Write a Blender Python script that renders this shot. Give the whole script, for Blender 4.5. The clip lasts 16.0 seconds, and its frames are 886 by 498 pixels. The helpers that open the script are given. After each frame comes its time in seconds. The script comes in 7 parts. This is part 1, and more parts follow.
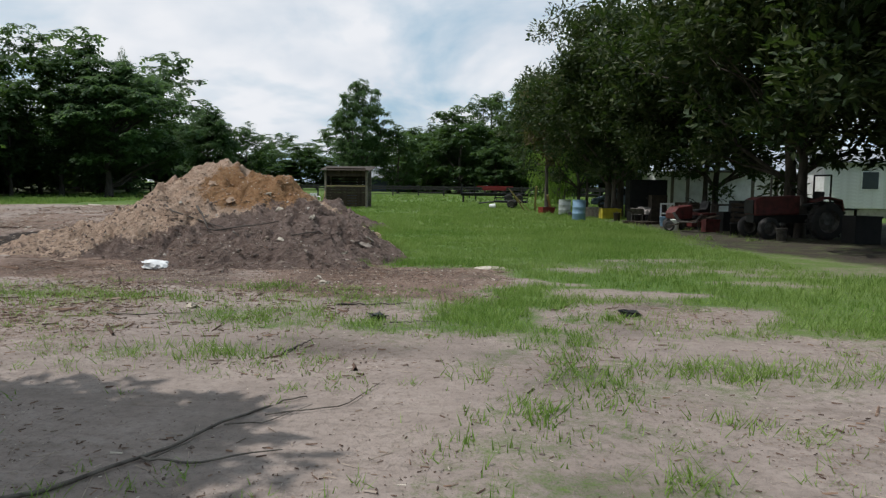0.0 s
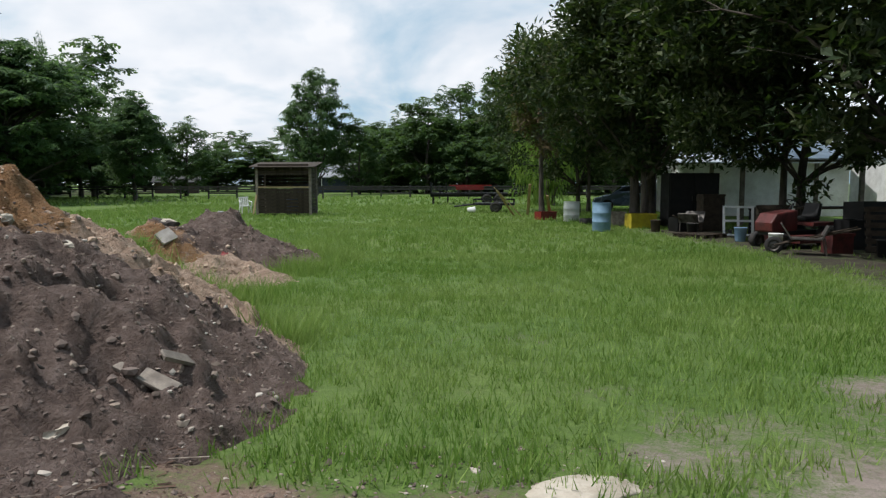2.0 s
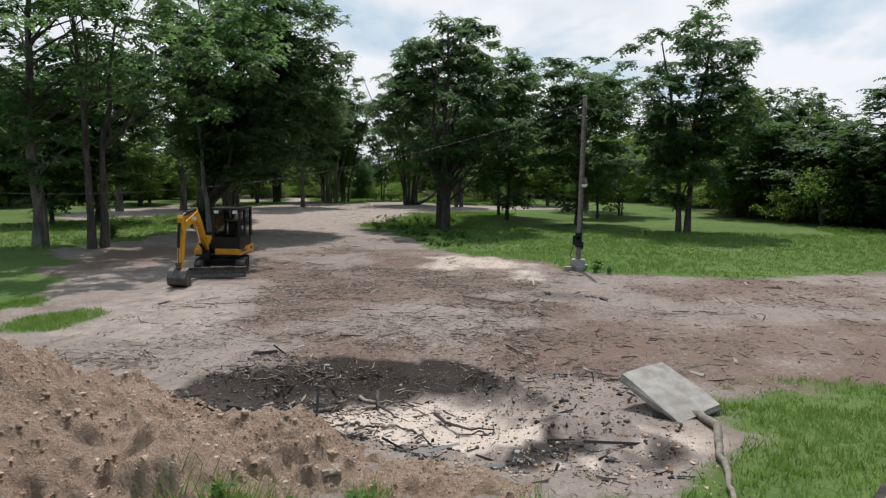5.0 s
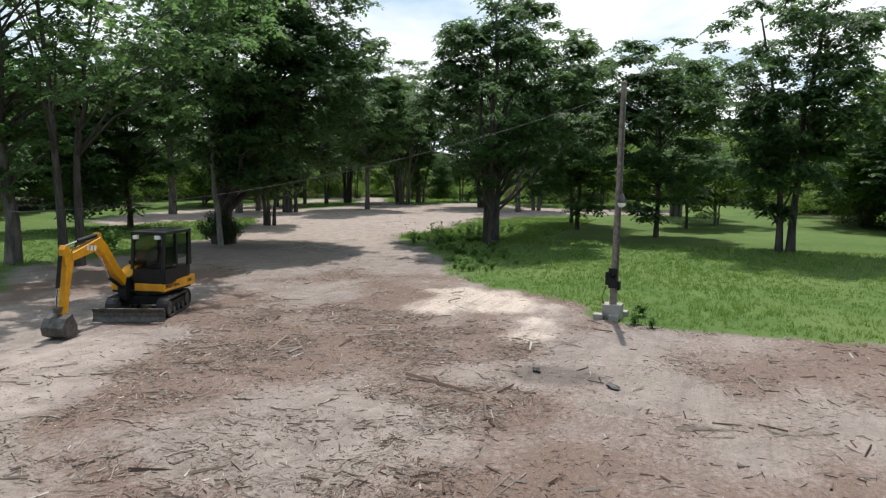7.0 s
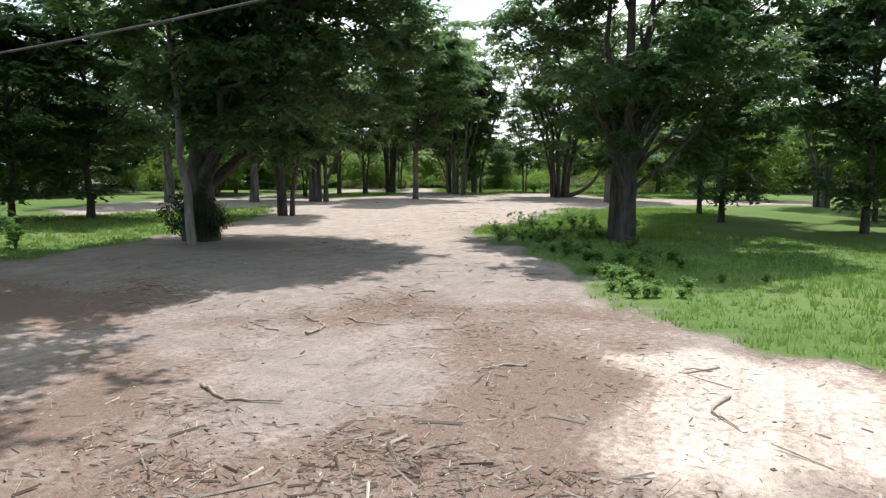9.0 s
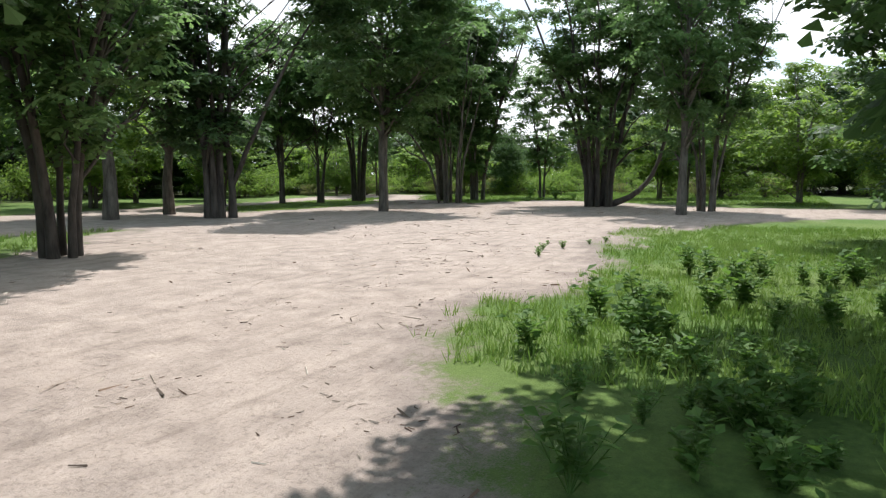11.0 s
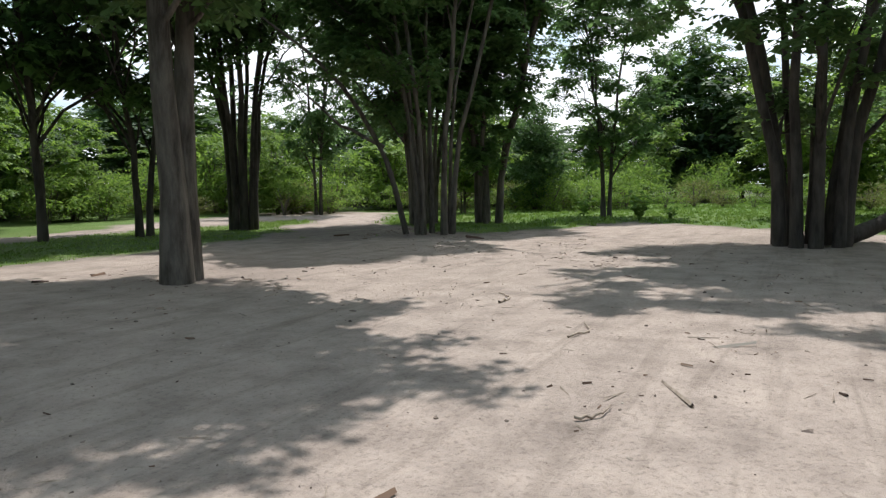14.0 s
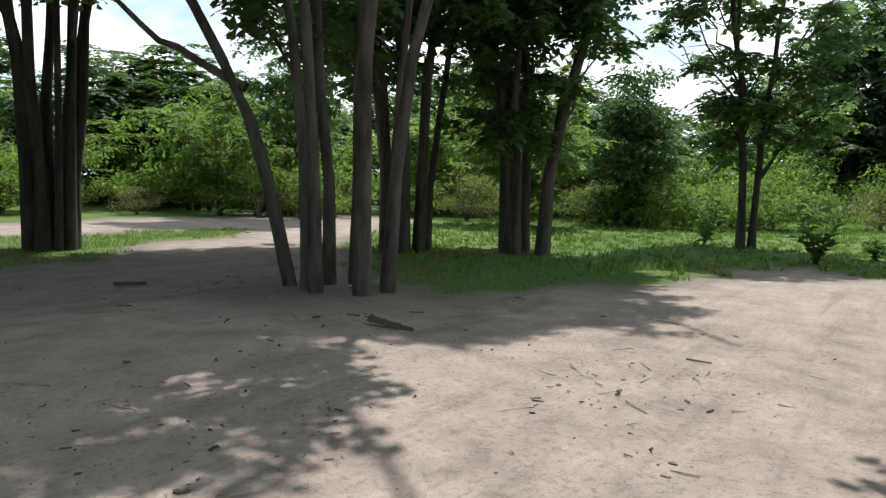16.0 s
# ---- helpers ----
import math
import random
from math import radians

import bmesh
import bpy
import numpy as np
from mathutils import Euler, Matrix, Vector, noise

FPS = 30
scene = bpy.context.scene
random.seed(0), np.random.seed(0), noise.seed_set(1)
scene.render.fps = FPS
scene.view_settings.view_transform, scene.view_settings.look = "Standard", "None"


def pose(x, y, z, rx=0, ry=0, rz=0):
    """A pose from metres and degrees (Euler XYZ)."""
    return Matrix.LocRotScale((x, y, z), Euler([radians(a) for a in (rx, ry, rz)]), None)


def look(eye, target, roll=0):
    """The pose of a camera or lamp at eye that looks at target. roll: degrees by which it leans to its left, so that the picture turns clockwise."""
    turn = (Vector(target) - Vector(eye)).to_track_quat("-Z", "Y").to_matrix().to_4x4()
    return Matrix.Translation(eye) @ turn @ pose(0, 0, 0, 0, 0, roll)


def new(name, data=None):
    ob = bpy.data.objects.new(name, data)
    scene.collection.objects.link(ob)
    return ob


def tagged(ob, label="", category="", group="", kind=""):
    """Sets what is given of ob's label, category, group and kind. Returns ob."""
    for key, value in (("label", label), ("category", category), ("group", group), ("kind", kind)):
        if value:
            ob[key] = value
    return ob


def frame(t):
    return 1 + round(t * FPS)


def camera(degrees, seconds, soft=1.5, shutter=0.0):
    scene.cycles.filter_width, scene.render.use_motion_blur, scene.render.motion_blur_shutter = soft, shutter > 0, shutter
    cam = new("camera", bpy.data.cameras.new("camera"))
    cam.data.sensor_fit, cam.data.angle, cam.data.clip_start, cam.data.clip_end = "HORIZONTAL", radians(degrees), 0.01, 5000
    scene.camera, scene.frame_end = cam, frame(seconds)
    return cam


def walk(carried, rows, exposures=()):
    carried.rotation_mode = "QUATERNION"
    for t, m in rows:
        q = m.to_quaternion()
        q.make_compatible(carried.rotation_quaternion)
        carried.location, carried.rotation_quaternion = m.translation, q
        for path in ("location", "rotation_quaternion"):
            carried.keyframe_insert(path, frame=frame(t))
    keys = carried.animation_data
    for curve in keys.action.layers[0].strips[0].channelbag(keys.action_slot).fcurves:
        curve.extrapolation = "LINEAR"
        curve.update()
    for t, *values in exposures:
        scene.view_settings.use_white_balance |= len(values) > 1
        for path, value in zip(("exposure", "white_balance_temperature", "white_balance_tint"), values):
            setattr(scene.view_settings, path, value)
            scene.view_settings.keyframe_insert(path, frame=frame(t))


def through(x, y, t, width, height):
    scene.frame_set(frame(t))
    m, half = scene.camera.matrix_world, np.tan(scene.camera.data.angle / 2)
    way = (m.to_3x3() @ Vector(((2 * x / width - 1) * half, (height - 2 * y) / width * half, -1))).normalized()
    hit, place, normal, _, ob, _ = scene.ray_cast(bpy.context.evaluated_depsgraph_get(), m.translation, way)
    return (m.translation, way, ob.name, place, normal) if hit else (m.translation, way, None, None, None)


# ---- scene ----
# ---- camera and walk ----
cam = camera(63.1, 16.0, soft=1.3)
PATH = [
    (0, (1.527, 2.009, 1.589), (1.321, 3.99, 1.409), 0.7),
    (0.5, (1.269, 3.831, 1.584), (1.113, 5.817, 1.405), 0.3),
    (1, (0.908, 6.538, 1.596), (0.792, 8.527, 1.418), -0.1),
    (1.5, (0.632, 9.315, 1.565), (0.52, 11.304, 1.385), 0.0),
    (2, (0.499, 11.968, 1.569), (0.383, 13.957, 1.387), -0.1),
    (2.5, (0.325, 14.855, 1.569), (-0.112, 16.798, 1.387), -0.3),
    (3, (0.331, 17.424, 1.759), (-0.685, 19.137, 1.577), 0.1),
    (3.5, (0.601, 19.781, 2.487), (-0.991, 20.977, 2.293), 0.5),
    (4, (0.943, 22.034, 3.08), (-0.991, 22.497, 2.875), 0.7),
    (4.5, (1.324, 24.087, 3.596), (-0.659, 23.945, 3.383), 0.6),
    (4.7, (1.099, 24.745, 3.637), (-0.866, 24.426, 3.445), 0.5),
    (7, (-7.273, 27.346, 4.329), (-9.117, 26.603, 4.111), 0.6),
    (7.5, (-9.923, 25.707, 3.901), (-11.734, 24.888, 3.684), 0.4),
    (8, (-12.958, 23.682, 2.845), (-14.759, 22.84, 2.625), 0.6),
    (8.5, (-16.669, 21.5, 2.773), (-18.469, 20.658, 2.549), 0.8),
    (9, (-20.882, 19.306, 2.68), (-22.682, 18.463, 2.457), 0.5),
    (9.5, (-25.567, 16.94, 2.606), (-27.37, 16.105, 2.38), 0.4),
    (10, (-30.626, 14.694, 2.32), (-32.432, 13.861, 2.108), 0.5),
    (10.2, (-32.877, 14.142, 2.091), (-34.675, 13.289, 1.887), 0.1),
    (12.3, (-52.936, 5.912, 2.201), (-54.73, 5.056, 1.987), -0.0),
    (12.5, (-54.906, 5.259, 1.996), (-56.697, 4.393, 1.796), -0.7),
    (13, (-59.22, 3.402, 1.749), (-61.013, 2.535, 1.563), -0.7),
    (13.5, (-63.552, 1.637, 1.638), (-65.342, 0.763, 1.457), -0.6),
    (14, (-67.764, -0.155, 1.591), (-69.554, -1.03, 1.416), -0.6),
    (14.5, (-71.762, -1.696, 1.541), (-73.553, -2.569, 1.373), -0.3),
    (15, (-75.655, -2.696, 1.576), (-77.448, -3.566, 1.404), 0.2),
    (15.5, (-79.013, -3.313, 1.618), (-80.784, -4.226, 1.443), 0.7),
    (16, (-81.447, -3.899, 1.568), (-83.084, -5.034, 1.387), 1.6),
]
EXPOSURES = [(0.0, -0.55), (2.5, -0.38), (4.5, -0.48), (7.0, -0.15), (8.5, 0.25), (10.0, 0.6), (12.5, -0.1), (14.0, 0.06), (16.0, 0.12)]
walk(cam, [(t, look(eye, target, roll)) for t, eye, target, roll in PATH], EXPOSURES)

# ---- world and sun ----
SUN_TO = Vector((-0.978 * math.cos(radians(64)), -0.208 * math.cos(radians(64)), math.sin(radians(64))))
sun = new("sun", bpy.data.lights.new("sun", "SUN"))
sun.data.energy, sun.data.angle, sun.data.color = 5.0, radians(0.6), (1.0, 0.985, 0.97)
sun.matrix_world = look((0, 0, 60), Vector((0, 0, 60)) - SUN_TO)


def sky_world():
    w = bpy.data.worlds.new("sky")
    scene.world = w
    w.use_nodes = True
    nt = w.node_tree
    nt.nodes.clear()
    n = nt.nodes.new
    sky = n("ShaderNodeTexSky")
    sky.sky_type, sky.sun_disc = "NISHITA", False
    sky.sun_elevation, sky.sun_rotation = radians(64), math.atan2(-0.978, -0.208)
    sky.air_density, sky.dust_density = 1.0, 1.5
    co = n("ShaderNodeTexCoord")
    sep = n("ShaderNodeSeparateXYZ")
    nt.links.new(co.outputs["Generated"], sep.inputs[0])
    up = n("ShaderNodeMath"); up.operation = "ADD"; up.inputs[1].default_value = 0.38
    nt.links.new(sep.outputs[2], up.inputs[0])
    dx = n("ShaderNodeMath"); dx.operation = "DIVIDE"
    dy = n("ShaderNodeMath"); dy.operation = "DIVIDE"
    for k, d in ((0, dx), (1, dy)):
        nt.links.new(sep.outputs[k], d.inputs[0]); nt.links.new(up.outputs[0], d.inputs[1])
    com = n("ShaderNodeCombineXYZ")
    nt.links.new(dx.outputs[0], com.inputs[0]); nt.links.new(dy.outputs[0], com.inputs[1])
    big = n("ShaderNodeTexNoise"); big.inputs["Scale"].default_value = 1.7; big.inputs["Detail"].default_value = 9
    big.inputs["Roughness"].default_value = 0.52; big.inputs["Distortion"].default_value = 0.35
    fine = n("ShaderNodeTexNoise"); fine.inputs["Scale"].default_value = 3.4; fine.inputs["Detail"].default_value = 7
    for t in (big, fine):
        nt.links.new(com.outputs[0], t.inputs["Vector"])
    cover = n("ShaderNodeValToRGB")
    cover.color_ramp.elements[0].position, cover.color_ramp.elements[1].position = 0.40, 0.56
    toward = n("ShaderNodeMath"); toward.operation = "MULTIPLY_ADD"; toward.inputs[1].default_value = -0.09
    nt.links.new(sep.outputs[0], toward.inputs[0]); nt.links.new(big.outputs["Fac"], toward.inputs[2])
    nt.links.new(toward.outputs[0], cover.inputs[0])
    tone = n("ShaderNodeValToRGB")
    tone.color_ramp.elements[0].position, tone.color_ramp.elements[1].position = 0.34, 0.62
    tone.color_ramp.elements[0].color = (8.4, 9.4, 10.6, 1)
    tone.color_ramp.elements[1].color = (11.4, 11.7, 12.3, 1)
    glare = n("ShaderNodeMath"); glare.operation = "MULTIPLY_ADD"; glare.inputs[1].default_value = -0.12
    nt.links.new(sep.outputs[0], glare.inputs[0]); nt.links.new(fine.outputs["Fac"], glare.inputs[2])
    nt.links.new(glare.outputs[0], tone.inputs[0])
    mix = n("ShaderNodeMix"); mix.data_type = "RGBA"
    nt.links.new(cover.outputs[0], mix.inputs[0])
    haze = n("ShaderNodeMix"); haze.data_type = "RGBA"; haze.inputs[0].default_value = 0.75
    haze.inputs[7].default_value = (5.0, 7.9, 10.2, 1)
    nt.links.new(sky.outputs[0], haze.inputs[6])
    nt.links.new(haze.outputs[2], mix.inputs[6]); nt.links.new(tone.outputs[0], mix.inputs[7])
    bg = n("ShaderNodeBackground"); bg.inputs[1].default_value = 0.108
    out = n("ShaderNodeOutputWorld")
    nt.links.new(mix.outputs[2], bg.inputs[0]); nt.links.new(bg.outputs[0], out.inputs[0])


sky_world()
# ---- materials ----
class Mat:
    """A principled node material with a few short-hands."""

    def __init__(self, name, color=(0.5, 0.5, 0.5), rough=0.8, metal=0.0, spec=0.4):
        self.m = bpy.data.materials.new(name)
        self.m.use_nodes = True
        self.nt = self.m.node_tree
        self.b = self.nt.nodes["Principled BSDF"]
        self.b.inputs["Base Color"].default_value = (*color, 1)
        self.b.inputs["Roughness"].default_value = rough
        self.b.inputs["Metallic"].default_value = metal
        self.b.inputs["Specular IOR Level"].default_value = spec
        self.co = None

    def node(self, kind, **put):
        n = self.nt.nodes.new(kind)
        for k, v in put.items():
            n.inputs[k.replace("_", " ")].default_value = v
        return n

    def link(self, a, b):
        self.nt.links.new(a, b)

    def coords(self):
        if not self.co:
            self.co = self.nt.nodes.new("ShaderNodeTexCoord").outputs["Object"]
        return self.co

    def noise(self, scale, detail=6, rough=0.6, stretch=None):
        n = self.node("ShaderNodeTexNoise", Scale=scale, Detail=detail, Roughness=rough)
        v = self.coords()
        if stretch:
            mp = self.node("ShaderNodeMapping", Scale=stretch)
            self.link(v, mp.inputs[0])
            v = mp.outputs[0]
        self.link(v, n.inputs["Vector"])
        return n.outputs["Fac"]

    def ramp(self, fac, stops):
        r = self.nt.nodes.new("ShaderNodeValToRGB")
        el = r.color_ramp.elements
        while len(el) < len(stops):
            el.new(0.5)
        for e, (p, c) in zip(el, stops):
            e.position = p
            e.color = (c, c, c, 1) if isinstance(c, (int, float)) else (*c, 1)
        self.link(fac, r.inputs[0])
        return r.outputs[0]

    def mix(self, fac, a, b, how="MIX"):
        n = self.nt.nodes.new("ShaderNodeMix")
        n.data_type, n.blend_type = "RGBA", how
        for sock, v in ((0, fac), (6, a), (7, b)):
            if isinstance(v, (int, float)):
                n.inputs[sock].default_value = v
            elif isinstance(v, tuple):
                n.inputs[sock].default_value = (*v, 1)
            else:
                self.link(v, n.inputs[sock])
        return n.outputs[2]

    def math(self, op, a, b=0.0, clamp=False):
        n = self.nt.nodes.new("ShaderNodeMath")
        n.operation, n.use_clamp = op, clamp
        for k, v in enumerate((a, b)):
            if isinstance(v, (int, float)):
                n.inputs[k].default_value = v
            else:
                self.link(v, n.inputs[k])
        return n.outputs[0]

    def island(self):
        return self.nt.nodes.new("ShaderNodeNewGeometry").outputs["Random Per Island"]

    def each(self):
        return self.nt.nodes.new("ShaderNodeObjectInfo").outputs["Random"]

    def color(self, sock):
        self.link(sock, self.b.inputs["Base Color"])
        return self

    def rough(self, sock):
        self.link(sock, self.b.inputs["Roughness"])
        return self

    def bump(self, height, strength=0.4, dist=0.02):
        n = self.node("ShaderNodeBump", Strength=strength, Distance=dist)
        self.link(height, n.inputs["Height"])
        self.link(n.outputs[0], self.b.inputs["Normal"])
        return self


def worn(name, base, dark, rough=0.6, scale=6.0, metal=0.0, bump=0.15, spec=0.4):
    """A surface of one colour with stains at two scales and fine relief."""
    m = Mat(name, base, rough, metal, spec)
    a, b = m.noise(scale, 5), m.noise(scale * 9, 4)
    c = m.mix(m.ramp(a, [(0.38, 0.0), (0.7, 1.0)]), base, dark)
    c = m.mix(m.math("MULTIPLY", m.ramp(b, [(0.45, 0.0), (0.75, 1.0)]), 0.45), c, dark)
    m.color(c).bump(b, bump, 0.01)
    m.rough(m.ramp(a, [(0.3, max(rough - 0.12, 0.05)), (0.7, min(rough + 0.15, 1.0))]))
    return m.m


def leaf_material(name, dark, mid, light, through=0.35, gloss=0.45, translucent=(0.16, 0.30, 0.03), patchy=0.35):
    m = Mat(name, mid, gloss + 0.12, 0.0, 0.25)
    r = m.island()
    c = m.ramp(r, [(0.0, dark), (0.55, mid), (1.0, light)])
    patch = m.noise(0.35, 3)
    c = m.mix(m.math("MULTIPLY", m.ramp(patch, [(0.4, 0.0), (0.65, 1.0)]), patchy), c, light)
    m.color(c)
    tr = m.nt.nodes.new("ShaderNodeBsdfTranslucent")
    m.link(m.mix(0.5, c, translucent), tr.inputs[0])
    sh = m.nt.nodes.new("ShaderNodeMixShader")
    sh.inputs[0].default_value = through
    out = m.nt.nodes["Material Output"]
    m.link(m.b.outputs[0], sh.inputs[1]); m.link(tr.outputs[0], sh.inputs[2]); m.link(sh.outputs[0], out.inputs[0])
    return m.m


def bark_material(name, dark, light, scale=5.0):
    m = Mat(name, light, 0.9, 0, 0.2)
    a = m.noise(scale, 8, 0.65, (1.0, 1.0, 0.22))
    b = m.noise(1.1, 3)
    c = m.mix(m.ramp(a, [(0.34, 0.0), (0.62, 1.0)]), dark, light)
    c = m.mix(m.math("MULTIPLY", b, 0.5), c, dark)
    m.color(c).bump(a, 0.9, 0.04)
    return m.m


LEAF_MID = leaf_material("leaf_mid_green", (0.033, 0.068, 0.030), (0.060, 0.120, 0.045), (0.118, 0.182, 0.062), 0.56, 0.42, (0.25, 0.42, 0.13))
LEAF_LIGHT = leaf_material("leaf_light_green", (0.050, 0.105, 0.022), (0.105, 0.190, 0.036), (0.210, 0.290, 0.062), 0.5, 0.45, (0.30, 0.46, 0.07))
# oak green; on northern trees it paints in their lack of backlight
LEAF_OAK_DIM = leaf_material("leaf_oak_dim", (0.026, 0.052, 0.026), (0.046, 0.092, 0.036), (0.090, 0.150, 0.052), 0.45, 0.42, (0.20, 0.34, 0.10))
LEAF_DARK = leaf_material("leaf_dark_green", (0.010, 0.022, 0.010), (0.017, 0.036, 0.014), (0.032, 0.055, 0.020), 0.2)
LEAF_GLOSSY = leaf_material("leaf_glossy_magnolia", (0.014, 0.026, 0.012), (0.024, 0.045, 0.018), (0.095, 0.105, 0.048), 0.16, 0.52)
LEAF_FAR = leaf_material("leaf_far_woods", (0.020, 0.041, 0.021), (0.040, 0.078, 0.033), (0.076, 0.125, 0.048), 0.4)
LEAF_DRY = leaf_material("leaf_dry_brush", (0.10, 0.075, 0.035), (0.19, 0.15, 0.07), (0.26, 0.25, 0.09), 0.4)
LEAF_BROWN = leaf_material("leaf_russet", (0.05, 0.030, 0.018), (0.085, 0.050, 0.028), (0.10, 0.085, 0.035), 0.25)
LEAF_WEED = leaf_material("leaf_weed", (0.065, 0.135, 0.034), (0.115, 0.215, 0.055), (0.190, 0.300, 0.090), 0.5)
GRASS = leaf_material("grass_blade", (0.090, 0.175, 0.030), (0.155, 0.270, 0.048), (0.280, 0.370, 0.110), 0.4, 0.6, (0.2, 0.32, 0.05), 0.8)
BARK_GREY = bark_material("bark_grey", (0.060, 0.050, 0.042), (0.220, 0.190, 0.160))
BARK_DARK = bark_material("bark_dark", (0.042, 0.035, 0.031), (0.135, 0.114, 0.098))
BARK_PALE = bark_material("bark_pale_dead", (0.14, 0.12, 0.10), (0.34, 0.31, 0.28))


def ground_material():
    m = Mat("ground_soil_and_turf", (0.3, 0.25, 0.2), 0.95, 0, 0.15)
    at = m.nt.nodes.new("ShaderNodeAttribute")
    at.attribute_name = "cover"
    sep = m.nt.nodes.new("ShaderNodeSeparateColor")
    m.link(at.outputs["Color"], sep.inputs[0])
    grass, pale, humus_shade, litter = sep.outputs[0], sep.outputs[1], sep.outputs[2], at.outputs["Alpha"]
    n1, n2, n3, n4 = m.noise(0.22, 5), m.noise(1.6, 6, 0.65), m.noise(9.0, 6, 0.7), m.noise(55.0, 4, 0.7)
    soil = m.ramp(n2, [(0.25, (0.188, 0.152, 0.131)), (0.5, (0.275, 0.226, 0.197)), (0.75, (0.356, 0.296, 0.260))])
    soil = m.mix(m.math("MULTIPLY", m.ramp(n3, [(0.42, 0.0), (0.68, 1.0)]), 0.45), soil, (0.145, 0.114, 0.097))
    soil = m.mix(m.math("MULTIPLY", m.ramp(n1, [(0.4, 0.0), (0.65, 1.0)]), 0.3), soil, (0.37, 0.30, 0.255))
    soil = m.mix(m.ramp(m.math("ADD", pale, m.math("ADD", m.math("MULTIPLY", m.math("SUBTRACT", n2, 0.5), 0.35), m.math("MULTIPLY", m.math("SUBTRACT", n3, 0.5), 0.25))), [(0.35, 0.0), (0.75, 1.0)]), soil, (0.575, 0.472, 0.396))
    lit = m.ramp(m.math("ADD", litter, m.math("MULTIPLY", m.math("SUBTRACT", n3, 0.5), 1.5)), [(0.4, 0.0), (0.8, 1.0)])
    soil = m.mix(m.math("MULTIPLY", lit, 0.85), soil, m.ramp(n4, [(0.3, (0.090, 0.052, 0.038)), (0.55, (0.185, 0.120, 0.090)), (0.75, (0.35, 0.270, 0.220))]))
    # colour of humus and char, also used to paint the magnolias' shade
    hum_shade = m.ramp(m.math("ADD", humus_shade, m.math("MULTIPLY", m.math("SUBTRACT", n2, 0.5), 0.8)), [(0.3, 0.0), (0.75, 1.0)])
    soil = m.mix(m.math("MULTIPLY", hum_shade, 0.9), soil, m.ramp(n3, [(0.3, (0.010, 0.008, 0.007)), (0.7, (0.034, 0.026, 0.022))]))
    pit = m.noise(20.0, 5, 0.7)
    soil = m.mix(m.math("MULTIPLY", m.ramp(n4, [(0.30, 1.0), (0.43, 0.0)]), 0.36), soil, (0.10, 0.075, 0.060))
    soil = m.mix(m.math("MULTIPLY", m.ramp(pit, [(0.34, 1.0), (0.46, 0.0)]), 0.4), soil, (0.115, 0.088, 0.073))
    speck = m.math("MULTIPLY", m.ramp(n4, [(0.68, 0.0), (0.74, 1.0)]), m.math("SUBTRACT", 1.0, hum_shade))
    soil = m.mix(m.math("MULTIPLY", speck, 0.5), soil, (0.48, 0.42, 0.36))
    turf = m.ramp(n3, [(0.25, (0.040, 0.076, 0.018)), (0.5, (0.078, 0.140, 0.032)), (0.78, (0.135, 0.200, 0.054))])
    turf = m.mix(m.math("MULTIPLY", m.ramp(n1, [(0.35, 0.0), (0.65, 1.0)]), 0.5), turf, (0.175, 0.215, 0.070))
    turf = m.mix(m.math("MULTIPLY", m.ramp(n4, [(0.4, 0.0), (0.7, 1.0)]), 0.4), turf, (0.05, 0.075, 0.022))
    edge = m.math("ADD", grass, m.math("MULTIPLY", m.math("SUBTRACT", n2, 0.5), 0.9))
    edge = m.math("ADD", edge, m.math("MULTIPLY", m.math("SUBTRACT", n3, 0.5), 0.7))
    edge = m.math("ADD", edge, m.math("MULTIPLY", m.math("SUBTRACT", n4, 0.5), 0.8))
    c = m.mix(m.ramp(edge, [(0.38, 0.0), (0.72, 1.0)]), soil, turf)
    # wheel marks and drag marks along the track
    turned = m.node("ShaderNodeMapping", Rotation=(0, 0, radians(-25.5)), Scale=(0.16, 2.4, 1.0))
    m.link(m.coords(), turned.inputs[0])
    drag = m.node("ShaderNodeTexNoise", Scale=1.5, Detail=7, Roughness=0.62, Distortion=0.5)
    m.link(turned.outputs[0], drag.inputs["Vector"])
    bare = m.ramp(edge, [(0.38, 1.0), (0.72, 0.0)])
    groove = m.math("MULTIPLY", m.ramp(drag.outputs["Fac"], [(0.36, 1.0), (0.47, 0.0)]), bare)
    c = m.mix(m.math("MULTIPLY", groove, 0.26), c, (0.13, 0.102, 0.082))
    m.color(c)
    relief = m.math("ADD", m.math("MULTIPLY", n3, 0.7), m.math("MULTIPLY", n4, 0.45))
    relief = m.math("ADD", relief, m.math("MULTIPLY", m.math("MULTIPLY", drag.outputs["Fac"], bare), 1.3))
    relief = m.math("ADD", relief, m.math("MULTIPLY", m.ramp(pit, [(0.36, 0.0), (0.5, 1.0)]), 0.3))
    m.bump(relief, 0.55, 0.05)
    return m.m


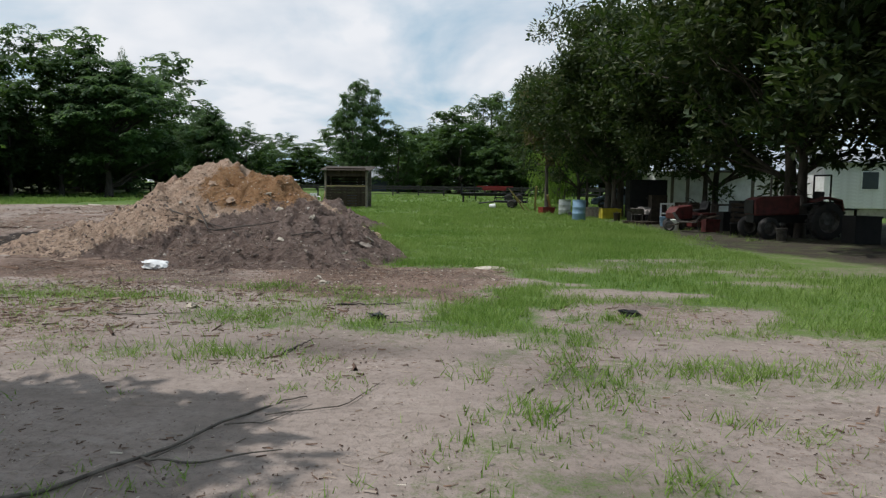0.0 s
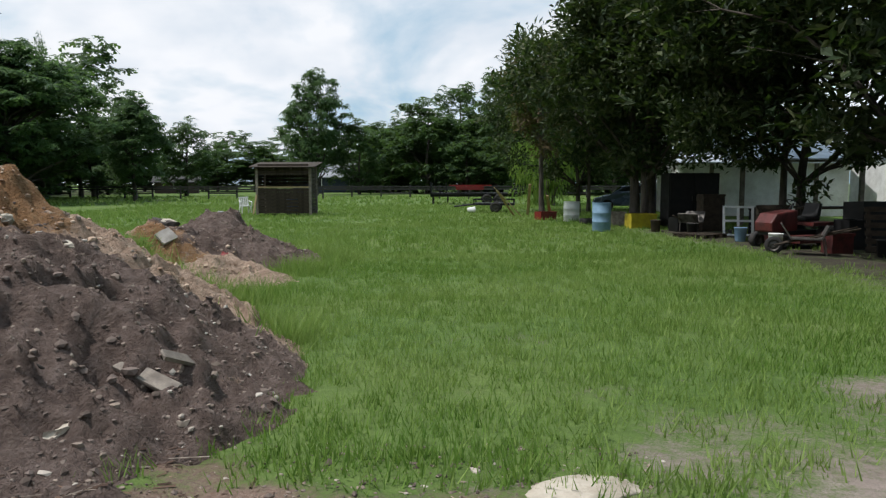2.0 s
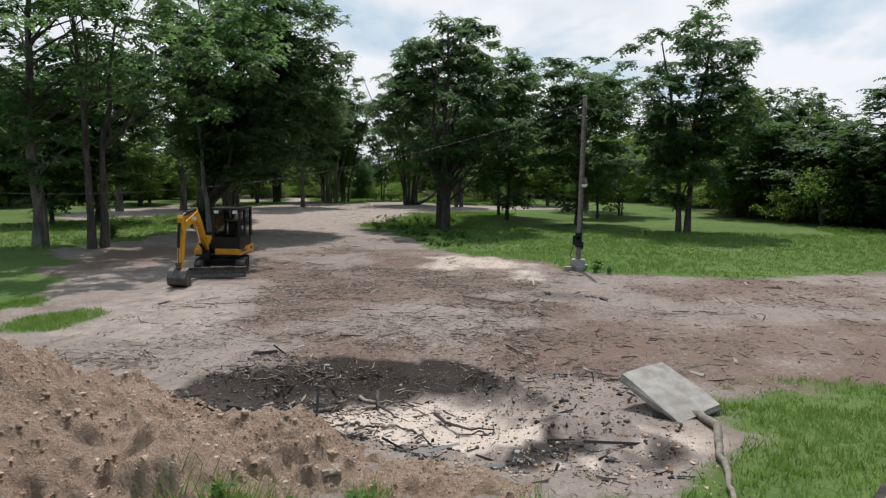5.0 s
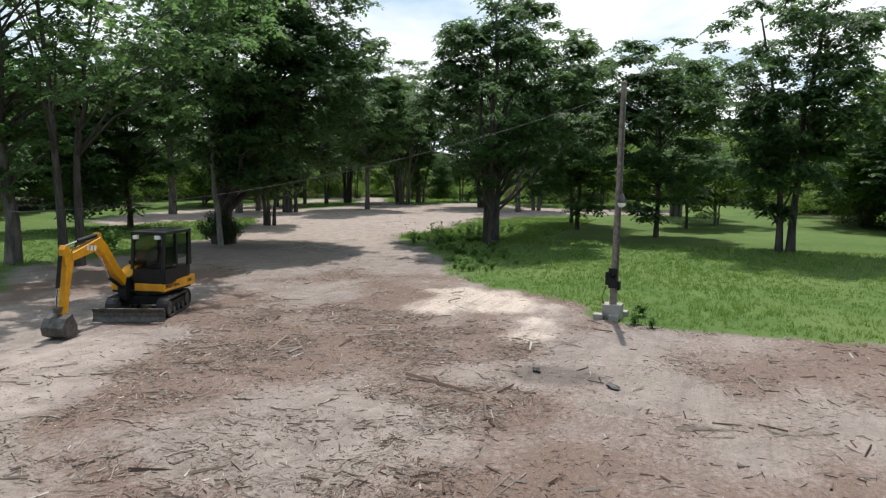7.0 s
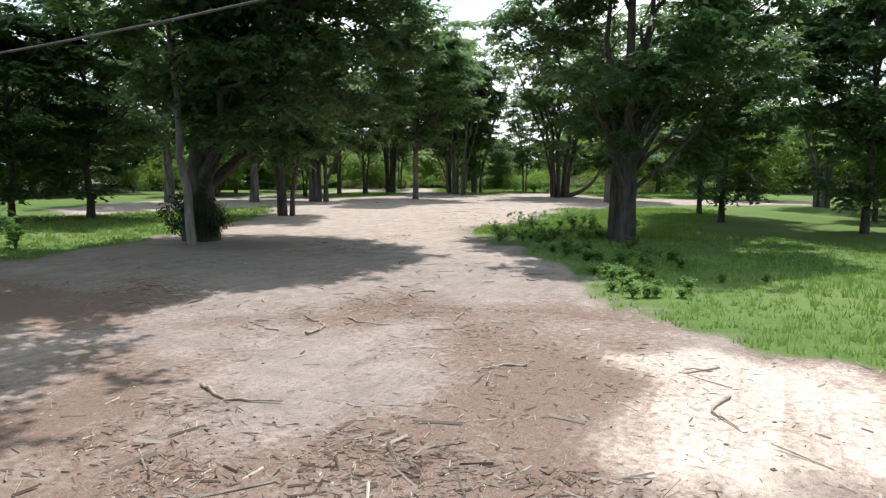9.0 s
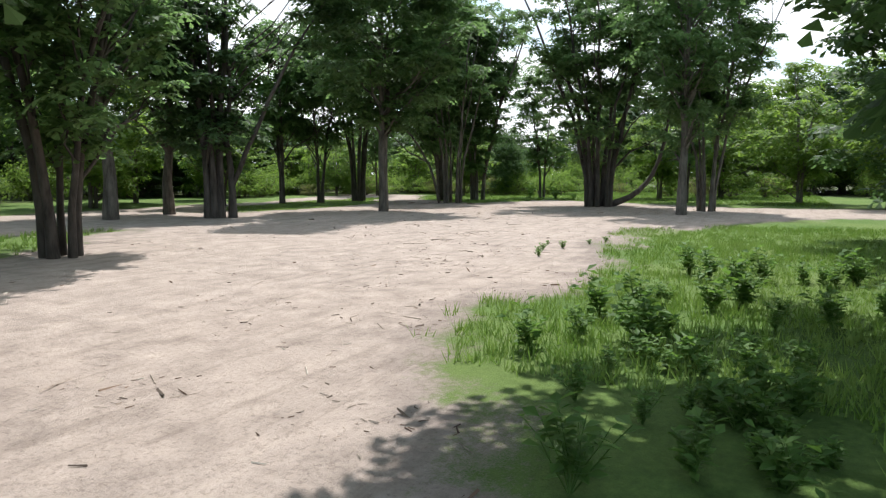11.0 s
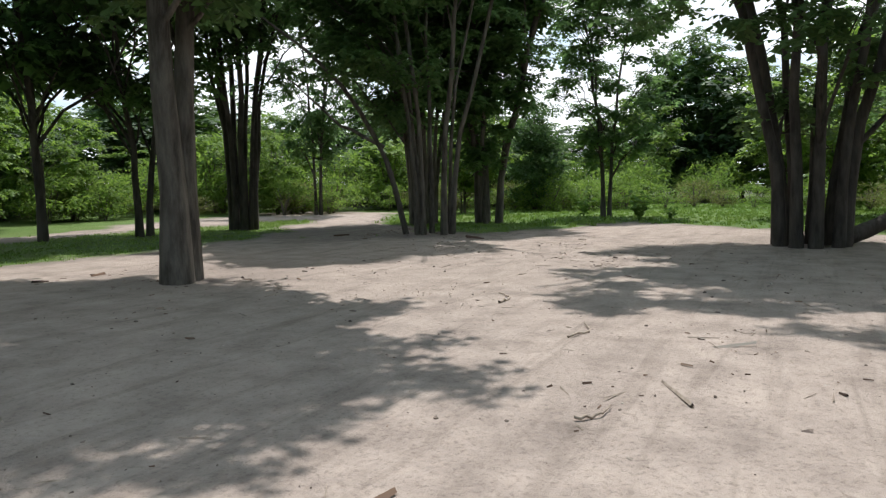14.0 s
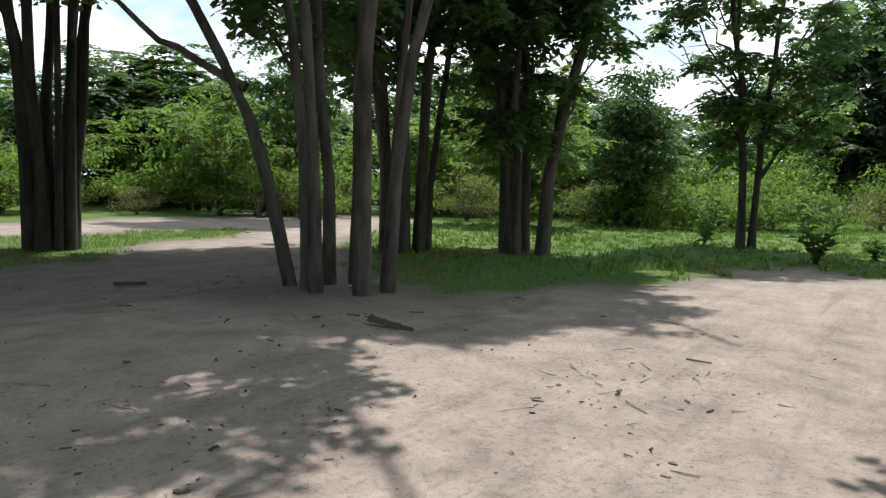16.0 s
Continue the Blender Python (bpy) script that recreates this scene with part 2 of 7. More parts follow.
def heap_material():
    """Dug soil: grey-brown topsoil, orange subsoil and pale sand by the attribute of the heap."""
    m = Mat("dug_soil", (0.3, 0.22, 0.16), 0.95, 0, 0.15)
    at = m.nt.nodes.new("ShaderNodeAttribute")
    at.attribute_name = "cover"
    sep = m.nt.nodes.new("ShaderNodeSeparateColor")
    m.link(at.outputs["Color"], sep.inputs[0])
    n2, n3, n4 = m.noise(1.8, 6, 0.65), m.noise(8.0, 7, 0.7), m.noise(48.0, 4, 0.7)
    top = m.ramp(n3, [(0.28, (0.108, 0.076, 0.063)), (0.5, (0.212, 0.154, 0.131)), (0.75, (0.330, 0.254, 0.220))])
    org = m.ramp(n3, [(0.25, (0.20, 0.098, 0.046)), (0.5, (0.37, 0.205, 0.100)), (0.75, (0.50, 0.325, 0.19))])
    snd = m.ramp(n3, [(0.25, (0.33, 0.222, 0.158)), (0.5, (0.55, 0.392, 0.290)), (0.75, (0.70, 0.535, 0.42))])
    j = m.math("ADD", m.math("MULTIPLY", m.math("SUBTRACT", n2, 0.5), 1.8), m.math("MULTIPLY", m.math("SUBTRACT", n3, 0.5), 1.4))
    c = m.mix(m.ramp(m.math("ADD", sep.outputs[1], j), [(0.4, 0.0), (0.6, 1.0)]), top, snd)
    c = m.mix(m.ramp(m.math("ADD", sep.outputs[0], j), [(0.4, 0.0), (0.65, 1.0)]), c, org)
    c = m.mix(m.ramp(m.math("ADD", sep.outputs[2], j), [(0.45, 0.0), (0.7, 1.0)]), c, m.ramp(n3, [(0.3, (0.25, 0.24, 0.23)), (0.7, (0.55, 0.53, 0.50))]))
    lump = m.noise(17.0, 6, 0.75)
    c = m.mix(m.math("MULTIPLY", m.ramp(lump, [(0.34, 1.0), (0.47, 0.0)]), 0.4), c, (0.105, 0.072, 0.055))
    c = m.mix(m.math("MULTIPLY", m.ramp(n4, [(0.45, 0.0), (0.75, 1.0)]), 0.3), c, (0.10, 0.075, 0.06))
    m.color(c)
    m.bump(m.math("ADD", m.math("ADD", n3, lump), m.math("MULTIPLY", n4, 0.5)), 1.0, 0.11)
    return m.m


GROUND, HEAP = ground_material(), heap_material()
MULCH = Mat("bark_mulch", (0.15, 0.1, 0.08), 0.9, 0, 0.2)
MULCH.color(MULCH.ramp(MULCH.island(), [(0.0, (0.055, 0.036, 0.028)), (0.5, (0.13, 0.082, 0.060)), (0.9, (0.22, 0.142, 0.10)), (1.0, (0.40, 0.31, 0.24))]))
MULCH = MULCH.m
WOOD_GREY = worn("weathered_wood", (0.26, 0.22, 0.18), (0.12, 0.10, 0.085), 0.85, 9)
WOOD_BROWN = worn("brown_stained_wood", (0.050, 0.034, 0.020), (0.026, 0.019, 0.014), 0.8, 8)
WOOD_RAW = worn("raw_timber", (0.42, 0.31, 0.17), (0.27, 0.19, 0.10), 0.8, 8)
BLACK_FENCE = worn("black_painted_board", (0.020, 0.019, 0.018), (0.045, 0.040, 0.036), 0.7, 5)
CONCRETE = worn("concrete", (0.40, 0.365, 0.325), (0.24, 0.215, 0.19), 0.9, 5, bump=0.4)
WHITE_PAINT = worn("white_paint", (0.78, 0.78, 0.77), (0.56, 0.55, 0.53), 0.55, 2)
WHITE_PLASTIC = worn("white_plastic", (0.80, 0.80, 0.78), (0.62, 0.61, 0.58), 0.4, 4, bump=0.03)
YELLOW = worn("yellow_machine_paint", (0.74, 0.33, 0.008), (0.50, 0.22, 0.012), 0.38, 4, bump=0.04)
YELLOW_PLASTIC = worn("yellow_plastic", (0.78, 0.66, 0.02), (0.62, 0.52, 0.03), 0.4, 6, bump=0.03)
BLACK_PAINT = worn("black_paint", (0.008, 0.008, 0.009), (0.020, 0.019, 0.018), 0.5, 5, bump=0.05, spec=0.25)
RUBBER = worn("rubber", (0.016, 0.016, 0.017), (0.045, 0.040, 0.036), 0.85, 7)
STEEL = worn("worn_steel", (0.13, 0.12, 0.11), (0.06, 0.052, 0.046), 0.55, 8, 0.5)
CHROME = Mat("chrome_rod", (0.75, 0.75, 0.76), 0.12, 1.0).m
# darker copy of the red, with the magnolias' shade put into the colour
RED_SHADED = worn("shaded_red_paint", (0.105, 0.018, 0.016), (0.05, 0.016, 0.014), 0.6, 6, bump=0.06)
RED = worn("red_paint", (0.21, 0.016, 0.013), (0.12, 0.014, 0.012), 0.45, 4, bump=0.04)
BLUE_PLASTIC = worn("blue_plastic", (0.22, 0.34, 0.47), (0.14, 0.24, 0.35), 0.45, 4, bump=0.04)
NAVY = worn("navy_siding", (0.030, 0.040, 0.070), (0.022, 0.030, 0.050), 0.7, 2)
ROOF_GREY = worn("grey_shingle", (0.30, 0.32, 0.34), (0.20, 0.21, 0.22), 0.85, 3)
METAL_ROOF = worn("galvanised_roof", (0.56, 0.59, 0.63), (0.40, 0.42, 0.45), 0.42, 2, 0.4)
CAR_PAINT = worn("car_paint_silver_blue", (0.17, 0.22, 0.30), (0.13, 0.17, 0.24), 0.25, 2, 0.4, 0.02)
STONE = worn("pale_stone", (0.50, 0.44, 0.36), (0.33, 0.28, 0.22), 0.9, 7, bump=0.5)
TWIG = worn("dry_twig", (0.42, 0.345, 0.275), (0.19, 0.145, 0.112), 0.9, 10)
CHIP = Mat("wood_chip", (0.4, 0.3, 0.2), 0.9, 0, 0.2)
CHIP.color(CHIP.ramp(CHIP.island(), [(0.0, (0.11, 0.080, 0.062)), (0.3, (0.22, 0.170, 0.135)), (0.7, (0.38, 0.315, 0.26)), (1.0, (0.60, 0.53, 0.45))]))
CHIP = CHIP.m
CLOD = Mat("soil_clod", (0.2, 0.15, 0.12), 0.95, 0, 0.15)
CLOD.color(CLOD.ramp(CLOD.island(), [(0.0, (0.09, 0.068, 0.056)), (0.5, (0.18, 0.140, 0.120)), (0.88, (0.28, 0.220, 0.175)), (1.0, (0.50, 0.45, 0.39))]))
CLOD = CLOD.m
CLOD_SAND = Mat("sand_clod", (0.4, 0.28, 0.19), 0.95, 0, 0.15)
CLOD_SAND.color(CLOD_SAND.ramp(CLOD_SAND.island(), [(0.0, (0.28, 0.18, 0.12)), (0.5, (0.42, 0.30, 0.215)), (1.0, (0.55, 0.43, 0.33))]))
CLOD_SAND = CLOD_SAND.m


def glass_material(name, tint=(0.40, 0.44, 0.44)):
    m = Mat(name, tint, 0.04, 0, 0.5)
    m.b.inputs["Transmission Weight"].default_value = 1.0
    m.b.inputs["IOR"].default_value = 1.2
    return m.m


GLASS = glass_material("window_glass")
# ---- mesh helpers ----
def mesh_np(name, verts, faces, material, smooth=False):
    """A mesh from arrays; faces is an n x 3 or n x 4 array."""
    verts, faces = np.asarray(verts, np.float32), np.asarray(faces, np.int32)
    me = bpy.data.meshes.new(name)
    k = faces.shape[1]
    me.vertices.add(len(verts)); me.vertices.foreach_set("co", verts.ravel())
    me.loops.add(faces.size); me.loops.foreach_set("vertex_index", faces.ravel())
    me.polygons.add(len(faces))
    me.polygons.foreach_set("loop_start", np.arange(0, faces.size, k, dtype=np.int32))
    me.polygons.foreach_set("loop_total", np.full(len(faces), k, np.int32))
    me.update(calc_edges=True)
    me.polygons.foreach_set("use_smooth", np.full(len(faces), smooth))
    me.materials.append(material)
    return me


def thing(name, x=0, y=0, z=0, rz=0.0, label="", category="", group="", kind=""):
    """An empty at a thing's base, which its parts hang under."""
    ob = new(name)
    ob.matrix_basis = pose(x, y, z, 0, 0, rz)
    return tagged(ob, label, category, group, kind)


def part(name, bm, material, parent=None, label="", smooth=False, bevel=0.0):
    """Links a bmesh as one mesh object under a thing or a part."""
    if bevel:
        bmesh.ops.bevel(bm, geom=[e for e in bm.edges if e.calc_face_angle(0) > 0.6], offset=bevel, segments=2, affect="EDGES", profile=0.6)
    me = bpy.data.meshes.new(name)
    bm.to_mesh(me)
    bm.free()
    me.materials.append(material)
    if smooth:
        me.polygons.foreach_set("use_smooth", np.full(len(me.polygons), True))
    ob = new(name, me)
    ob.parent = parent
    return tagged(ob, label)


def mpart(name, me, parent=None, label=""):
    ob = new(name, me)
    ob.parent = parent
    return tagged(ob, label)


def box(bm, x0, x1, y0, y1, z0, z1, m=None):
    v = [bm.verts.new(p) for p in ((x0, y0, z0), (x1, y0, z0), (x1, y1, z0), (x0, y1, z0), (x0, y0, z1), (x1, y0, z1), (x1, y1, z1), (x0, y1, z1))]
    for f in ((3, 2, 1, 0), (4, 5, 6, 7), (0, 1, 5, 4), (1, 2, 6, 5), (2, 3, 7, 6), (3, 0, 4, 7)):
        bm.faces.new([v[i] for i in f])
    if m:
        bmesh.ops.transform(bm, matrix=m, verts=v)
    return bm


def boxed(*dims, m=None):
    return box(bmesh.new(), *dims, m=m)


def rod(bm, a, b, r, r2=None, sides=10):
    """A closed round bar from a to b."""
    a, b = Vector(a), Vector(b)
    d = b - a
    m = Matrix.Translation((a + b) / 2) @ d.to_track_quat("Z", "Y").to_matrix().to_4x4()
    bmesh.ops.create_cone(bm, cap_ends=True, segments=sides, radius1=r, radius2=r if r2 is None else r2, depth=d.length, matrix=m)
    return bm


def rodded(*a, **k):
    return rod(bmesh.new(), *a, **k)


def extrude_profile(pts, y0, y1):
    """A side profile of (x, z) points pulled from y0 to y1."""
    bm = bmesh.new()
    a = [bm.verts.new((x, y0, z)) for x, z in pts]
    b = [bm.verts.new((x, y1, z)) for x, z in pts]
    bm.faces.new(a[::-1]); bm.faces.new(b)
    for i in range(len(pts)):
        j = (i + 1) % len(pts)
        bm.faces.new((a[i], a[j], b[j], b[i]))
    bmesh.ops.recalc_face_normals(bm, faces=bm.faces)
    return bm


def lathe(profile, sides=20, cap=True):
    """A turned body from (radius, z) points."""
    bm = bmesh.new()
    rings = [[bm.verts.new((r * math.cos(2 * math.pi * k / sides), r * math.sin(2 * math.pi * k / sides), z)) for k in range(sides)] for r, z in profile]
    for a, b in zip(rings, rings[1:]):
        for k in range(sides):
            bm.faces.new((a[k], a[(k + 1) % sides], b[(k + 1) % sides], b[k]))
    if cap:
        bm.faces.new(rings[0][::-1]); bm.faces.new(rings[-1])
    return bm


def tube_np(pts, radii, sides, V, F):
    """Adds a tapered tube along pts to the lists V (arrays of vertices) and F (arrays of quads)."""
    pts, radii = np.asarray(pts, float), np.asarray(radii, float)
    tang = np.gradient(pts, axis=0)
    tang /= np.linalg.norm(tang, axis=1)[:, None] + 1e-9
    ref = np.where(np.abs(tang[:, 2:3]) > 0.9, [[1.0, 0, 0]], [[0, 0, 1.0]])
    u = np.cross(tang, ref); u /= np.linalg.norm(u, axis=1)[:, None] + 1e-9
    w = np.cross(tang, u)
    a = np.arange(sides) * 2 * np.pi / sides
    ring = pts[:, None] + radii[:, None, None] * (np.cos(a)[None, :, None] * u[:, None] + np.sin(a)[None, :, None] * w[:, None])
    base = sum(len(v) for v in V)
    n = len(pts)
    i, k = np.meshgrid(np.arange(n - 1), np.arange(sides), indexing="ij")
    q = np.stack([i * sides + k, i * sides + (k + 1) % sides, (i + 1) * sides + (k + 1) % sides, (i + 1) * sides + k], -1).reshape(-1, 4)
    V.append(ring.reshape(-1, 3)); F.append(q + base)


def leaves_np(c, d, n, length, width, fold=0.18):
    """Leaves as folded diamonds: centres c, ways d, normals n."""
    d = d / (np.linalg.norm(d, axis=1)[:, None] + 1e-9)
    s = np.cross(d, n); s /= np.linalg.norm(s, axis=1)[:, None] + 1e-9
    up = np.cross(s, d)
    L, W = np.asarray(length)[:, None], np.asarray(width)[:, None]
    mid = c + d * L * 0.5 + up * W * fold
    v = np.stack([c, mid + s * W * 0.5, c + d * L, mid - s * W * 0.5], 1).reshape(-1, 3)
    f = np.arange(len(c) * 4).reshape(-1, 4)
    return v, f


def rosettes_np(rng, c, fronds, length, width):
    """Rosettes of drooping feathered leaves, three pairs of leaflets to a leaf, round the centres c."""
    n = len(c) * fronds
    at = np.repeat(c, fronds, 0)
    az = np.tile(np.arange(fronds) * 2 * np.pi / fronds, len(c)) + np.repeat(rng.uniform(0, 6.28, len(c)), fronds) + rng.normal(0, 0.25, n)
    rise, L = rng.uniform(-0.35, 0.55, n), length * rng.uniform(0.65, 1.25, n)
    d = np.stack([np.cos(az), np.sin(az), rise], -1); d /= np.linalg.norm(d, axis=1)[:, None]
    s = np.stack([-np.sin(az), np.cos(az), rng.normal(0, 0.25, n)], -1)
    W = (L * width)[:, None]
    L = L[:, None]
    drop = lambda t: at + d * L * t + np.array([0, 0, -0.42]) * L * t * t
    spine = [drop(t) for t in (0.05, 0.38, 0.70, 1.05)]
    low = np.array([0, 0, -0.25])
    tips = [drop(t) + k * s * W * w + low * W for t, w in ((0.32, 0.9), (0.62, 1.0), (0.92, 0.72)) for k in (1, -1)]
    v = np.stack(spine + tips, 1).reshape(-1, 3)
    q = np.array([(0, 1, 4), (0, 5, 1), (1, 2, 6), (1, 7, 2), (2, 3, 8), (2, 9, 3)])
    return v, (np.arange(n)[:, None, None] * 10 + q[None]).reshape(-1, 3)


def inside(poly, x, y):
    """Signed distance to a polygon, positive inside, for arrays x and y."""
    p = np.asarray(poly, float)
    q = np.roll(p, -1, 0)
    best = np.full(x.shape, 1e9)
    odd = np.zeros(x.shape, bool)
    for (ax, ay), (bx, by) in zip(p, q):
        ex, ey = bx - ax, by - ay
        t = np.clip(((x - ax) * ex + (y - ay) * ey) / (ex * ex + ey * ey + 1e-12), 0, 1)
        best = np.minimum(best, np.hypot(x - ax - t * ex, y - ay - t * ey))
        if ay != by:
            odd ^= ((ay > y) != (by > y)) & (x < (bx - ax) * (y - ay) / (by - ay) + ax)
    return np.where(odd, best, -best)


def step01(v):
    v = np.clip(v, 0, 1)
    return v * v * (3 - 2 * v)


LATTICE = np.random.default_rng(7).random((256, 256))


def value_noise(x, y, scale, octaves=4, gain=0.5):
    """Smooth noise from -1 to 1 for arrays."""
    out, amp, tot = np.zeros(np.shape(x)), 1.0, 0.0
    x, y = np.asarray(x) / scale + 37.3, np.asarray(y) / scale + 91.7
    for _ in range(octaves):
        i, j = np.floor(x).astype(int), np.floor(y).astype(int)
        fx, fy = step01(x - i), step01(y - j)
        a, b = LATTICE[i % 256, j % 256], LATTICE[(i + 1) % 256, j % 256]
        c, d = LATTICE[i % 256, (j + 1) % 256], LATTICE[(i + 1) % 256, (j + 1) % 256]
        out += amp * ((a + (b - a) * fx) * (1 - fy) + (c + (d - c) * fx) * fy - 0.5) * 2
        tot += amp
        x, y, amp = x * 2.03 + 11.1, y * 2.03 + 5.7, amp * gain
    return out / tot
# ---- ground ----
CLEARED = [(-13.2, 9), (-5.0, 16), (-4.9, 21.5), (-6.2, 25.5), (-9.3, 26.2), (-12.2, 27.2), (-13.6, 29), (-15.0, 33), (-16.5, 40), (-21, 45.5), (-29, 43.5), (-33, 39.5), (-30.5, 34),
           (-27.0, 28.5), (-28.0, 24.6), (-30.5, 22.3), (-33.2, 18.6), (-37.5, 15.0), (-42.0, 12.8), (-45.5, 9.4), (-51, 6.8), (-54, 8.0), (-58, 7.4),
           (-66, 6.4), (-72, 8.5), (-78, 12), (-86, 22), (-93, 22), (-90, 8), (-96, -3.5), (-99, -6.5), (-93.5, -8.0), (-90, -9.5), (-94, -16), (-101, -19), (-106, -22), (-106, -30),
           (-92, -27), (-84, -24), (-72, -25), (-60, -24), (-50, -21), (-48, -15.5), (-60, -11), (-52, -6.5), (-44, -3.0), (-38, -1.0),
           (-33.5, -0.2), (-28.5, -0.4), (-24.5, 3.5), (-19, 8.0), (-16.2, 10.4), (-13.5, 8)]
STRIP_LEFT = [(-71, -15.5), (-80, -14.2), (-86, -15.5), (-92, -18.5), (-96, -21.5), (-88, -23), (-80, -21.0), (-74, -19.5)]
UNDER_FRONT = [(-84, -13.0), (-88, -10.4), (-91, -12), (-93, -16), (-88, -17.5)]
WOODS_FAR = [(-58, 60), (-62, 44), (-76, 36), (-92, 34), (-112, 30), (-119, 12), (-126, 4), (-125, -12), (-113, -18), (-112, -34), (-90, -42), (-60, -36),
             (-40, -26), (-20, -28), (10, -30), (10, -90), (-890, -90), (-890, 190), (-70, 190), (-48, 78)]
FORE_DIRT = [(-20, -30), (30, -30), (30, 8), (12, 8.6), (7, 9.6), (5.5, 10.3), (4.2, 11.2), (3.4, 12.6), (2.2, 11.6), (1.6, 10.6), (0.8, 10.8), (0.9, 12.4), (1.0, 15.2), (-0.6, 15.4), (-9.5, 16), (-13, 14)]
# ground under the magnolias whose shade is painted into the soil colour
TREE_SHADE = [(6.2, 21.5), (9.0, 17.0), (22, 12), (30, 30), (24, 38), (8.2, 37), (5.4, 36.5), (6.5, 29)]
SAND_PATCH = [(-31.5, 16.8), (-33.2, 19.2), (-31, 21.8), (-28.6, 23.3), (-25.2, 23.6), (-24.0, 22.3), (-25.2, 21.4), (-27.0, 20.9), (-27.2, 20.1), (-24.6, 19.6), (-25.5, 18.6), (-28.5, 17.6)]
DRIVE = [(-21.8, 13.7), (-20.6, 11.4), (-17.5, 11.2), (-13, 11.5), (-12.4, 16.2), (-14.6, 17.2), (-16.6, 16.6), (-18.4, 15.4)]
APRON = [(-9, 13.0), (-6, 12.7), (-3, 12.3), (-0.6, 11.7), (0.6, 11.6), (1.0, 12.4), (1.2, 13.6), (1.5, 15.4), (0.4, 16.0), (-1.5, 17.0), (-6, 17.5), (-9, 17)]
# patches in the bare soil: x, y, radius across, radius along, strength
TUFTS = [(3.5, 8.3, 1.1, 0.45, 1), (2.0, 9.5, 0.5, 0.5, 0.8), (2.1, 8.3, 0.35, 0.7, 0.6), (5.4, 10.4, 1.2, 0.5, 0.9), (-1.6, 10.2, 0.9, 0.8, 0.7), (1.1, 10.6, 0.6, 1.0, 1),
         (0.0, 9.9, 0.5, 0.4, 0.7), (2.5, 5.9, 0.25, 0.2, 0.9), (3.0, 6.9, 0.3, 0.2, 0.6), (-1.3, 8.3, 0.9, 0.45, 0.75), (-4.5, 11.3, 2.2, 0.4, 0.6), (-7.5, 11.8, 2.0, 0.4, 0.6),
         (-0.5, 11.5, 1.6, 0.5, 0.55), (1.7, 7.0, 0.25, 0.35, 0.6), (1.2, 7.9, 0.3, 0.3, 0.5), (3.2, 12.0, 0.8, 0.3, 1), (2.6, 10.6, 0.6, 0.3, 0.8), (0.9, 11.2, 0.45, 0.8, 0.6), (1.75, 12.7, 0.55, 0.9, 1), (1.6, 11.6, 0.5, 0.6, 0.9), (2.3, 11.9, 0.5, 0.4, 0.7), (3.6, 10.0, 0.8, 0.4, 0.6), (-14.6, 12.0, 1.3, 0.8, 0.95), (-2.0, 12.4, 1.2, 0.3, 0.5),
         (-67.6, 6.8, 2.0, 1.2, 0.8), (-63.0, 6.2, 1.2, 0.8, 0.5), (-22.6, 25.6, 1.2, 0.7, 0.45), (-3.4, 21.5, 0.4, 0.8, 0.8)]

# worn gaps in the turf beside the way, as above
WORN = [(2.25, 13.65, 0.7, 0.22, 1), (3.6, 12.75, 1.3, 0.3, 1), (2.6, 15.4, 0.6, 0.4, 0.7), (3.6, 17.6, 1.6, 0.4, 0.5), (5.6, 14.2, 1.2, 0.35, 0.8), (4.6, 16.0, 0.9, 0.3, 0.5), (0.9, 19.2, 1.0, 0.5, 0.35), (5.0, 19.8, 1.4, 0.5, 0.4), (-4.8, 23.2, 0.7, 0.6, 1.55)]


def pit_depth(x, y):
    u, v = (x + 10.9) / 2.35, (y - 21.4) / 3.1
    r = np.hypot(u, v) + 0.2 * value_noise(x, y, 1.3, 3)
    return step01(2.3 - 2.1 * r) * np.clip((-x - 8.2) / 3.2, 0.08, 1)


def ground_z(x, y):
    x, y = np.asarray(x, float), np.asarray(y, float)
    z = 0.05 * value_noise(x, y, 7.0, 3) + 0.022 * value_noise(x, y, 0.9, 3)
    near = step01((13 - np.hypot((x + 8) * 0.8, y - 22)) / 6)
    z = z + near * 0.07 * value_noise(x, y, 0.7, 3) + 0.12 * step01(1.5 - np.hypot((x + 9.6) / 2.0, (y - 24.6) / 2.2)) * np.abs(value_noise(x, y, 0.6, 3))
    z = z - 0.55 * pit_depth(x, y) - 0.22 * step01(1.5 - np.hypot((x + 9.7) / 1.3, (y - 24.4) / 2.0)) * (0.8 + value_noise(x, y, 0.8, 3))
    mess = step01((x + 34) / 4) * step01((-12.5 - x) / 2) * step01((y - 11) / 3) * step01((30 - y) / 4)
    z = z + mess * 0.07 * np.clip(value_noise(x, y, 1.4, 3) + 0.1, 0, 1)
    z = z + 0.1 * np.exp(-(((x + 7.6) / 0.8) ** 2 + ((y - 22.8) / 2.0) ** 2))
    rut = np.exp(-((y - (10.2 + 0.43 * (x + 36)) - 0.8) / 0.35) ** 2) + np.exp(-((y - (10.2 + 0.43 * (x + 36)) + 0.8) / 0.35) ** 2)
    z = z - 0.03 * rut * ((x < -20) & (x > -95))
    return z


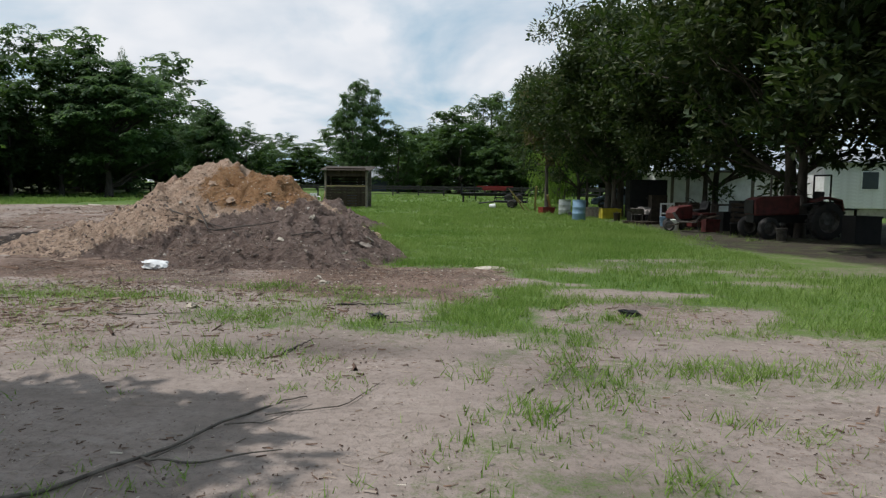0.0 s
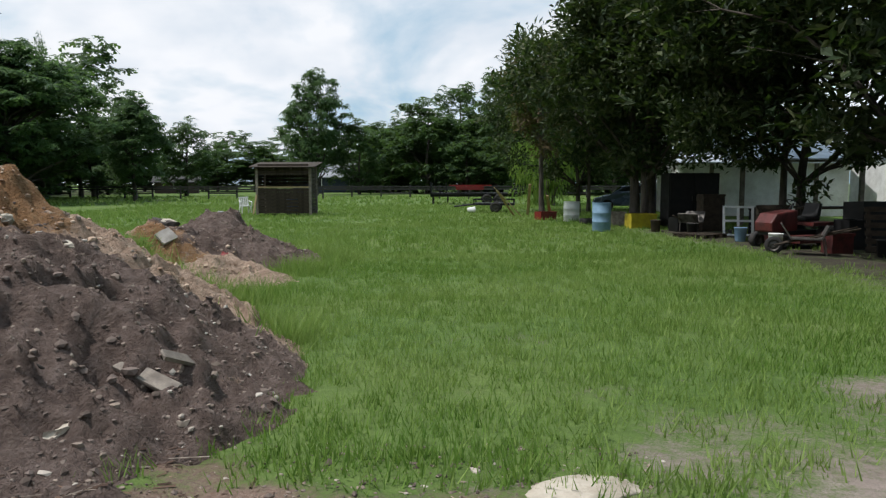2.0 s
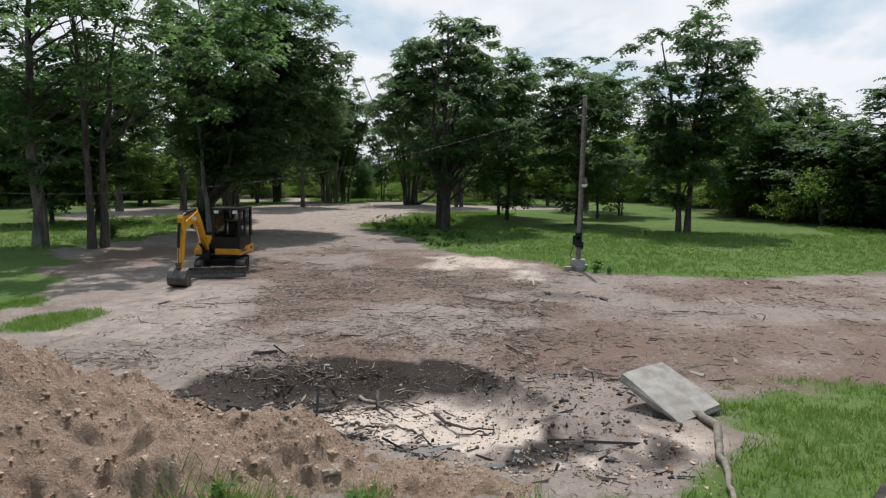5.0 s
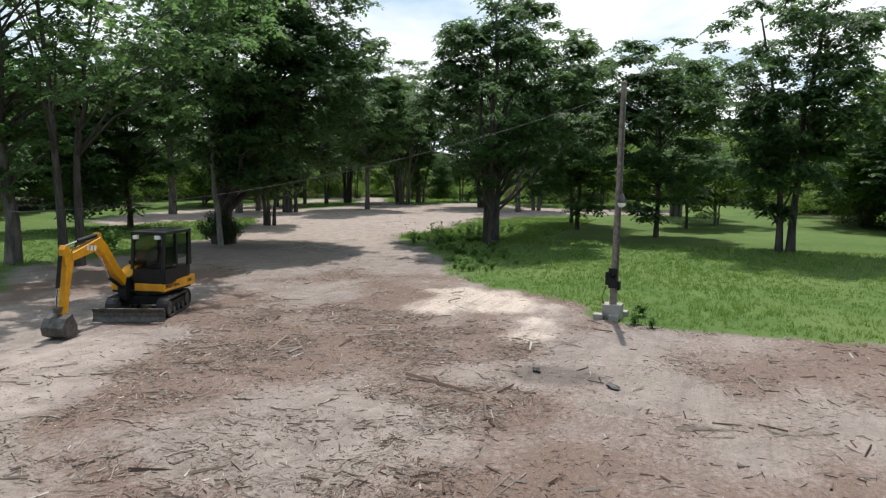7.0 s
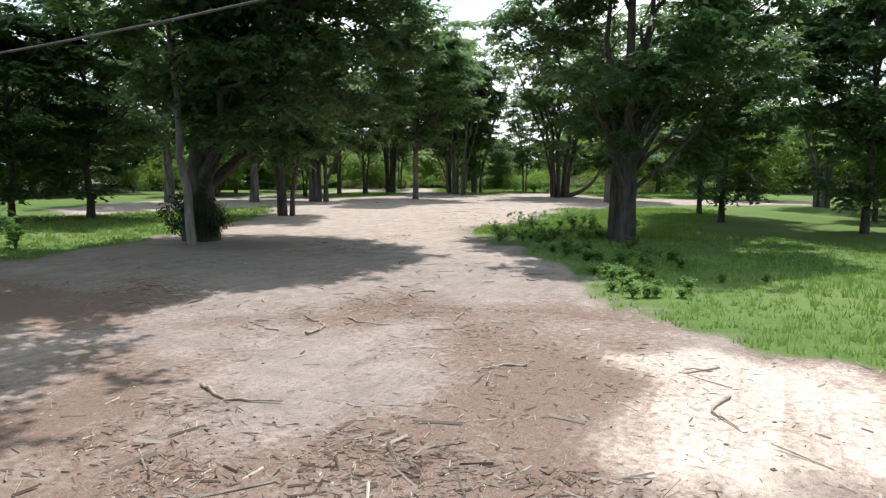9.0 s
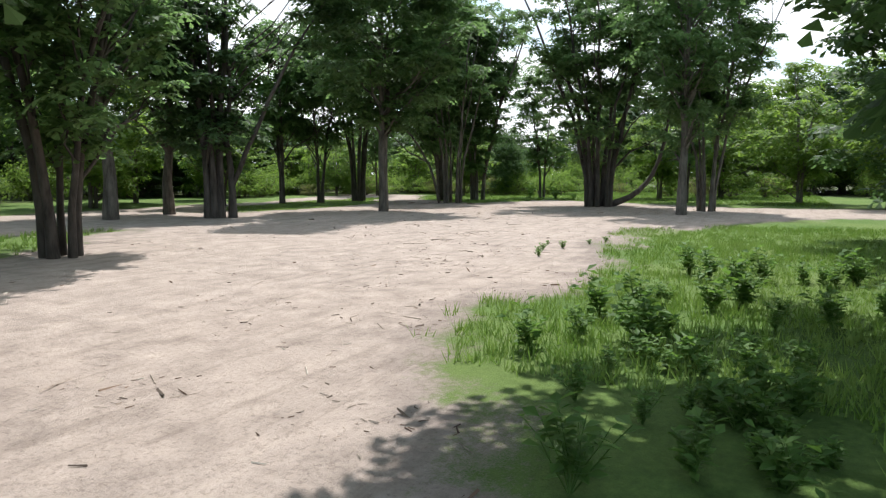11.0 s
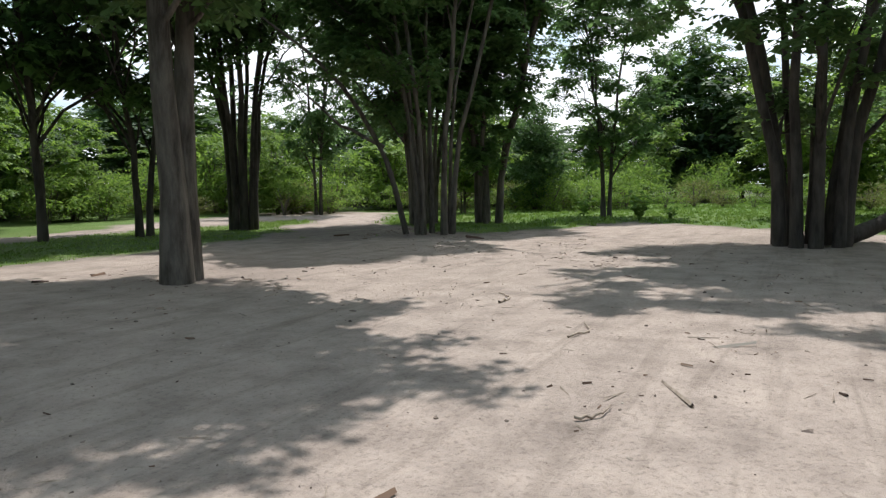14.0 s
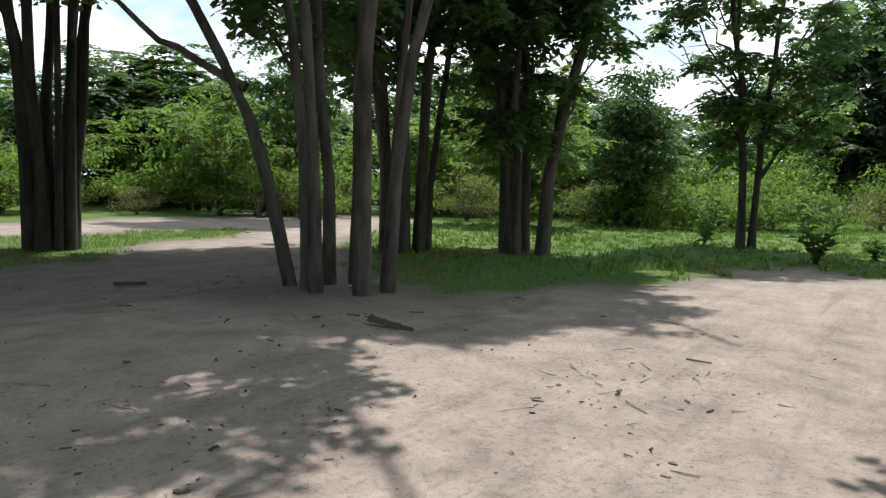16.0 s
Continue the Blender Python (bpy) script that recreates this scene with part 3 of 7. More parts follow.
def cover(x, y):
    """Turf, pale sand, humus with the magnolias' painted shade, and litter, each from 0 to 1."""
    j = 1.0 * value_noise(x, y, 3.0, 4) + 0.9 * value_noise(x, y, 0.9, 3)
    bare = np.maximum(inside(CLEARED, x, y) + j, inside(FORE_DIRT, x, y) + j * 1.2 + 1.3 * value_noise(x, y, 0.45, 3))
    grass = 1 - step01((bare + 1.0) / 2.0)
    for poly in (STRIP_LEFT, UNDER_FRONT):
        grass = np.maximum(grass, step01((inside(poly, x, y) + j + 0.8) / 1.8) * (0.85 if poly is STRIP_LEFT else 0.3))
    for a, b, ra, rb, s in TUFTS:
        grass = np.maximum(grass, 0.78 * s * step01(1.6 - np.hypot((x - a) / ra, (y - b) / rb) + 0.4 * j))
    for a, b, ra, rb, s in WORN:
        grass = grass * (1 - 0.62 * s * step01(1.5 - np.hypot((x - a) / ra, (y - b) / rb) + 0.7 * j))
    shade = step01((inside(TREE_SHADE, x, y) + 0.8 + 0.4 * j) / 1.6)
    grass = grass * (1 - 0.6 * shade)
    grass = grass * (1 - 0.5 * step01((value_noise(x + 50, y, 3.2, 4) + 0.05) / 0.3) * step01((22 - y) / 8) * (x > -2))
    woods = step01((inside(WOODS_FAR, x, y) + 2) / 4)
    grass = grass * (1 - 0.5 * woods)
    pit = step01((pit_depth(x, y) - 0.02) / 0.12)
    grass = grass * (1 - pit)
    pale = step01((inside(SAND_PATCH, x, y) + 0.9 * j + 0.4) / 1.8) * 0.74
    pale = np.maximum(pale, 0.42 * step01((inside(DRIVE, x, y) + j + 1) / 2))
    pale = np.maximum(pale, 0.46 * step01((-x - 30) / 14) * (1 - grass))
    ash = step01((pit_depth(x, y) - 0.02) / 0.1) * step01(1.6 - np.hypot((x + 10.7) / 1.4, (y - 22.6) / 1.8) + 0.5 * value_noise(x, y, 0.8, 3))
    pale = np.maximum(pale, ash * 0.85)
    pale = np.maximum(pale, step01(1.5 - np.hypot((x - 1.1) / 0.4, (y - 15.8) / 0.25)) * 0.7)
    burnt = step01(1.45 - np.hypot((x + 9.7) / 1.3, (y - 24.8) / 2.4) + 0.5 * value_noise(x, y, 1.0, 3))
    grass = grass * (1 - burnt)
    cinder = burnt * step01((value_noise(x + 13, y, 0.9, 3) + 0.05) / 0.25)
    pale = np.maximum(pale, 0.8 * burnt * step01((value_noise(x, y + 17, 1.1, 3) + 0.06) / 0.2))
    # the last term paints the shade under the magnolias
    humus_shade = np.maximum(np.maximum(1.0 * pit * (1 - ash) * (1 - ash), 0.8 * cinder * (1 - pale)), 0.95 * shade)
    humus_shade = np.maximum(humus_shade, 0.8 * woods)
    humus_shade = np.maximum(humus_shade, 0.55 * step01(1.6 - np.hypot((x + 22.0) / 0.9, (y - 24.0) / 1.2)))
    apron = step01((inside(APRON, x, y) + 0.35 * j + 0.5 * value_noise(x, y, 0.4, 3) + 0.35) / 0.7)
    humus_shade = np.maximum(humus_shade, apron * (0.36 + 0.35 * value_noise(x, y, 1.1, 3)))
    humus_shade = np.maximum(humus_shade, 0.20 * step01((-12.5 - x) / 3) * step01((x + 36) / 8) * (1 - pale) * (0.6 + 0.5 * value_noise(x, y, 3.5, 3)))
    # darker soil round the feet of these trees
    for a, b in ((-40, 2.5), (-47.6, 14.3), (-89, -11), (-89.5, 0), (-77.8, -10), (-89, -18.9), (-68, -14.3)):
        humus_shade = np.maximum(humus_shade, 0.4 * step01(1.5 - np.hypot(x - a, y - b) / 2.6))
    lit = step01((-11 - x) / 3) * step01((x + 42) / 12) * 0.78 + 0.15 * step01((-20 - x) / 20)
    lit = np.maximum(lit, 0.9 * apron)
    patch = value_noise(x, y, 4.0, 3) + 0.5 * value_noise(x, y, 1.3, 3)
    lane = step01((inside(DRIVE, x, y) + j + 0.6) / 1.6)
    lit = lit * np.clip(0.75 + 1.1 * patch, 0.1, 1.35) * (1 - 0.85 * lane)
    fore = step01((x + 9) / 3) * step01((13.5 - y) / 2)
    lit = np.maximum(lit, fore * np.clip(0.16 + 0.7 * patch, 0, 0.9))
    grass = np.maximum(grass, fore * np.clip(0.22 + 0.45 * value_noise(x + 11, y + 60, 1.9, 3), 0, 0.44))
    humus_shade = np.maximum(humus_shade, fore * np.clip(0.12 + 0.6 * value_noise(x + 30, y, 1.7, 3), 0, 0.6))
    pale = np.maximum(pale, 0.4 * step01((-12 - x) / 3) * step01((x + 40) / 6) * np.clip(-1.6 * patch - 0.1, 0, 1) * (1 - grass))
    lit = lit * (1 - 0.8 * pale)
    return np.stack([grass, pale, humus_shade, lit], -1)


def axis(stops):
    """Growing and shrinking steps: (from, to, step)."""
    out = []
    for a, b, s in stops:
        out += list(np.arange(a, b - 1e-6, s))
    return np.array(out + [stops[-1][1]])


def build_ground():
    xs = axis([(-900, -240, 110), (-240, -130, 10), (-130, -108, 2), (-108, -50, 0.7), (-50, -17, 0.5), (-17, 5, 0.22), (5, 16, 0.5), (16, 40, 2), (40, 140, 10), (140, 800, 110)])
    ys = axis([(-800, -120, 110), (-120, -46, 8), (-46, -26, 2), (-26, 8, 0.6), (8, 27, 0.22), (27, 50, 0.5), (50, 100, 1.6), (100, 220, 10), (220, 900, 110)])
    gx, gy = np.meshgrid(xs, ys)
    n, m = gx.shape
    v = np.stack([gx, gy, ground_z(gx, gy)], -1).reshape(-1, 3)
    i, k = np.meshgrid(np.arange(n - 1), np.arange(m - 1), indexing="ij")
    f = np.stack([i * m + k, i * m + k + 1, (i + 1) * m + k + 1, (i + 1) * m + k], -1).reshape(-1, 4)
    me = mesh_np("ground", v, f, GROUND, True)
    at = me.color_attributes.new("cover", "FLOAT_COLOR", "POINT")
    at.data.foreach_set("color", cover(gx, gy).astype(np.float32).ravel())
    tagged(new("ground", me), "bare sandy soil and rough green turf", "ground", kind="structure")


build_ground()


# ---- heaps of dug soil ----
def cone(x, y, cx, cy, h, ra, rb, turn=0.0, soft=0.25):
    c, s = math.cos(radians(turn)), math.sin(radians(turn))
    u, v = ((x - cx) * c + (y - cy) * s) / ra, (-(x - cx) * s + (y - cy) * c) / rb
    r = np.sqrt(u * u + v * v + soft * soft) - soft * 0.6
    return h * np.clip(1 - r, -1, 1) / (1 - 0.4 * soft)


def smooth_max(parts, k=0.12):
    a = np.stack(parts)
    top = a.max(0)
    return top + k * np.log(np.exp((a - top) / k).sum(0))


def lumps(x, y, z):
    """Tipped loads, clods and hollows of dug soil, fading out at the foot."""
    foot = step01((z + 0.25) / 0.5)
    big = 0.24 * value_noise(x, y, 1.1, 4, 0.6)
    clods = 0.20 * np.abs(value_noise(x, y, 0.5, 3, 0.6)) - 0.16 * np.abs(value_noise(x + 9, y, 0.3, 2))
    holes = -0.16 * step01((value_noise(x + 21, y + 4, 0.42, 2) - 0.34) / 0.3)
    ridges = 0.10 * step01((value_noise(x + 3, y + 40, 0.22, 2) - 0.2) / 0.35)
    return big + foot * (clods + holes + ridges)


def heap_a(x, y):
    z = smooth_max([cone(x, y, -5.35, 18.5, 2.10, 3.3, 3.2, 20), cone(x, y, -4.2, 18.1, 1.82, 2.6, 2.6), cone(x, y, -3.1, 16.9, 1.15, 2.3, 2.3), cone(x, y, -3.6, 15.3, 0.42, 2.5, 1.4), cone(x, y, -7.2, 19.0, 1.1, 2.6, 2.2, 30),
                    cone(x, y, -5.7, 21.2, 1.36, 2.2, 1.5, 30), cone(x, y, -7.6, 21.4, 0.75, 1.5, 1.5), cone(x, y, -8.0, 17.2, 0.62, 2.4, 1.8)], 0.1) - 0.17
    z = z + lumps(x, y, z)
    org = 1.2 * step01(1.3 - np.hypot((x + 4.2) / 1.4, (y - 17.4) / 1.3)) * step01((z - 0.85) / 0.5)
    snd = step01((z - np.clip(0.3 + 0.35 * (x + 6), 0.3, 1.15) + 0.2) / 0.5) + 0.95 * step01((y - 17.7) / 0.7) + 0.6 * step01((-6.6 - x) / 1.0)
    return z, org, snd, 0 * z


def heap_b(x, y):
    z = smooth_max([cone(x, y, -4.9, 26.0, 1.0, 1.95, 2.0), cone(x, y, -6.6, 27.9, 0.5, 1.7, 1.7), cone(x, y, -5.5, 24.7, 0.95, 1.6, 1.2, 40), cone(x, y, -5.6, 23.5, 0.36, 1.7, 1.0, -15), cone(x, y, -4.0, 23.2, 0.34, 1.5, 1.2), cone(x, y, -4.2, 22.9, 0.38, 1.5, 1.0, 30), cone(x, y, -7.2, 23.6, 0.2, 1.3, 1.9, -15),
                    cone(x, y, -3.8, 26.1, 0.45, 1.1, 1.2)], 0.08) - 0.12
    cut = 0.55 * step01(1.4 - np.hypot((x + 4.9) / 0.75, (y - 23.6) / 0.75))
    z = z - cut + 0.85 * lumps(x, y, z)
    org = 0.75 * step01(1.5 - np.hypot((x + 5.0) / 0.9, (y - 24.2) / 0.6))
    snd = 1.2 * step01((25.0 - y) / 0.8) + 0.8 * step01((-6.4 - x) / 0.6) * step01((26.3 - y) / 1)
    return z, org, snd, 0 * z


def build_heap(name, fn, x0, x1, y0, y1, step, label):
    xs, ys = np.arange(x0, x1, step), np.arange(y0, y1, step)
    gx, gy = np.meshgrid(xs, ys)
    z, org, snd, ash = fn(gx, gy)
    g = ground_z(gx, gy)
    n, m = gx.shape
    zz = g + np.maximum(z, -0.12)
    v = np.stack([gx, gy, zz], -1).reshape(-1, 3)
    i, k = np.meshgrid(np.arange(n - 1), np.arange(m - 1), indexing="ij")
    f = np.stack([i * m + k, i * m + k + 1, (i + 1) * m + k + 1, (i + 1) * m + k], -1).reshape(-1, 4)
    flat = z.ravel()
    f = f[(flat[f] > -0.1).any(1)]
    me = mesh_np(name, v, f, HEAP, True)
    at = me.color_attributes.new("cover", "FLOAT_COLOR", "POINT")
    col = np.stack([org, np.clip(snd, 0, 1.2), ash, 0 * z + 1], -1)
    at.data.foreach_set("color", col.astype(np.float32).ravel())
    return tagged(new(name, me), label, "soil heap")


build_heap("earth_mound", heap_a, -12.5, 0.8, 12.4, 25, 0.045, "tall heap of grey-brown topsoil with orange and sandy subsoil on top")
build_heap("earth_mound", heap_b, -9.6, -0.8, 21.2, 30.5, 0.045, "low heap of dark topsoil with an orange sandy cut face")


def surface(x, y):
    """The height of ground and heaps."""
    x, y = np.asarray(x, float), np.asarray(y, float)
    g = ground_z(x, y)
    return np.where((x > -12.4) & (x < 0.7) & (y > 12.4) & (y < 30.4), g + np.maximum(np.maximum(np.where(y < 24.9, heap_a(x, y)[0], -1), np.where(y > 21.2, heap_b(x, y)[0], -1)), 0), g)
# ---- trees ----
def bend(rng, a, b, n, sag=0.0, wob=0.05):
    """A slightly crooked line from a to b."""
    t = np.linspace(0, 1, n)[:, None]
    p = a + (b - a) * t
    L = np.linalg.norm(b - a)
    p[:, 2:] += sag * L * 4 * t * (1 - t)
    k = rng.normal(0, wob * L, (n, 3)) * np.sin(np.pi * t)
    return p + k


def make_tree(seed, height, radius, bottom, stems, trunk_r, clumps, per_clump, leaf, leaf_mat, bark, spread=0.12, clump_r=(1.0, 0.5), shape="dome", droop=0.3, width=0.42, hollow=0.55, limbs=40, twigs=2, ring=1.0, curl=1.2, feather=False, shift=(0, 0), turn=None, low=None):
    """Meshes of a trunk with limbs and of a crown. The crown's clumps fill an uneven dome between bottom and height; limbs run out to them."""
    rng = np.random.default_rng(seed)
    V, F = [], []
    stem_lines = []
    for s in range(stems):
        ang = turn[s] if turn else rng.uniform(0, 2 * np.pi) if stems == 1 else 2 * np.pi * (s + rng.uniform(-0.25, 0.25)) / stems
        lean = (spread * rng.uniform(0.55, 1.35)) if stems > 1 else spread * rng.uniform(0, 0.5)
        base = np.array([math.cos(ang), math.sin(ang), 0]) * (trunk_r * 1.1 * (stems > 1) * (1 + 0.25 * stems ** 0.5) * ring) + [0, 0, -0.15]
        top_h = height * rng.uniform(0.72, 0.92)
        top = base + np.array([math.cos(ang) * lean * top_h, math.sin(ang) * lean * top_h, top_h])
        line = bend(rng, base, top, 9, 0, 0.012)
        if stems > 1:
            t = np.linspace(0, 1, 9)
            line[:, :2] = base[:2] + (line[:, :2] - base[:2]) * (1 - (1 - t) ** curl)[:, None]
        r = trunk_r * rng.uniform(0.6, 1.15) * (1 - 0.82 * np.linspace(0, 1, 9)) + 0.015
        r[0] *= 1.3; r[1] *= 1.04
        tube_np(line, r, 8, V, F)
        stem_lines.append((line, r))
    for line, r0, r1 in low or ():
        ctrl = np.array(line, float)
        t = np.linspace(0, 1, len(ctrl)); tt = np.linspace(0, 1, 12)
        p = np.stack([np.interp(tt, t, ctrl[:, k]) for k in range(3)], -1)
        p[1:-1] = (p[:-2] + 2 * p[1:-1] + p[2:]) / 4
        tube_np(p + rng.normal(0, 0.02, p.shape), np.linspace(r0, r1, 12), 8, V, F)
    # clump centres
    lumps = rng.normal(0, 1, (7, 3)); lumps /= np.linalg.norm(lumps, axis=1)[:, None]
    amp = rng.uniform(-0.22, 0.25, 7)
    cs = []
    mid, half = (height + bottom) / 2, (height - bottom) / 2
    while len(cs) < clumps:
        u = rng.normal(0, 1, 3); u /= np.linalg.norm(u)
        k = (hollow + (1 - hollow) * rng.random()) ** 0.8
        k *= 1 + (amp * np.clip(lumps @ u - 0.4, 0, 1) * 2).sum()
        p = u * k
        if shape == "dome":
            wide = radius * (1 - 0.32 * max(p[2], 0) ** 2 - 0.12 * max(-p[2], 0))
        elif shape == "tall":
            wide = radius * (1.0 - 0.45 * max(p[2] * 0.5 + 0.5, 0) ** 1.5)
        else:  # flat-topped, widest above
            wide = radius * (0.62 + 0.42 * (p[2] * 0.5 + 0.5))
        c = np.array([p[0] * wide + shift[0], p[1] * wide + shift[1], mid + p[2] * half])
        if c[2] > 0.5:
            cs.append(c)
    cs = np.array(cs)
    # limbs
    for c in cs[:: max(1, len(cs) // limbs)]:
        line, r = min(stem_lines, key=lambda s: np.min(np.hypot(*(s[0][:, :2] - c[:2]).T) + 0.6 * np.abs(s[0][:, 2] - c[2] * 0.7)))
        want = max(bottom * 0.7, c[2] - 0.75 * np.hypot(*c[:2]) - 0.5)
        t = np.interp(want, line[:, 2], np.linspace(0, 1, len(line)))
        a = np.array([np.interp(t, np.linspace(0, 1, len(line)), line[:, q]) for q in range(3)])
        ra = np.interp(t, np.linspace(0, 1, len(line)), r) * 0.5
        limb = bend(rng, a, c, 6, 0.05, 0.03)
        tube_np(limb, np.linspace(max(ra, 0.025), 0.012, 6), 4, V, F)
        for _ in range(twigs):
            j = rng.integers(2, 5)
            tip = limb[j] + (c - limb[j]) * 0.5 + rng.normal(0, 0.45 * clump_r[0], 3)
            tube_np(bend(rng, limb[j], tip, 3, 0.03, 0.03), [max(ra * 0.4, 0.014), 0.011, 0.007], 3, V, F)
    trunk = mesh_np("trunk", np.concatenate(V), np.concatenate(F), bark, True)
    # leaves
    size = rng.uniform(0.65, 1.25, len(cs))
    idx = np.repeat(np.arange(len(cs)), (per_clump * size).astype(int))
    g = rng.normal(0, 1, (len(idx), 3))
    g /= np.linalg.norm(g, axis=1)[:, None] + 1e-9
    g *= (rng.random(len(idx)) ** 0.45)[:, None]
    off = g * np.array([clump_r[0], clump_r[0], clump_r[1]]) * size[idx][:, None]
    out = off.copy(); out[:, 2] = 0
    pos = cs[idx] + off
    pos[:, 2] -= 0.10 * (out ** 2).sum(1) / clump_r[0]
    d = out * 0.9 + rng.normal(0, 0.5, off.shape); d[:, 2] -= droop
    nrm = rng.normal(0, 0.55, off.shape) + [0, 0, 1.0]
    L = leaf * rng.uniform(0.65, 1.3, len(idx)) * np.where(rng.random(len(idx)) < 0.12, 1.4, 1.0)
    if feather:
        v, f = rosettes_np(rng, pos[::9], 7, leaf * 1.5, width * 0.58)
    else:
        v, f = leaves_np(pos, d, nrm, L, L * width)
    crown = mesh_np("crown", v, f, leaf_mat)
    return trunk, crown


def plant_tree(name, meshes, x, y, rz, label, scale=(1, 1, 1), category="tree", group=""):
    ob = new(name)
    ob.matrix_basis = pose(x, y, float(ground_z(x, y)), 0, 0, rz) @ Matrix.Diagonal((*scale, 1))
    for n, me in zip(("trunk", "crown"), meshes):
        mpart(n, me, ob)
    return tagged(ob, label, category, group)


# dimmer leaf colour stands in for weaker backlight on the northern trees
BROAD = [make_tree(s, 14, 6.4, 1.2, st, 0.34, 210, 120, 0.36, LEAF_OAK_DIM, BARK_DARK, 0.10, (1.3, 0.5), hollow=0.35, limbs=30, feather=True, width=0.5) for s, st in ((11, 1), (12, 2))]
BROAD_3 = make_tree(13, 15.5, 6.0, 2.6, 3, 0.24, 190, 110, 0.34, LEAF_OAK_DIM, BARK_DARK, 0.07, (1.25, 0.42), hollow=0.3, limbs=34, ring=0.9, feather=True, width=0.5, shift=(-1.6, 0.4))
TWO_STEM = make_tree(14, 14.6, 5.4, 1.9, 2, 0.19, 150, 105, 0.34, LEAF_OAK_DIM, BARK_DARK, 0.09, (1.15, 0.42), "vase", hollow=0.3, limbs=26, feather=True, width=0.5)
SLIM = make_tree(15, 13.6, 3.8, 2.1, 1, 0.20, 100, 95, 0.34, LEAF_OAK_DIM, BARK_DARK, 0.05, (1.1, 0.42), "vase", hollow=0.3, limbs=22, feather=True, width=0.5)
OAK = make_tree(16, 18.0, 8.5, 2.4, 1, 0.55, 300, 125, 0.32, LEAF_OAK_DIM, BARK_DARK, 0.05, (1.4, 0.6), "vase", droop=0.4, hollow=0.25, limbs=40, shift=(-0.3, 2.9), feather=True, width=0.52)
MAGNOLIA = [make_tree(s, 11.0, 5.3, 2.3, st, 0.17, 270, 180, 0.27, LEAF_GLOSSY, BARK_DARK, 0.08, (0.95, 0.65), droop=-0.1, width=0.42, hollow=0.3, limbs=30, ring=1.6) for s, st in ((21, 3), (22, 2))]
VASE = [make_tree(s, 18.5, 5.2, 4.4, st, 0.13, 170, 100, 0.32, LEAF_MID, BARK_GREY, 0.24, (1.15, 0.45), "vase", width=0.5, limbs=34, ring=2.0, hollow=0.3, curl=1.5, feather=True) for s, st in ((31, 7), (32, 6))]
FRONT = make_tree(36, 17.0, 4.2, 3.6, 7, 0.084, 165, 112, 0.31, LEAF_MID, BARK_GREY, 0.20, (1.15, 0.45), "dome", width=0.5, limbs=40, ring=3.9, hollow=0.15, curl=1.6, feather=True, shift=(0.0, -1.8),
                  low=[([(0.3, -0.9, -0.1), (0.6, -1.3, 2.2), (1.2, -2.4, 4.6), (1.9, -3.8, 6.2), (2.8, -5.2, 7.4)], 0.11, 0.035), ([(0.7, -1.5, 2.9), (1.3, -2.9, 3.7), (2.2, -4.2, 5.2)], 0.07, 0.02)])
VASE_LOW = [make_tree(s, 18, 4.6, 1.5, st, 0.12, 210, 100, 0.33, LEAF_MID, BARK_GREY, 0.22, (1.15, 0.45), "vase", width=0.5, limbs=34, ring=2.2, hollow=0.18, curl=1.5, feather=True) for s, st in ((64, 7), (65, 6))]
FAN = make_tree(67, 17.5, 5.8, 3.4, 9, 0.16, 200, 112, 0.31, LEAF_MID, BARK_DARK, 0.27, (1.15, 0.45), "dome", width=0.5, limbs=40, ring=2.3, hollow=0.2, curl=1.7, feather=True,
                low=[([(-0.2, 0.5, 0.1), (-0.7, 1.5, 0.35), (-1.3, 2.7, 1.1), (-1.8, 3.6, 2.4), (-2.2, 4.2, 5.0), (-2.5, 4.6, 8.5)], 0.24, 0.06)])
PALE_STEM = make_tree(33, 17.5, 5.2, 3.8, 1, 0.27, 108, 58, 0.34, LEAF_MID, BARK_GREY, 0.04, (1.15, 0.45), "vase", width=0.5, limbs=34, hollow=0.3, feather=True)
SAND_TREE = make_tree(37, 18, 6.2, 4.0, 2, 0.27, 190, 112, 0.33, LEAF_MID, BARK_GREY, 0.07, (1.3, 0.5), "vase", width=0.5, limbs=44, hollow=0.3, feather=True, shift=(0.2, 0.4), ring=0.55)
SHADE_TREE = make_tree(38, 15.5, 7.0, 6.8, 2, 0.24, 78, 52, 0.36, LEAF_MID, BARK_DARK, 0.10, (1.35, 0.5), width=0.5, limbs=12, hollow=0.35, feather=True, shift=(1.2, 5.6))
LOW_DARK = make_tree(39, 13, 3.0, 2.4, 5, 0.17, 90, 84, 0.36, LEAF_OAK_DIM, BARK_DARK, 0.09, (1.2, 0.5), width=0.5, limbs=22, hollow=0.3, feather=True, shift=(-0.6, -0.6))
# high crown kept out of view, added to throw shade on the sand
LEANING = make_tree(66, 14.0, 2.0, 7.8, 1, 0.16, 56, 80, 0.34, LEAF_OAK_DIM, BARK_DARK, 0.06, (1.2, 0.5), width=0.5, limbs=6, hollow=0.25, feather=True, shift=(-0.8, 5.6),
                    low=[([(0, 0, 1.5), (-0.1, 1.6, 4.5), (-0.3, 3.3, 7.4), (-0.8, 5.6, 10.5)], 0.13, 0.04)])
LACY = make_tree(34, 12.5, 3.2, 2.6, 3, 0.11, 95, 76, 0.30, LEAF_MID, BARK_DARK, 0.12, (0.9, 0.36), "vase", width=0.5, limbs=30, feather=True)
SMALL_V = make_tree(35, 7.0, 2.8, 2.2, 2, 0.10, 72, 80, 0.28, LEAF_MID, BARK_DARK, 0.2, (0.9, 0.4), width=0.5, limbs=20, feather=True)
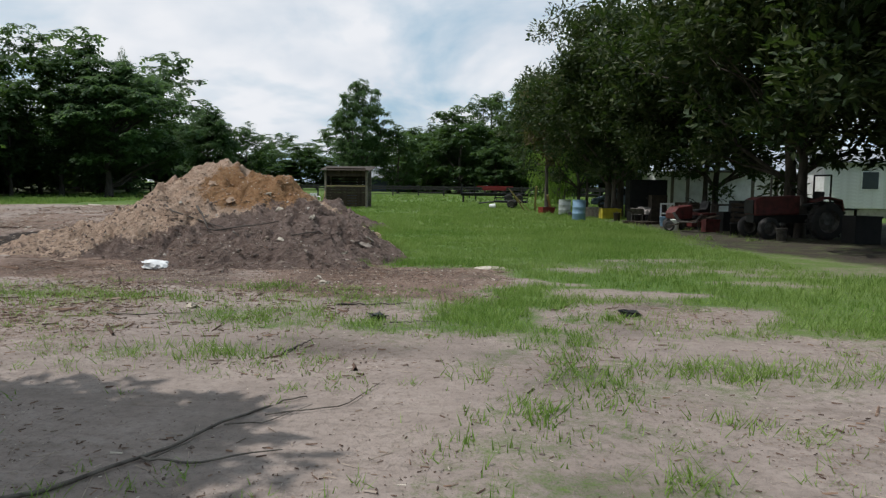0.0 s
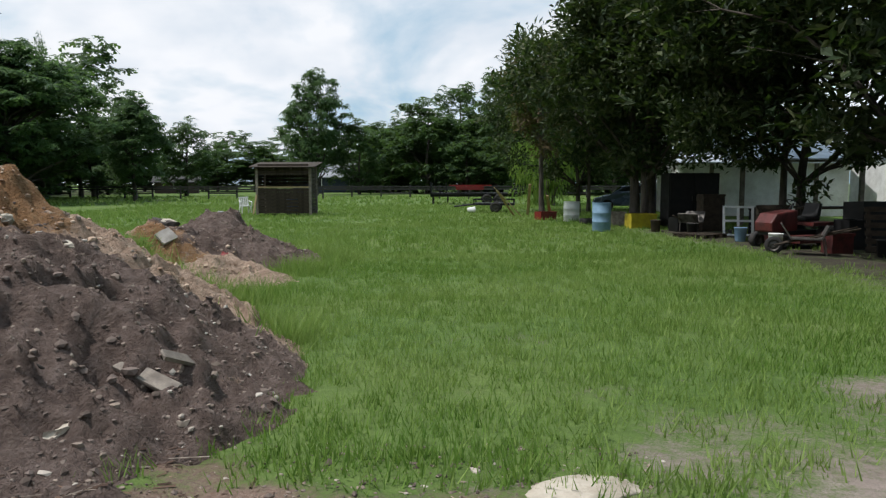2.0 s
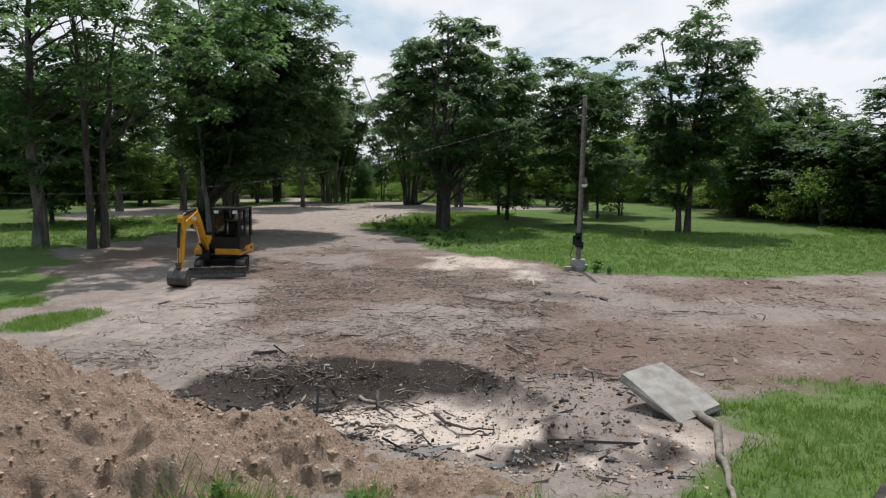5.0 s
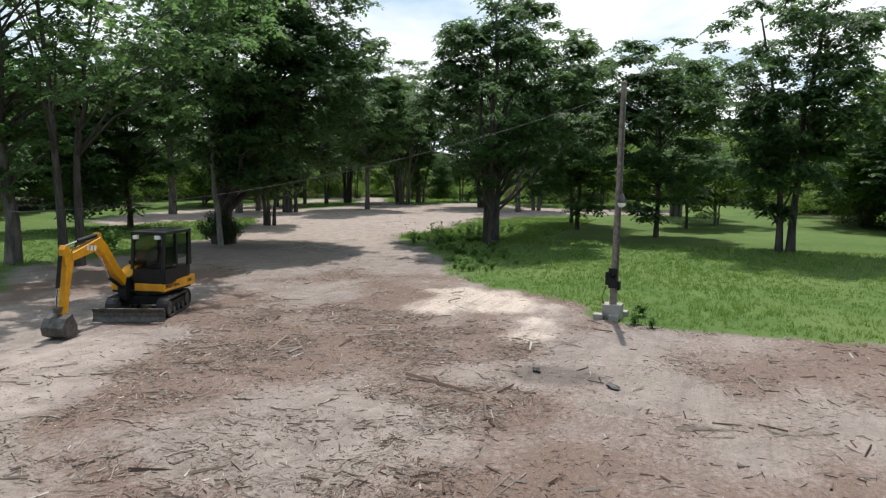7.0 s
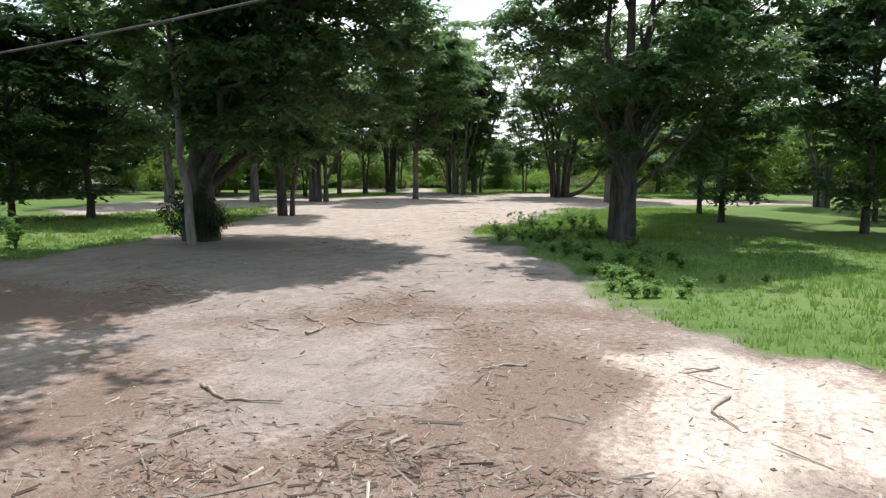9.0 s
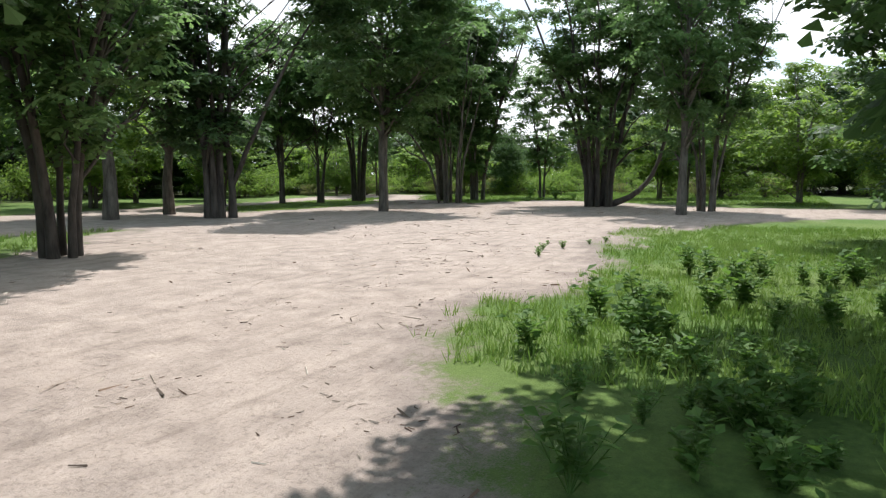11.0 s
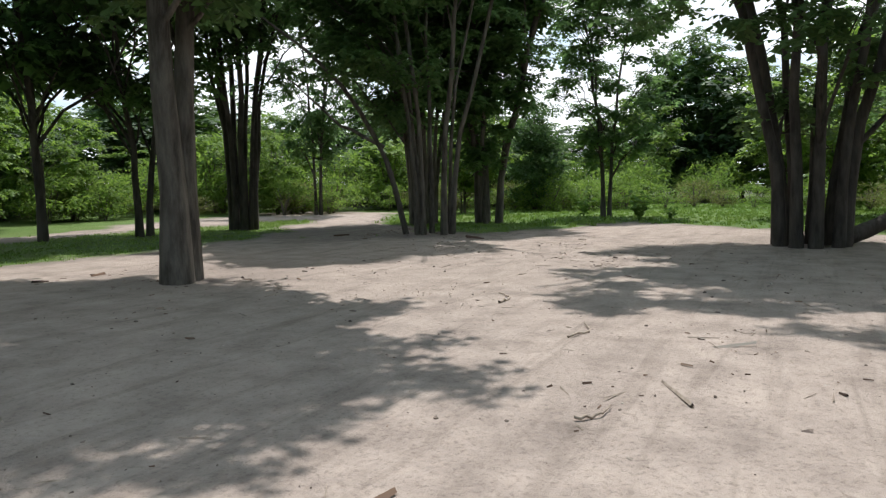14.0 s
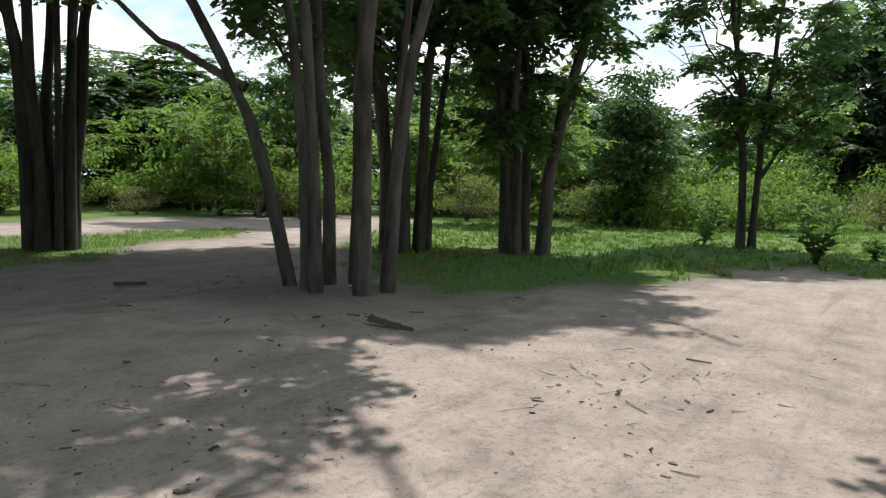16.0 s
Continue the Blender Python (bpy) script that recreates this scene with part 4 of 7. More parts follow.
FAR = [make_tree(40 + k, 14, 5.6, 0.2, 1, 0.28, 150, 54, 0.46, LEAF_FAR, BARK_DARK, 0.1, (1.3, 0.75), hollow=0.4, limbs=8, twigs=0, feather=True, width=0.55) for k in range(3)]
FAR_BACK = make_tree(43, 14, 5.8, 0.2, 1, 0.28, 80, 48, 0.62, LEAF_FAR, BARK_DARK, 0.1, (1.8, 0.9), hollow=0.5, limbs=4, twigs=0, feather=True, width=0.6)
WEST_WOOD = [make_tree(46 + k, 11.5, 4.6, 0.5, 3, 0.11, 78, 64, 0.40, LEAF_LIGHT, BARK_GREY, 0.10, (1.3, 0.5), hollow=0.4, limbs=14, twigs=1, feather=True, width=0.52) for k in range(2)]
FAR_SLIM = make_tree(44, 15, 3.4, 1.0, 3, 0.12, 70, 60, 0.40, LEAF_LIGHT, BARK_GREY, 0.07, (1.2, 0.6), "tall", limbs=12, twigs=0, feather=True, width=0.52)
CONE_DARK = make_tree(45, 8, 2.4, 0.4, 1, 0.16, 110, 90, 0.26, LEAF_OAK_DIM, BARK_DARK, 0.02, (0.8, 0.5), "tall", hollow=0.3, limbs=10, twigs=0)
SHRUB = [make_tree(50 + k, 3.2, 2.2, 0.2, 4, 0.04, 30, 60, 0.22, LEAF_LIGHT, BARK_GREY, 0.3, (0.75, 0.5), limbs=6, twigs=1) for k in range(2)]
FORKED = make_tree(68, 11.5, 4.0, 2.6, 5, 0.13, 110, 90, 0.32, LEAF_MID, BARK_DARK, 0.24, (1.15, 0.45), "vase", width=0.5, limbs=30, ring=1.6, hollow=0.3, curl=1.5, feather=True)
DRY_BRUSH = make_tree(53, 2.6, 2.0, 0.1, 5, 0.03, 40, 70, 0.16, LEAF_DRY, BARK_GREY, 0.35, (0.6, 0.5), limbs=8, twigs=2, width=0.3)
BUNCH = make_tree(69, 17, 4.8, 5.2, 10, 0.11, 84, 70, 0.31, LEAF_MID, BARK_DARK, 0.17, (1.15, 0.45), "vase", width=0.5, limbs=34, ring=1.9, hollow=0.3, curl=1.6, feather=True)
WILLOW = make_tree(55, 8.5, 2.6, 0.8, 2, 0.14, 110, 60, 0.5, LEAF_LIGHT, BARK_GREY, 0.1, (0.7, 0.8), "dome", droop=2.6, width=0.14, limbs=20)

GREEN_CROWN = "broad dark green tree with layered foliage standing on turf"
# the north side
plant_tree("tree", BROAD[0], -36, 65, 10, "broad domed green tree with a low wide crown", (1.1, 1.1, 0.98))
plant_tree("tree", BROAD[1], -46, 47.5, 70, GREEN_CROWN, (1.02, 1.02, 1.1))
plant_tree("tree", BROAD[0], -30.5, 74.5, 120, "smaller rounded green tree beside the board fence", (0.56, 0.56, 0.72))
plant_tree("tree", FAR[1], -37, 101, 80, "rounded green tree behind the board fence", (0.72, 0.72, 0.72))
plant_tree("tree", FAR[0], -33, 148, 40, "rounded green tree behind the board fence", (0.9, 0.9, 0.7))
plant_tree("tree", FAR[1], -44, 92, 200, GREEN_CROWN, (0.8, 0.8, 0.75))
plant_tree("tree", CONE_DARK, -50.6, 93.7, 0, "tall dark vine-covered dead trunk above the woods", (0.55, 0.55, 2.35))
plant_tree("tree", BROAD[1], -22.5, 108, 30, "tall dense green tree behind a dark shed", (0.72, 0.72, 1.2))
plant_tree("tree", FAR[2], -17, 112, 80, "green tree behind the board fence", (0.7, 0.7, 0.75))
plant_tree("tree", WILLOW, 5.0, 62, 0, "light green weeping willow with drooping branches", (1.0, 1.0, 1.0))
# magnolias over the yard
MAG = "dense dark magnolia with large glossy leaves"
for k, (x, y, r, s, h) in enumerate([(6.2, 38.5, 20, 0.95, 0.98), (10.6, 27.0, 100, 1.24, 1.1), (13.4, 20.4, 200, 1.3, 1.12), (9.8, 34.5, 300, 0.85, 0.95), (16.5, 27.5, 60, 1.1, 1.15), (5.8, 51.5, 150, 0.8, 0.85)]):
    plant_tree("magnolia_tree", MAGNOLIA[k % 2], x, y, r, MAG, (s, s, h), "tree", "magnolias over the yard")
plant_tree("tree", make_tree(61, 8.6, 1.7, 3.0, 1, 0.12, 60, 60, 0.3, LEAF_BROWN, BARK_DARK, 0.03, (0.6, 0.45)), 3.3, 47.5, 0, "slender tree with dry russet leaves")
# round the yard of the west
plant_tree("tree", OAK, -40.9, 0.2, 0, "massive dark oak with a dense low crown")
SHRUB_DARK = make_tree(52, 2.8, 1.3, 0.2, 4, 0.04, 34, 70, 0.2, LEAF_DARK, BARK_DARK, 0.3, (0.6, 0.45), limbs=6, twigs=1)
for x, y, turn in ((-40.5, 0.8, 0), (-40.5, -0.3, 120)):
    plant_tree("shrub", SHRUB_DARK, x, y, turn, "dark leafy brush round the foot of an oak", (0.5, 0.5, 0.62), "shrub")
plant_tree("tree", PALE_STEM, -29.6, -2.2, 30, "tall tree with a thick trunk behind the excavator", (1.1, 1.1, 0.95))
plant_tree("tree", SHADE_TREE, -30.2, 0.6, 0, "spreading forked tree whose crown shades the excavator", (1.0, 1.0, 1.0))
plant_tree("tree", BROAD_3, -48.2, 13.9, 0, "three-stemmed broad green tree among weeds")
plant_tree("tree", TWO_STEM, -50.6, 30.0, 60, "two-stemmed green tree with a flat crown on turf")
plant_tree("tree", SLIM, -61, 16.5, 200, "slender green tree on turf", (1.05, 1.05, 0.95))
plant_tree("tree", SLIM, -56.8, 22.6, 80, "slender green tree with low hanging twigs", (1.15, 1.15, 0.98))
plant_tree("tree", SMALL_V, -66.5, 24, 10, "small forked green tree on turf")
plant_tree("tree", SLIM, -67, 14.8, 300, "slender green tree on bare soil", (1.0, 1.0, 1.0))
plant_tree("tree", FORKED, -53.4, -5.5, 20, "medium tree with a forked trunk on a low root mound", (1.0, 1.0, 1.05))
for k, (x, y, r, s) in enumerate([(-64.5, -17, 0, 1.0), (-60, -21, 90, 1.05), (-69, -18, 200, 0.9)]):
    plant_tree("tree", PALE_STEM, x, y, r, "tall grey-barked tree with a high crown", (s, s, s), "tree", "grey-barked trees")
plant_tree("tree", SLIM, -46.5, -12.5, 40, "slender green tree behind a massive oak", (1.3, 1.3, 1.0))
plant_tree("tree", SLIM, -43.0, -13.5, 160, "slender green tree behind a massive oak", (1.1, 1.1, 0.85))
plant_tree("tree", LOW_DARK, -67.6, -13.6, 40, "dense dark many-stemmed tree with a low crown")
plant_tree("tree", SAND_TREE, -76.85, -9.55, 0, "tall grey-barked tree with a straight trunk on bare sand")
for x, y, r, k, s in [(-84.8, 7.1, 280, 1, 0.85), (-82, 22, 50, 0, 0.9)]:
    plant_tree("tree", VASE[k], x, y, r, "cluster of tall grey stems spreading from one base", (s, s, s), "tree", "many-stemmed trees")
for x, y, r, k, s in [(-94.8, -14.2, 130, 0, 1.0), (-96.5, -12.0, 20, 1, 1.0)]:
    plant_tree("tree", VASE_LOW[k], x, y, r, "cluster of tall grey stems with low leafy branches", (s, s, s), "tree", "many-stemmed trees")
plant_tree("tree", BUNCH, -89.0, -18.9, 0, "dense bunch of dark stems spreading from one base", (1, 1, 1), "tree", "many-stemmed trees")
plant_tree("tree", FAN, -87.7, 0.2, 10, "broad fan of grey stems spreading from one base", (1, 1, 1), "tree", "many-stemmed trees")
# added tree: its unseen crown shades the sand left of the way
plant_tree("tree", LEANING, -68.2, -13.0, 0, "tall leaning tree added to shade bare sand with a high unseen crown")
plant_tree("tree", FRONT, -89.3, -11.0, 0, "cluster of tall grey stems splaying from one base", (1, 1, 1), "tree", "many-stemmed trees")
plant_tree("tree", PALE_STEM, -80.4, 6.3, 250, "tall grey-barked tree on bare soil", (0.8, 0.8, 0.95))
plant_tree("tree", LACY, -102.6, -8.4, 0, "slender lacy tree on bright turf")
plant_tree("tree", SMALL_V, -82.4, -21.0, 50, "small forked tree on a grass strip", (1.55, 1.55, 1.8))
plant_tree("tree", SMALL_V, -85.0, -19.7, 170, "small leaning tree on a grass strip", (1.4, 1.4, 1.65))
plant_tree("tree", SMALL_V, -75.6, -20.4, 250, "small dark forked tree on a grass strip", (1.05, 1.05, 0.9))
plant_tree("tree", LACY, -97.0, 4.4, 120, "slender tree at the edge of turf", (0.9, 0.9, 1.1))
plant_tree("tree", CONE_DARK, -110.8, -14.8, 0, "dense dark evergreen at the edge of the clearing", (1, 1, 0.85))
for x, y, r, s in [(-84.5, -30, 0, 0.6), (-91, -33.5, 90, 0.6), (-78, -30.5, 200, 0.8), (-101, -29, 20, 0.5), (-72, -27.5, 130, 1.0), (-106, -17.5, 40, 0.6), (-104, 1.5, 60, 0.75), (-98, 12, 100, 0.9), (-93, 17, 300, 0.9), (-72, 26, 200, 0.8), (-109, 6, 10, 0.9)]:
    plant_tree("tree", WEST_WOOD[int(r) % 2 if r % 20 else 1], x, y, r, "light green leafy tree at the edge of the clearing", (s, s, s), "tree", "light trees round the clearing")
plant_tree("tree", LACY, -101.7, -24.6, 200, "slender tree on bare soil", (0.9, 0.9, 1.2))
# a tree out of view beside the start, added so shade falls on the soil
plant_tree("tree", make_tree(62, 7.8, 1.6, 4.4, 1, 0.12, 46, 110, 0.3, LEAF_MID, BARK_DARK, 0.03, (0.6, 0.45), limbs=12), -5.0, 5.0, 0, "unseen small green tree added to shade bare soil")


def plant_woods():
    """The ring of woods that closes the place, tree by tree."""
    rng = np.random.default_rng(5)
    line = [(-52, 104), (-60, 88), (-54, 74), (-58, 56), (-63, 45), (-74, 39), (-88, 37), (-103, 34), (-116, 26), (-124, 12), (-131, 0), (-128, -13), (-114, -22), (-110, -31), (-98, -38), (-78, -44), (-62, -38), (-48, -33), (-34, -27), (-18, -30), (4, -34)]
    pts = np.array(line, float)
    for a, b in zip(pts, pts[1:]):
        L = np.hypot(*(b - a))
        for row in range(3):
            for k in range(max(1, int(L / 6.0))):
                t = (k + rng.random()) / max(1, int(L / 6.0))
                n = np.array([b[1] - a[1], a[0] - b[0]]) / L
                if n @ (a - np.array([-70.0, 5.0])) < 0:
                    n = -n
                p = a + (b - a) * t + n * (row * 7 + rng.uniform(-1.5, 2.5))
                west = p[0] < -92
                s, h = rng.uniform(0.75, 1.1), rng.uniform(0.8, 1.2) * (0.42 if p[0] < -84 and p[1] < -14 else 0.68 if west else (0.70, 0.56, 0.50)[row] if p[1] > 36 and p[0] < -45 else 1.0)
                if west and row == 0:
                    plant_tree("woodland_tree", WEST_WOOD[rng.integers(2)], *p, rng.uniform(0, 360), "light green leafy woodland tree", (s, s, h * 1.25), "tree", "edge of the woods")
                elif row >= 1 or (p[1] < -22 and p[0] > -76):
                    plant_tree("woodland_tree", FAR_BACK, *p, rng.uniform(0, 360), "dense green woodland tree", (s, s, h * (1.3 if west else 1)), "tree", "edge of the woods")
                elif rng.random() < 0.3:
                    plant_tree("woodland_tree", FAR_SLIM, *p, rng.uniform(0, 360), "light green slender woodland tree", (s, s, h), "tree", "edge of the woods")
                else:
                    plant_tree("woodland_tree", FAR[rng.integers(3)], *p, rng.uniform(0, 360), "dense green woodland tree", (s, s, h), "tree", "edge of the woods")
            if row == 0:
                for k in range(int(L / (1.7 if a[0] < -92 else 5.0))):
                    p = a + (b - a) * rng.random() - n * rng.uniform(-5 if a[0] < -92 else 0.5, 4)
                    s = rng.uniform(0.7, 1.4)
                    plant_tree("shrub", SHRUB[rng.integers(2)], *p, rng.uniform(0, 360), "light green shrub at the edge of the woods", (s, s, s * rng.uniform(0.7, 1.1)), "shrub", "shrubs of the woods' edge")
    for k in range(64):
        a = radians(152 + 96 * rng.random())
        x, y, s = -74 + rng.uniform(38, 45) * math.cos(a), -4 + rng.uniform(30, 36) * math.sin(a), rng.uniform(0.4, 0.75)
        plant_tree("shrub", DRY_BRUSH if k % 3 == 0 else SHRUB[k % 2], x, y, rng.uniform(0, 360), "dry straw-coloured brush at the edge of the clearing" if k % 3 == 0 else "yellow-green sunlit shrub at the edge of the clearing", (s * 1.3, s * 1.3, s), "shrub", "brush round the clearing")
    # trees beyond the fence and far houses
    for x, y, s, h in [(-14, 124, 1.0, 0.85), (-8, 118, 1.1, 1.0), (-3, 126, 1.1, 1.15), (2, 118, 1.1, 1.2), (7, 125, 1.15, 1.25), (11, 114, 1.1, 1.15), (15, 124, 1.2, 1.3), (4, 108, 0.8, 0.7), (18, 108, 1.1, 1.2), (24, 118, 1.1, 1.2), (20, 115, 1.1, 1.0), (28, 110, 1.0, 0.9), (-2, 112, 0.7, 0.6), (9, 108, 0.8, 0.65), (16, 100, 0.9, 0.8), (33, 100, 1.2, 1.0),
                       (-55, 165, 1.2, 0.85), (-42, 170, 1.3, 0.95), (-33, 175, 1.2, 0.9), (-66, 150, 1.2, 0.8), (-78, 140, 1.2, 0.85), (-24, 170, 1.0, 0.7), (-60, 122, 0.9, 0.8), (-72, 112, 1.1, 0.9), (-52, 110, 0.7, 0.55), (40, 70, 1.1, 1.0), (36, 52, 1.1, 1.1), (40, 34, 1.1, 1.1), (34, 14, 1.0, 1.0), (30, -8, 1.1, 1.0), (18, -20, 1.0, 1.0)]:
        plant_tree("woodland_tree", FAR_BACK if x > 27 or y < 40 or y > 145 else FAR[int(abs(x * 7 + y)) % 3], x, y, x * 37 % 360, "dense green tree in the distance", (s, s, h), "tree", "trees in the distance")

    for k in range(18):
        plant_tree("woodland_tree", FAR_BACK, -80 + 5.2 * k + rng.uniform(-1.5, 1.5), 152 + rng.uniform(-8, 10), rng.uniform(0, 360), "dense green tree in the distance", (1.1, 1.1, rng.uniform(0.45, 0.62)), "tree", "trees in the distance")
    for k in range(13):
        plant_tree("woodland_tree", FAR[k % 3], -17 + 3.4 * k + rng.uniform(-1, 1), 131 + rng.uniform(-3, 4), rng.uniform(0, 360), "dense green tree in the distance", (1.15, 1.15, 0.72 + 0.035 * k + rng.uniform(-0.05, 0.1)), "tree", "trees in the distance")
    for k in range(26):
        a = radians(118 + 5.6 * k)
        plant_tree("woodland_tree", FAR_BACK, -72 + 76 * math.cos(a), -2 + 66 * math.sin(a), rng.uniform(0, 360), "dense green tree in the distance", (1.2, 1.2, rng.uniform(0.5, 0.7)), "tree", "trees in the distance")


plant_woods()
# ---- excavator ----
def ring_profile(length, height, k=10):
    """A stadium outline of (x, z) points, its lowest point at z = 0."""
    r = height / 2
    a = [(length / 2 - r + r * math.cos(t), r + r * math.sin(t)) for t in np.linspace(-math.pi / 2, math.pi / 2, k)]
    return a + [(-length / 2 + r + r * math.cos(t), r + r * math.sin(t)) for t in np.linspace(math.pi / 2, 3 * math.pi / 2, k)]


def glyph_bars(parent, m, w, h, count, material, name="lettering"):
    """Plain bars in place of lettering or a maker's mark."""
    bm = bmesh.new()
    for k in range(count):
        x = (k - (count - 1) / 2) * w / count
        box(bm, x - w / count * 0.32, x + w / count * 0.32, -h / 2, h / 2, 0, 0.004)
    bmesh.ops.transform(bm, matrix=m, verts=bm.verts)
    return part(name, bm, material, parent)


def build_excavator():
    ex = thing("mini_excavator", -23.72, 11.3, float(ground_z(-23.72, 11.3)), 0, "yellow and black mini excavator with dozer blade parked on bare soil", "excavator")
    U, B = pose(0, 0, 0, 0, 0, 24), pose(0, 0, 0, 0, 0, 12)

    def put(name, bm, mat, m, parent=ex, label="", bevel=0.0, smooth=False):
        bmesh.ops.transform(bm, matrix=m, verts=bm.verts)
        return part(name, bm, mat, parent, label, smooth, bevel)

    # tracks with cleats, wheels and frame
    out, inn = ring_profile(2.15, 0.56), ring_profile(2.05, 0.46)
    for side in (-1, 1):
        y0 = side * 0.72 - 0.16
        bm = bmesh.new()
        rings = []
        for y in (y0, y0 + 0.32):
            rings.append([bm.verts.new((x, y, z)) for x, z in out])
            rings.append([bm.verts.new((x, y, z + 0.05)) for x, z in inn])
        n = len(out)
        for i in range(n):
            j = (i + 1) % n
            for a, b in ((0, 1), (1, 3), (3, 2), (2, 0)):
                bm.faces.new((rings[a][i], rings[a][j], rings[b][j], rings[b][i]))
        bmesh.ops.recalc_face_normals(bm, faces=bm.faces)
        track = put("track", bm, RUBBER, U)
        for k in range(26):
            x, z = -0.8 + (k % 13) * 1.6 / 12, 0.0 if k < 13 else 0.56
            put("cleat", boxed(x - 0.025, x + 0.025, y0 + 0.01, y0 + 0.31, z - 0.018, z + 0.018), RUBBER, U, track)
        for x, r in ((-0.8, 0.2), (0.8, 0.2), (-0.4, 0.1), (0.0, 0.1), (0.4, 0.1)):
            z = 0.28 if abs(x) > 0.5 else 0.16
            put("wheel", rodded((x, y0 + 0.03, z), (x, y0 + 0.29, z), r, sides=16), STEEL, U, track)
        put("track_frame", boxed(-0.75, 0.75, y0 + 0.08, y0 + 0.24, 0.18, 0.4), BLACK_PAINT, U, track)
    put("undercarriage", boxed(-0.5, 0.5, -0.56, 0.56, 0.3, 0.56), BLACK_PAINT, U, bevel=0.03)
    put("slew_ring", rodded((0, 0, 0.56), (0, 0, 0.66), 0.42, sides=24), STEEL, U)
    blade = put("dozer_blade", extrude_profile([(1.62, 0.02), (1.66, 0.04), (1.60, 0.16), (1.60, 0.28), (1.67, 0.40), (1.63, 0.41), (1.55, 0.29), (1.55, 0.15)], -0.98, 0.98), STEEL, U, label="worn grey steel dozer blade")
    for y in (-0.45, 0.45):
        put("blade_arm", boxed(0.5, 1.58, y - 0.05, y + 0.05, 0.2, 0.32), BLACK_PAINT, U, blade)
    # slewing body
    put("platform", boxed(-0.95, 0.62, -0.8, 0.8, 0.66, 0.74), BLACK_PAINT, B, bevel=0.02)
    skirt = [(-1.12, 0.72), (0.62, 0.72), (0.62, 0.93), (0.1, 0.97), (-0.5, 1.0), (-1.14, 1.02)]
    put("skirt", extrude_profile(skirt, 0.55, 0.84), YELLOW, B, label="yellow painted side panel", bevel=0.02)
    put("skirt", extrude_profile(skirt, -0.84, -0.55), YELLOW, B, label="yellow painted side panel", bevel=0.02)
    bm = bmesh.new()
    pts = [(-0.85 - 0.32 * math.cos(t), 0.83 * math.sin(t)) for t in np.linspace(-math.pi / 2, math.pi / 2, 15)]
    lo = [bm.verts.new((x, y, 0.72)) for x, y in pts]; hi = [bm.verts.new((x, y, 1.06)) for x, y in pts]
    bm.faces.new(lo); bm.faces.new(hi[::-1]); bm.faces.new((lo[0], hi[0], hi[-1], lo[-1]))
    for i in range(len(pts) - 1):
        bm.faces.new((lo[i], lo[i + 1], hi[i + 1], hi[i]))
    bmesh.ops.recalc_face_normals(bm, faces=bm.faces)
    put("counterweight", bm, YELLOW, B, label="rounded yellow counterweight", bevel=0.02)
    put("engine_cover", extrude_profile([(-1.02, 1.06), (-0.2, 1.06), (-0.2, 1.5), (-0.9, 1.46), (-1.02, 1.38)], -0.8, -0.18), BLACK_PAINT, B, bevel=0.03)
    put("right_deck", extrude_profile([(-0.2, 0.74), (0.6, 0.74), (0.55, 1.0), (0.0, 1.34), (-0.2, 1.38)], -0.8, -0.36), YELLOW, B, bevel=0.03)
    put("front_skirt", boxed(0.60, 0.66, -0.06, 0.80, 0.74, 0.95), YELLOW, B, label="yellow painted front panel", bevel=0.015)
    # cab
    cab = put("cab", boxed(-0.88, 0.60, -0.14, 0.82, 0.74, 1.36), BLACK_PAINT, B, label="black cab with large windows")
    x0, x1, y0, y1, z0, z1 = -0.88, 0.60, -0.14, 0.82, 1.36, 2.36
    for x, y in ((x0, y0), (x0, y1), (x1, y0), (x1, y1), (-0.1, y1)):
        lean = 0.10 if x == x1 else 0.0
        put("pillar", extrude_profile([(x - 0.04, z0), (x + (0.16 if x == x0 else 0.04), z0), (x + (0.10 if x == x0 else 0.04) - lean, z1), (x - 0.04 - lean, z1)], y - 0.04, y + 0.04), BLACK_PAINT, B, cab)
    put("cab_roof", boxed(x0 - 0.06, x1 - 0.02, y0 - 0.05, y1 + 0.05, z1, z1 + 0.09), BLACK_PAINT, B, cab, bevel=0.035)
    for y in (0.0, 0.68):
        put("work_light", boxed(x1 - 0.04, x1 + 0.05, y - 0.07, y + 0.07, z1 - 0.12, z1 - 0.02), WHITE_PLASTIC, B, cab)
    for dims in ((x1 - 0.055, x1 - 0.045, y0 + 0.05, y1 - 0.05, z0 + 0.02, z1 - 0.05), (x0 - 0.005, x0 + 0.005, y0 + 0.05, y1 - 0.05, z0 + 0.3, z1 - 0.05),
                 (x0 + 0.05, -0.15, y1 - 0.005, y1 + 0.005, z0 + 0.25, z1 - 0.05), (-0.05, x1 - 0.1, y1 - 0.005, y1 + 0.005, z0 + 0.06, z1 - 0.05), (x0 + 0.05, x1 - 0.1, y0 - 0.005, y0 + 0.005, z0 + 0.05, z1 - 0.05)):
        put("window_pane", boxed(*dims), GLASS, B, cab).visible_shadow = False
    put("lower_door", boxed(-0.06, x1 - 0.06, y1 - 0.01, y1 + 0.02, 0.8, 1.36), BLACK_PAINT, B, cab)
    put("door_handle", boxed(-0.02, 0.1, y1 + 0.02, y1 + 0.05, 1.42, 1.46), STEEL, B, cab)
    seat = boxed(-0.45, 0.02, 0.1, 0.58, 1.12, 1.26)
    box(seat, -0.52, -0.4, 0.1, 0.58, 1.26, 1.9)
    put("seat", seat, RUBBER, B, cab, bevel=0.03)
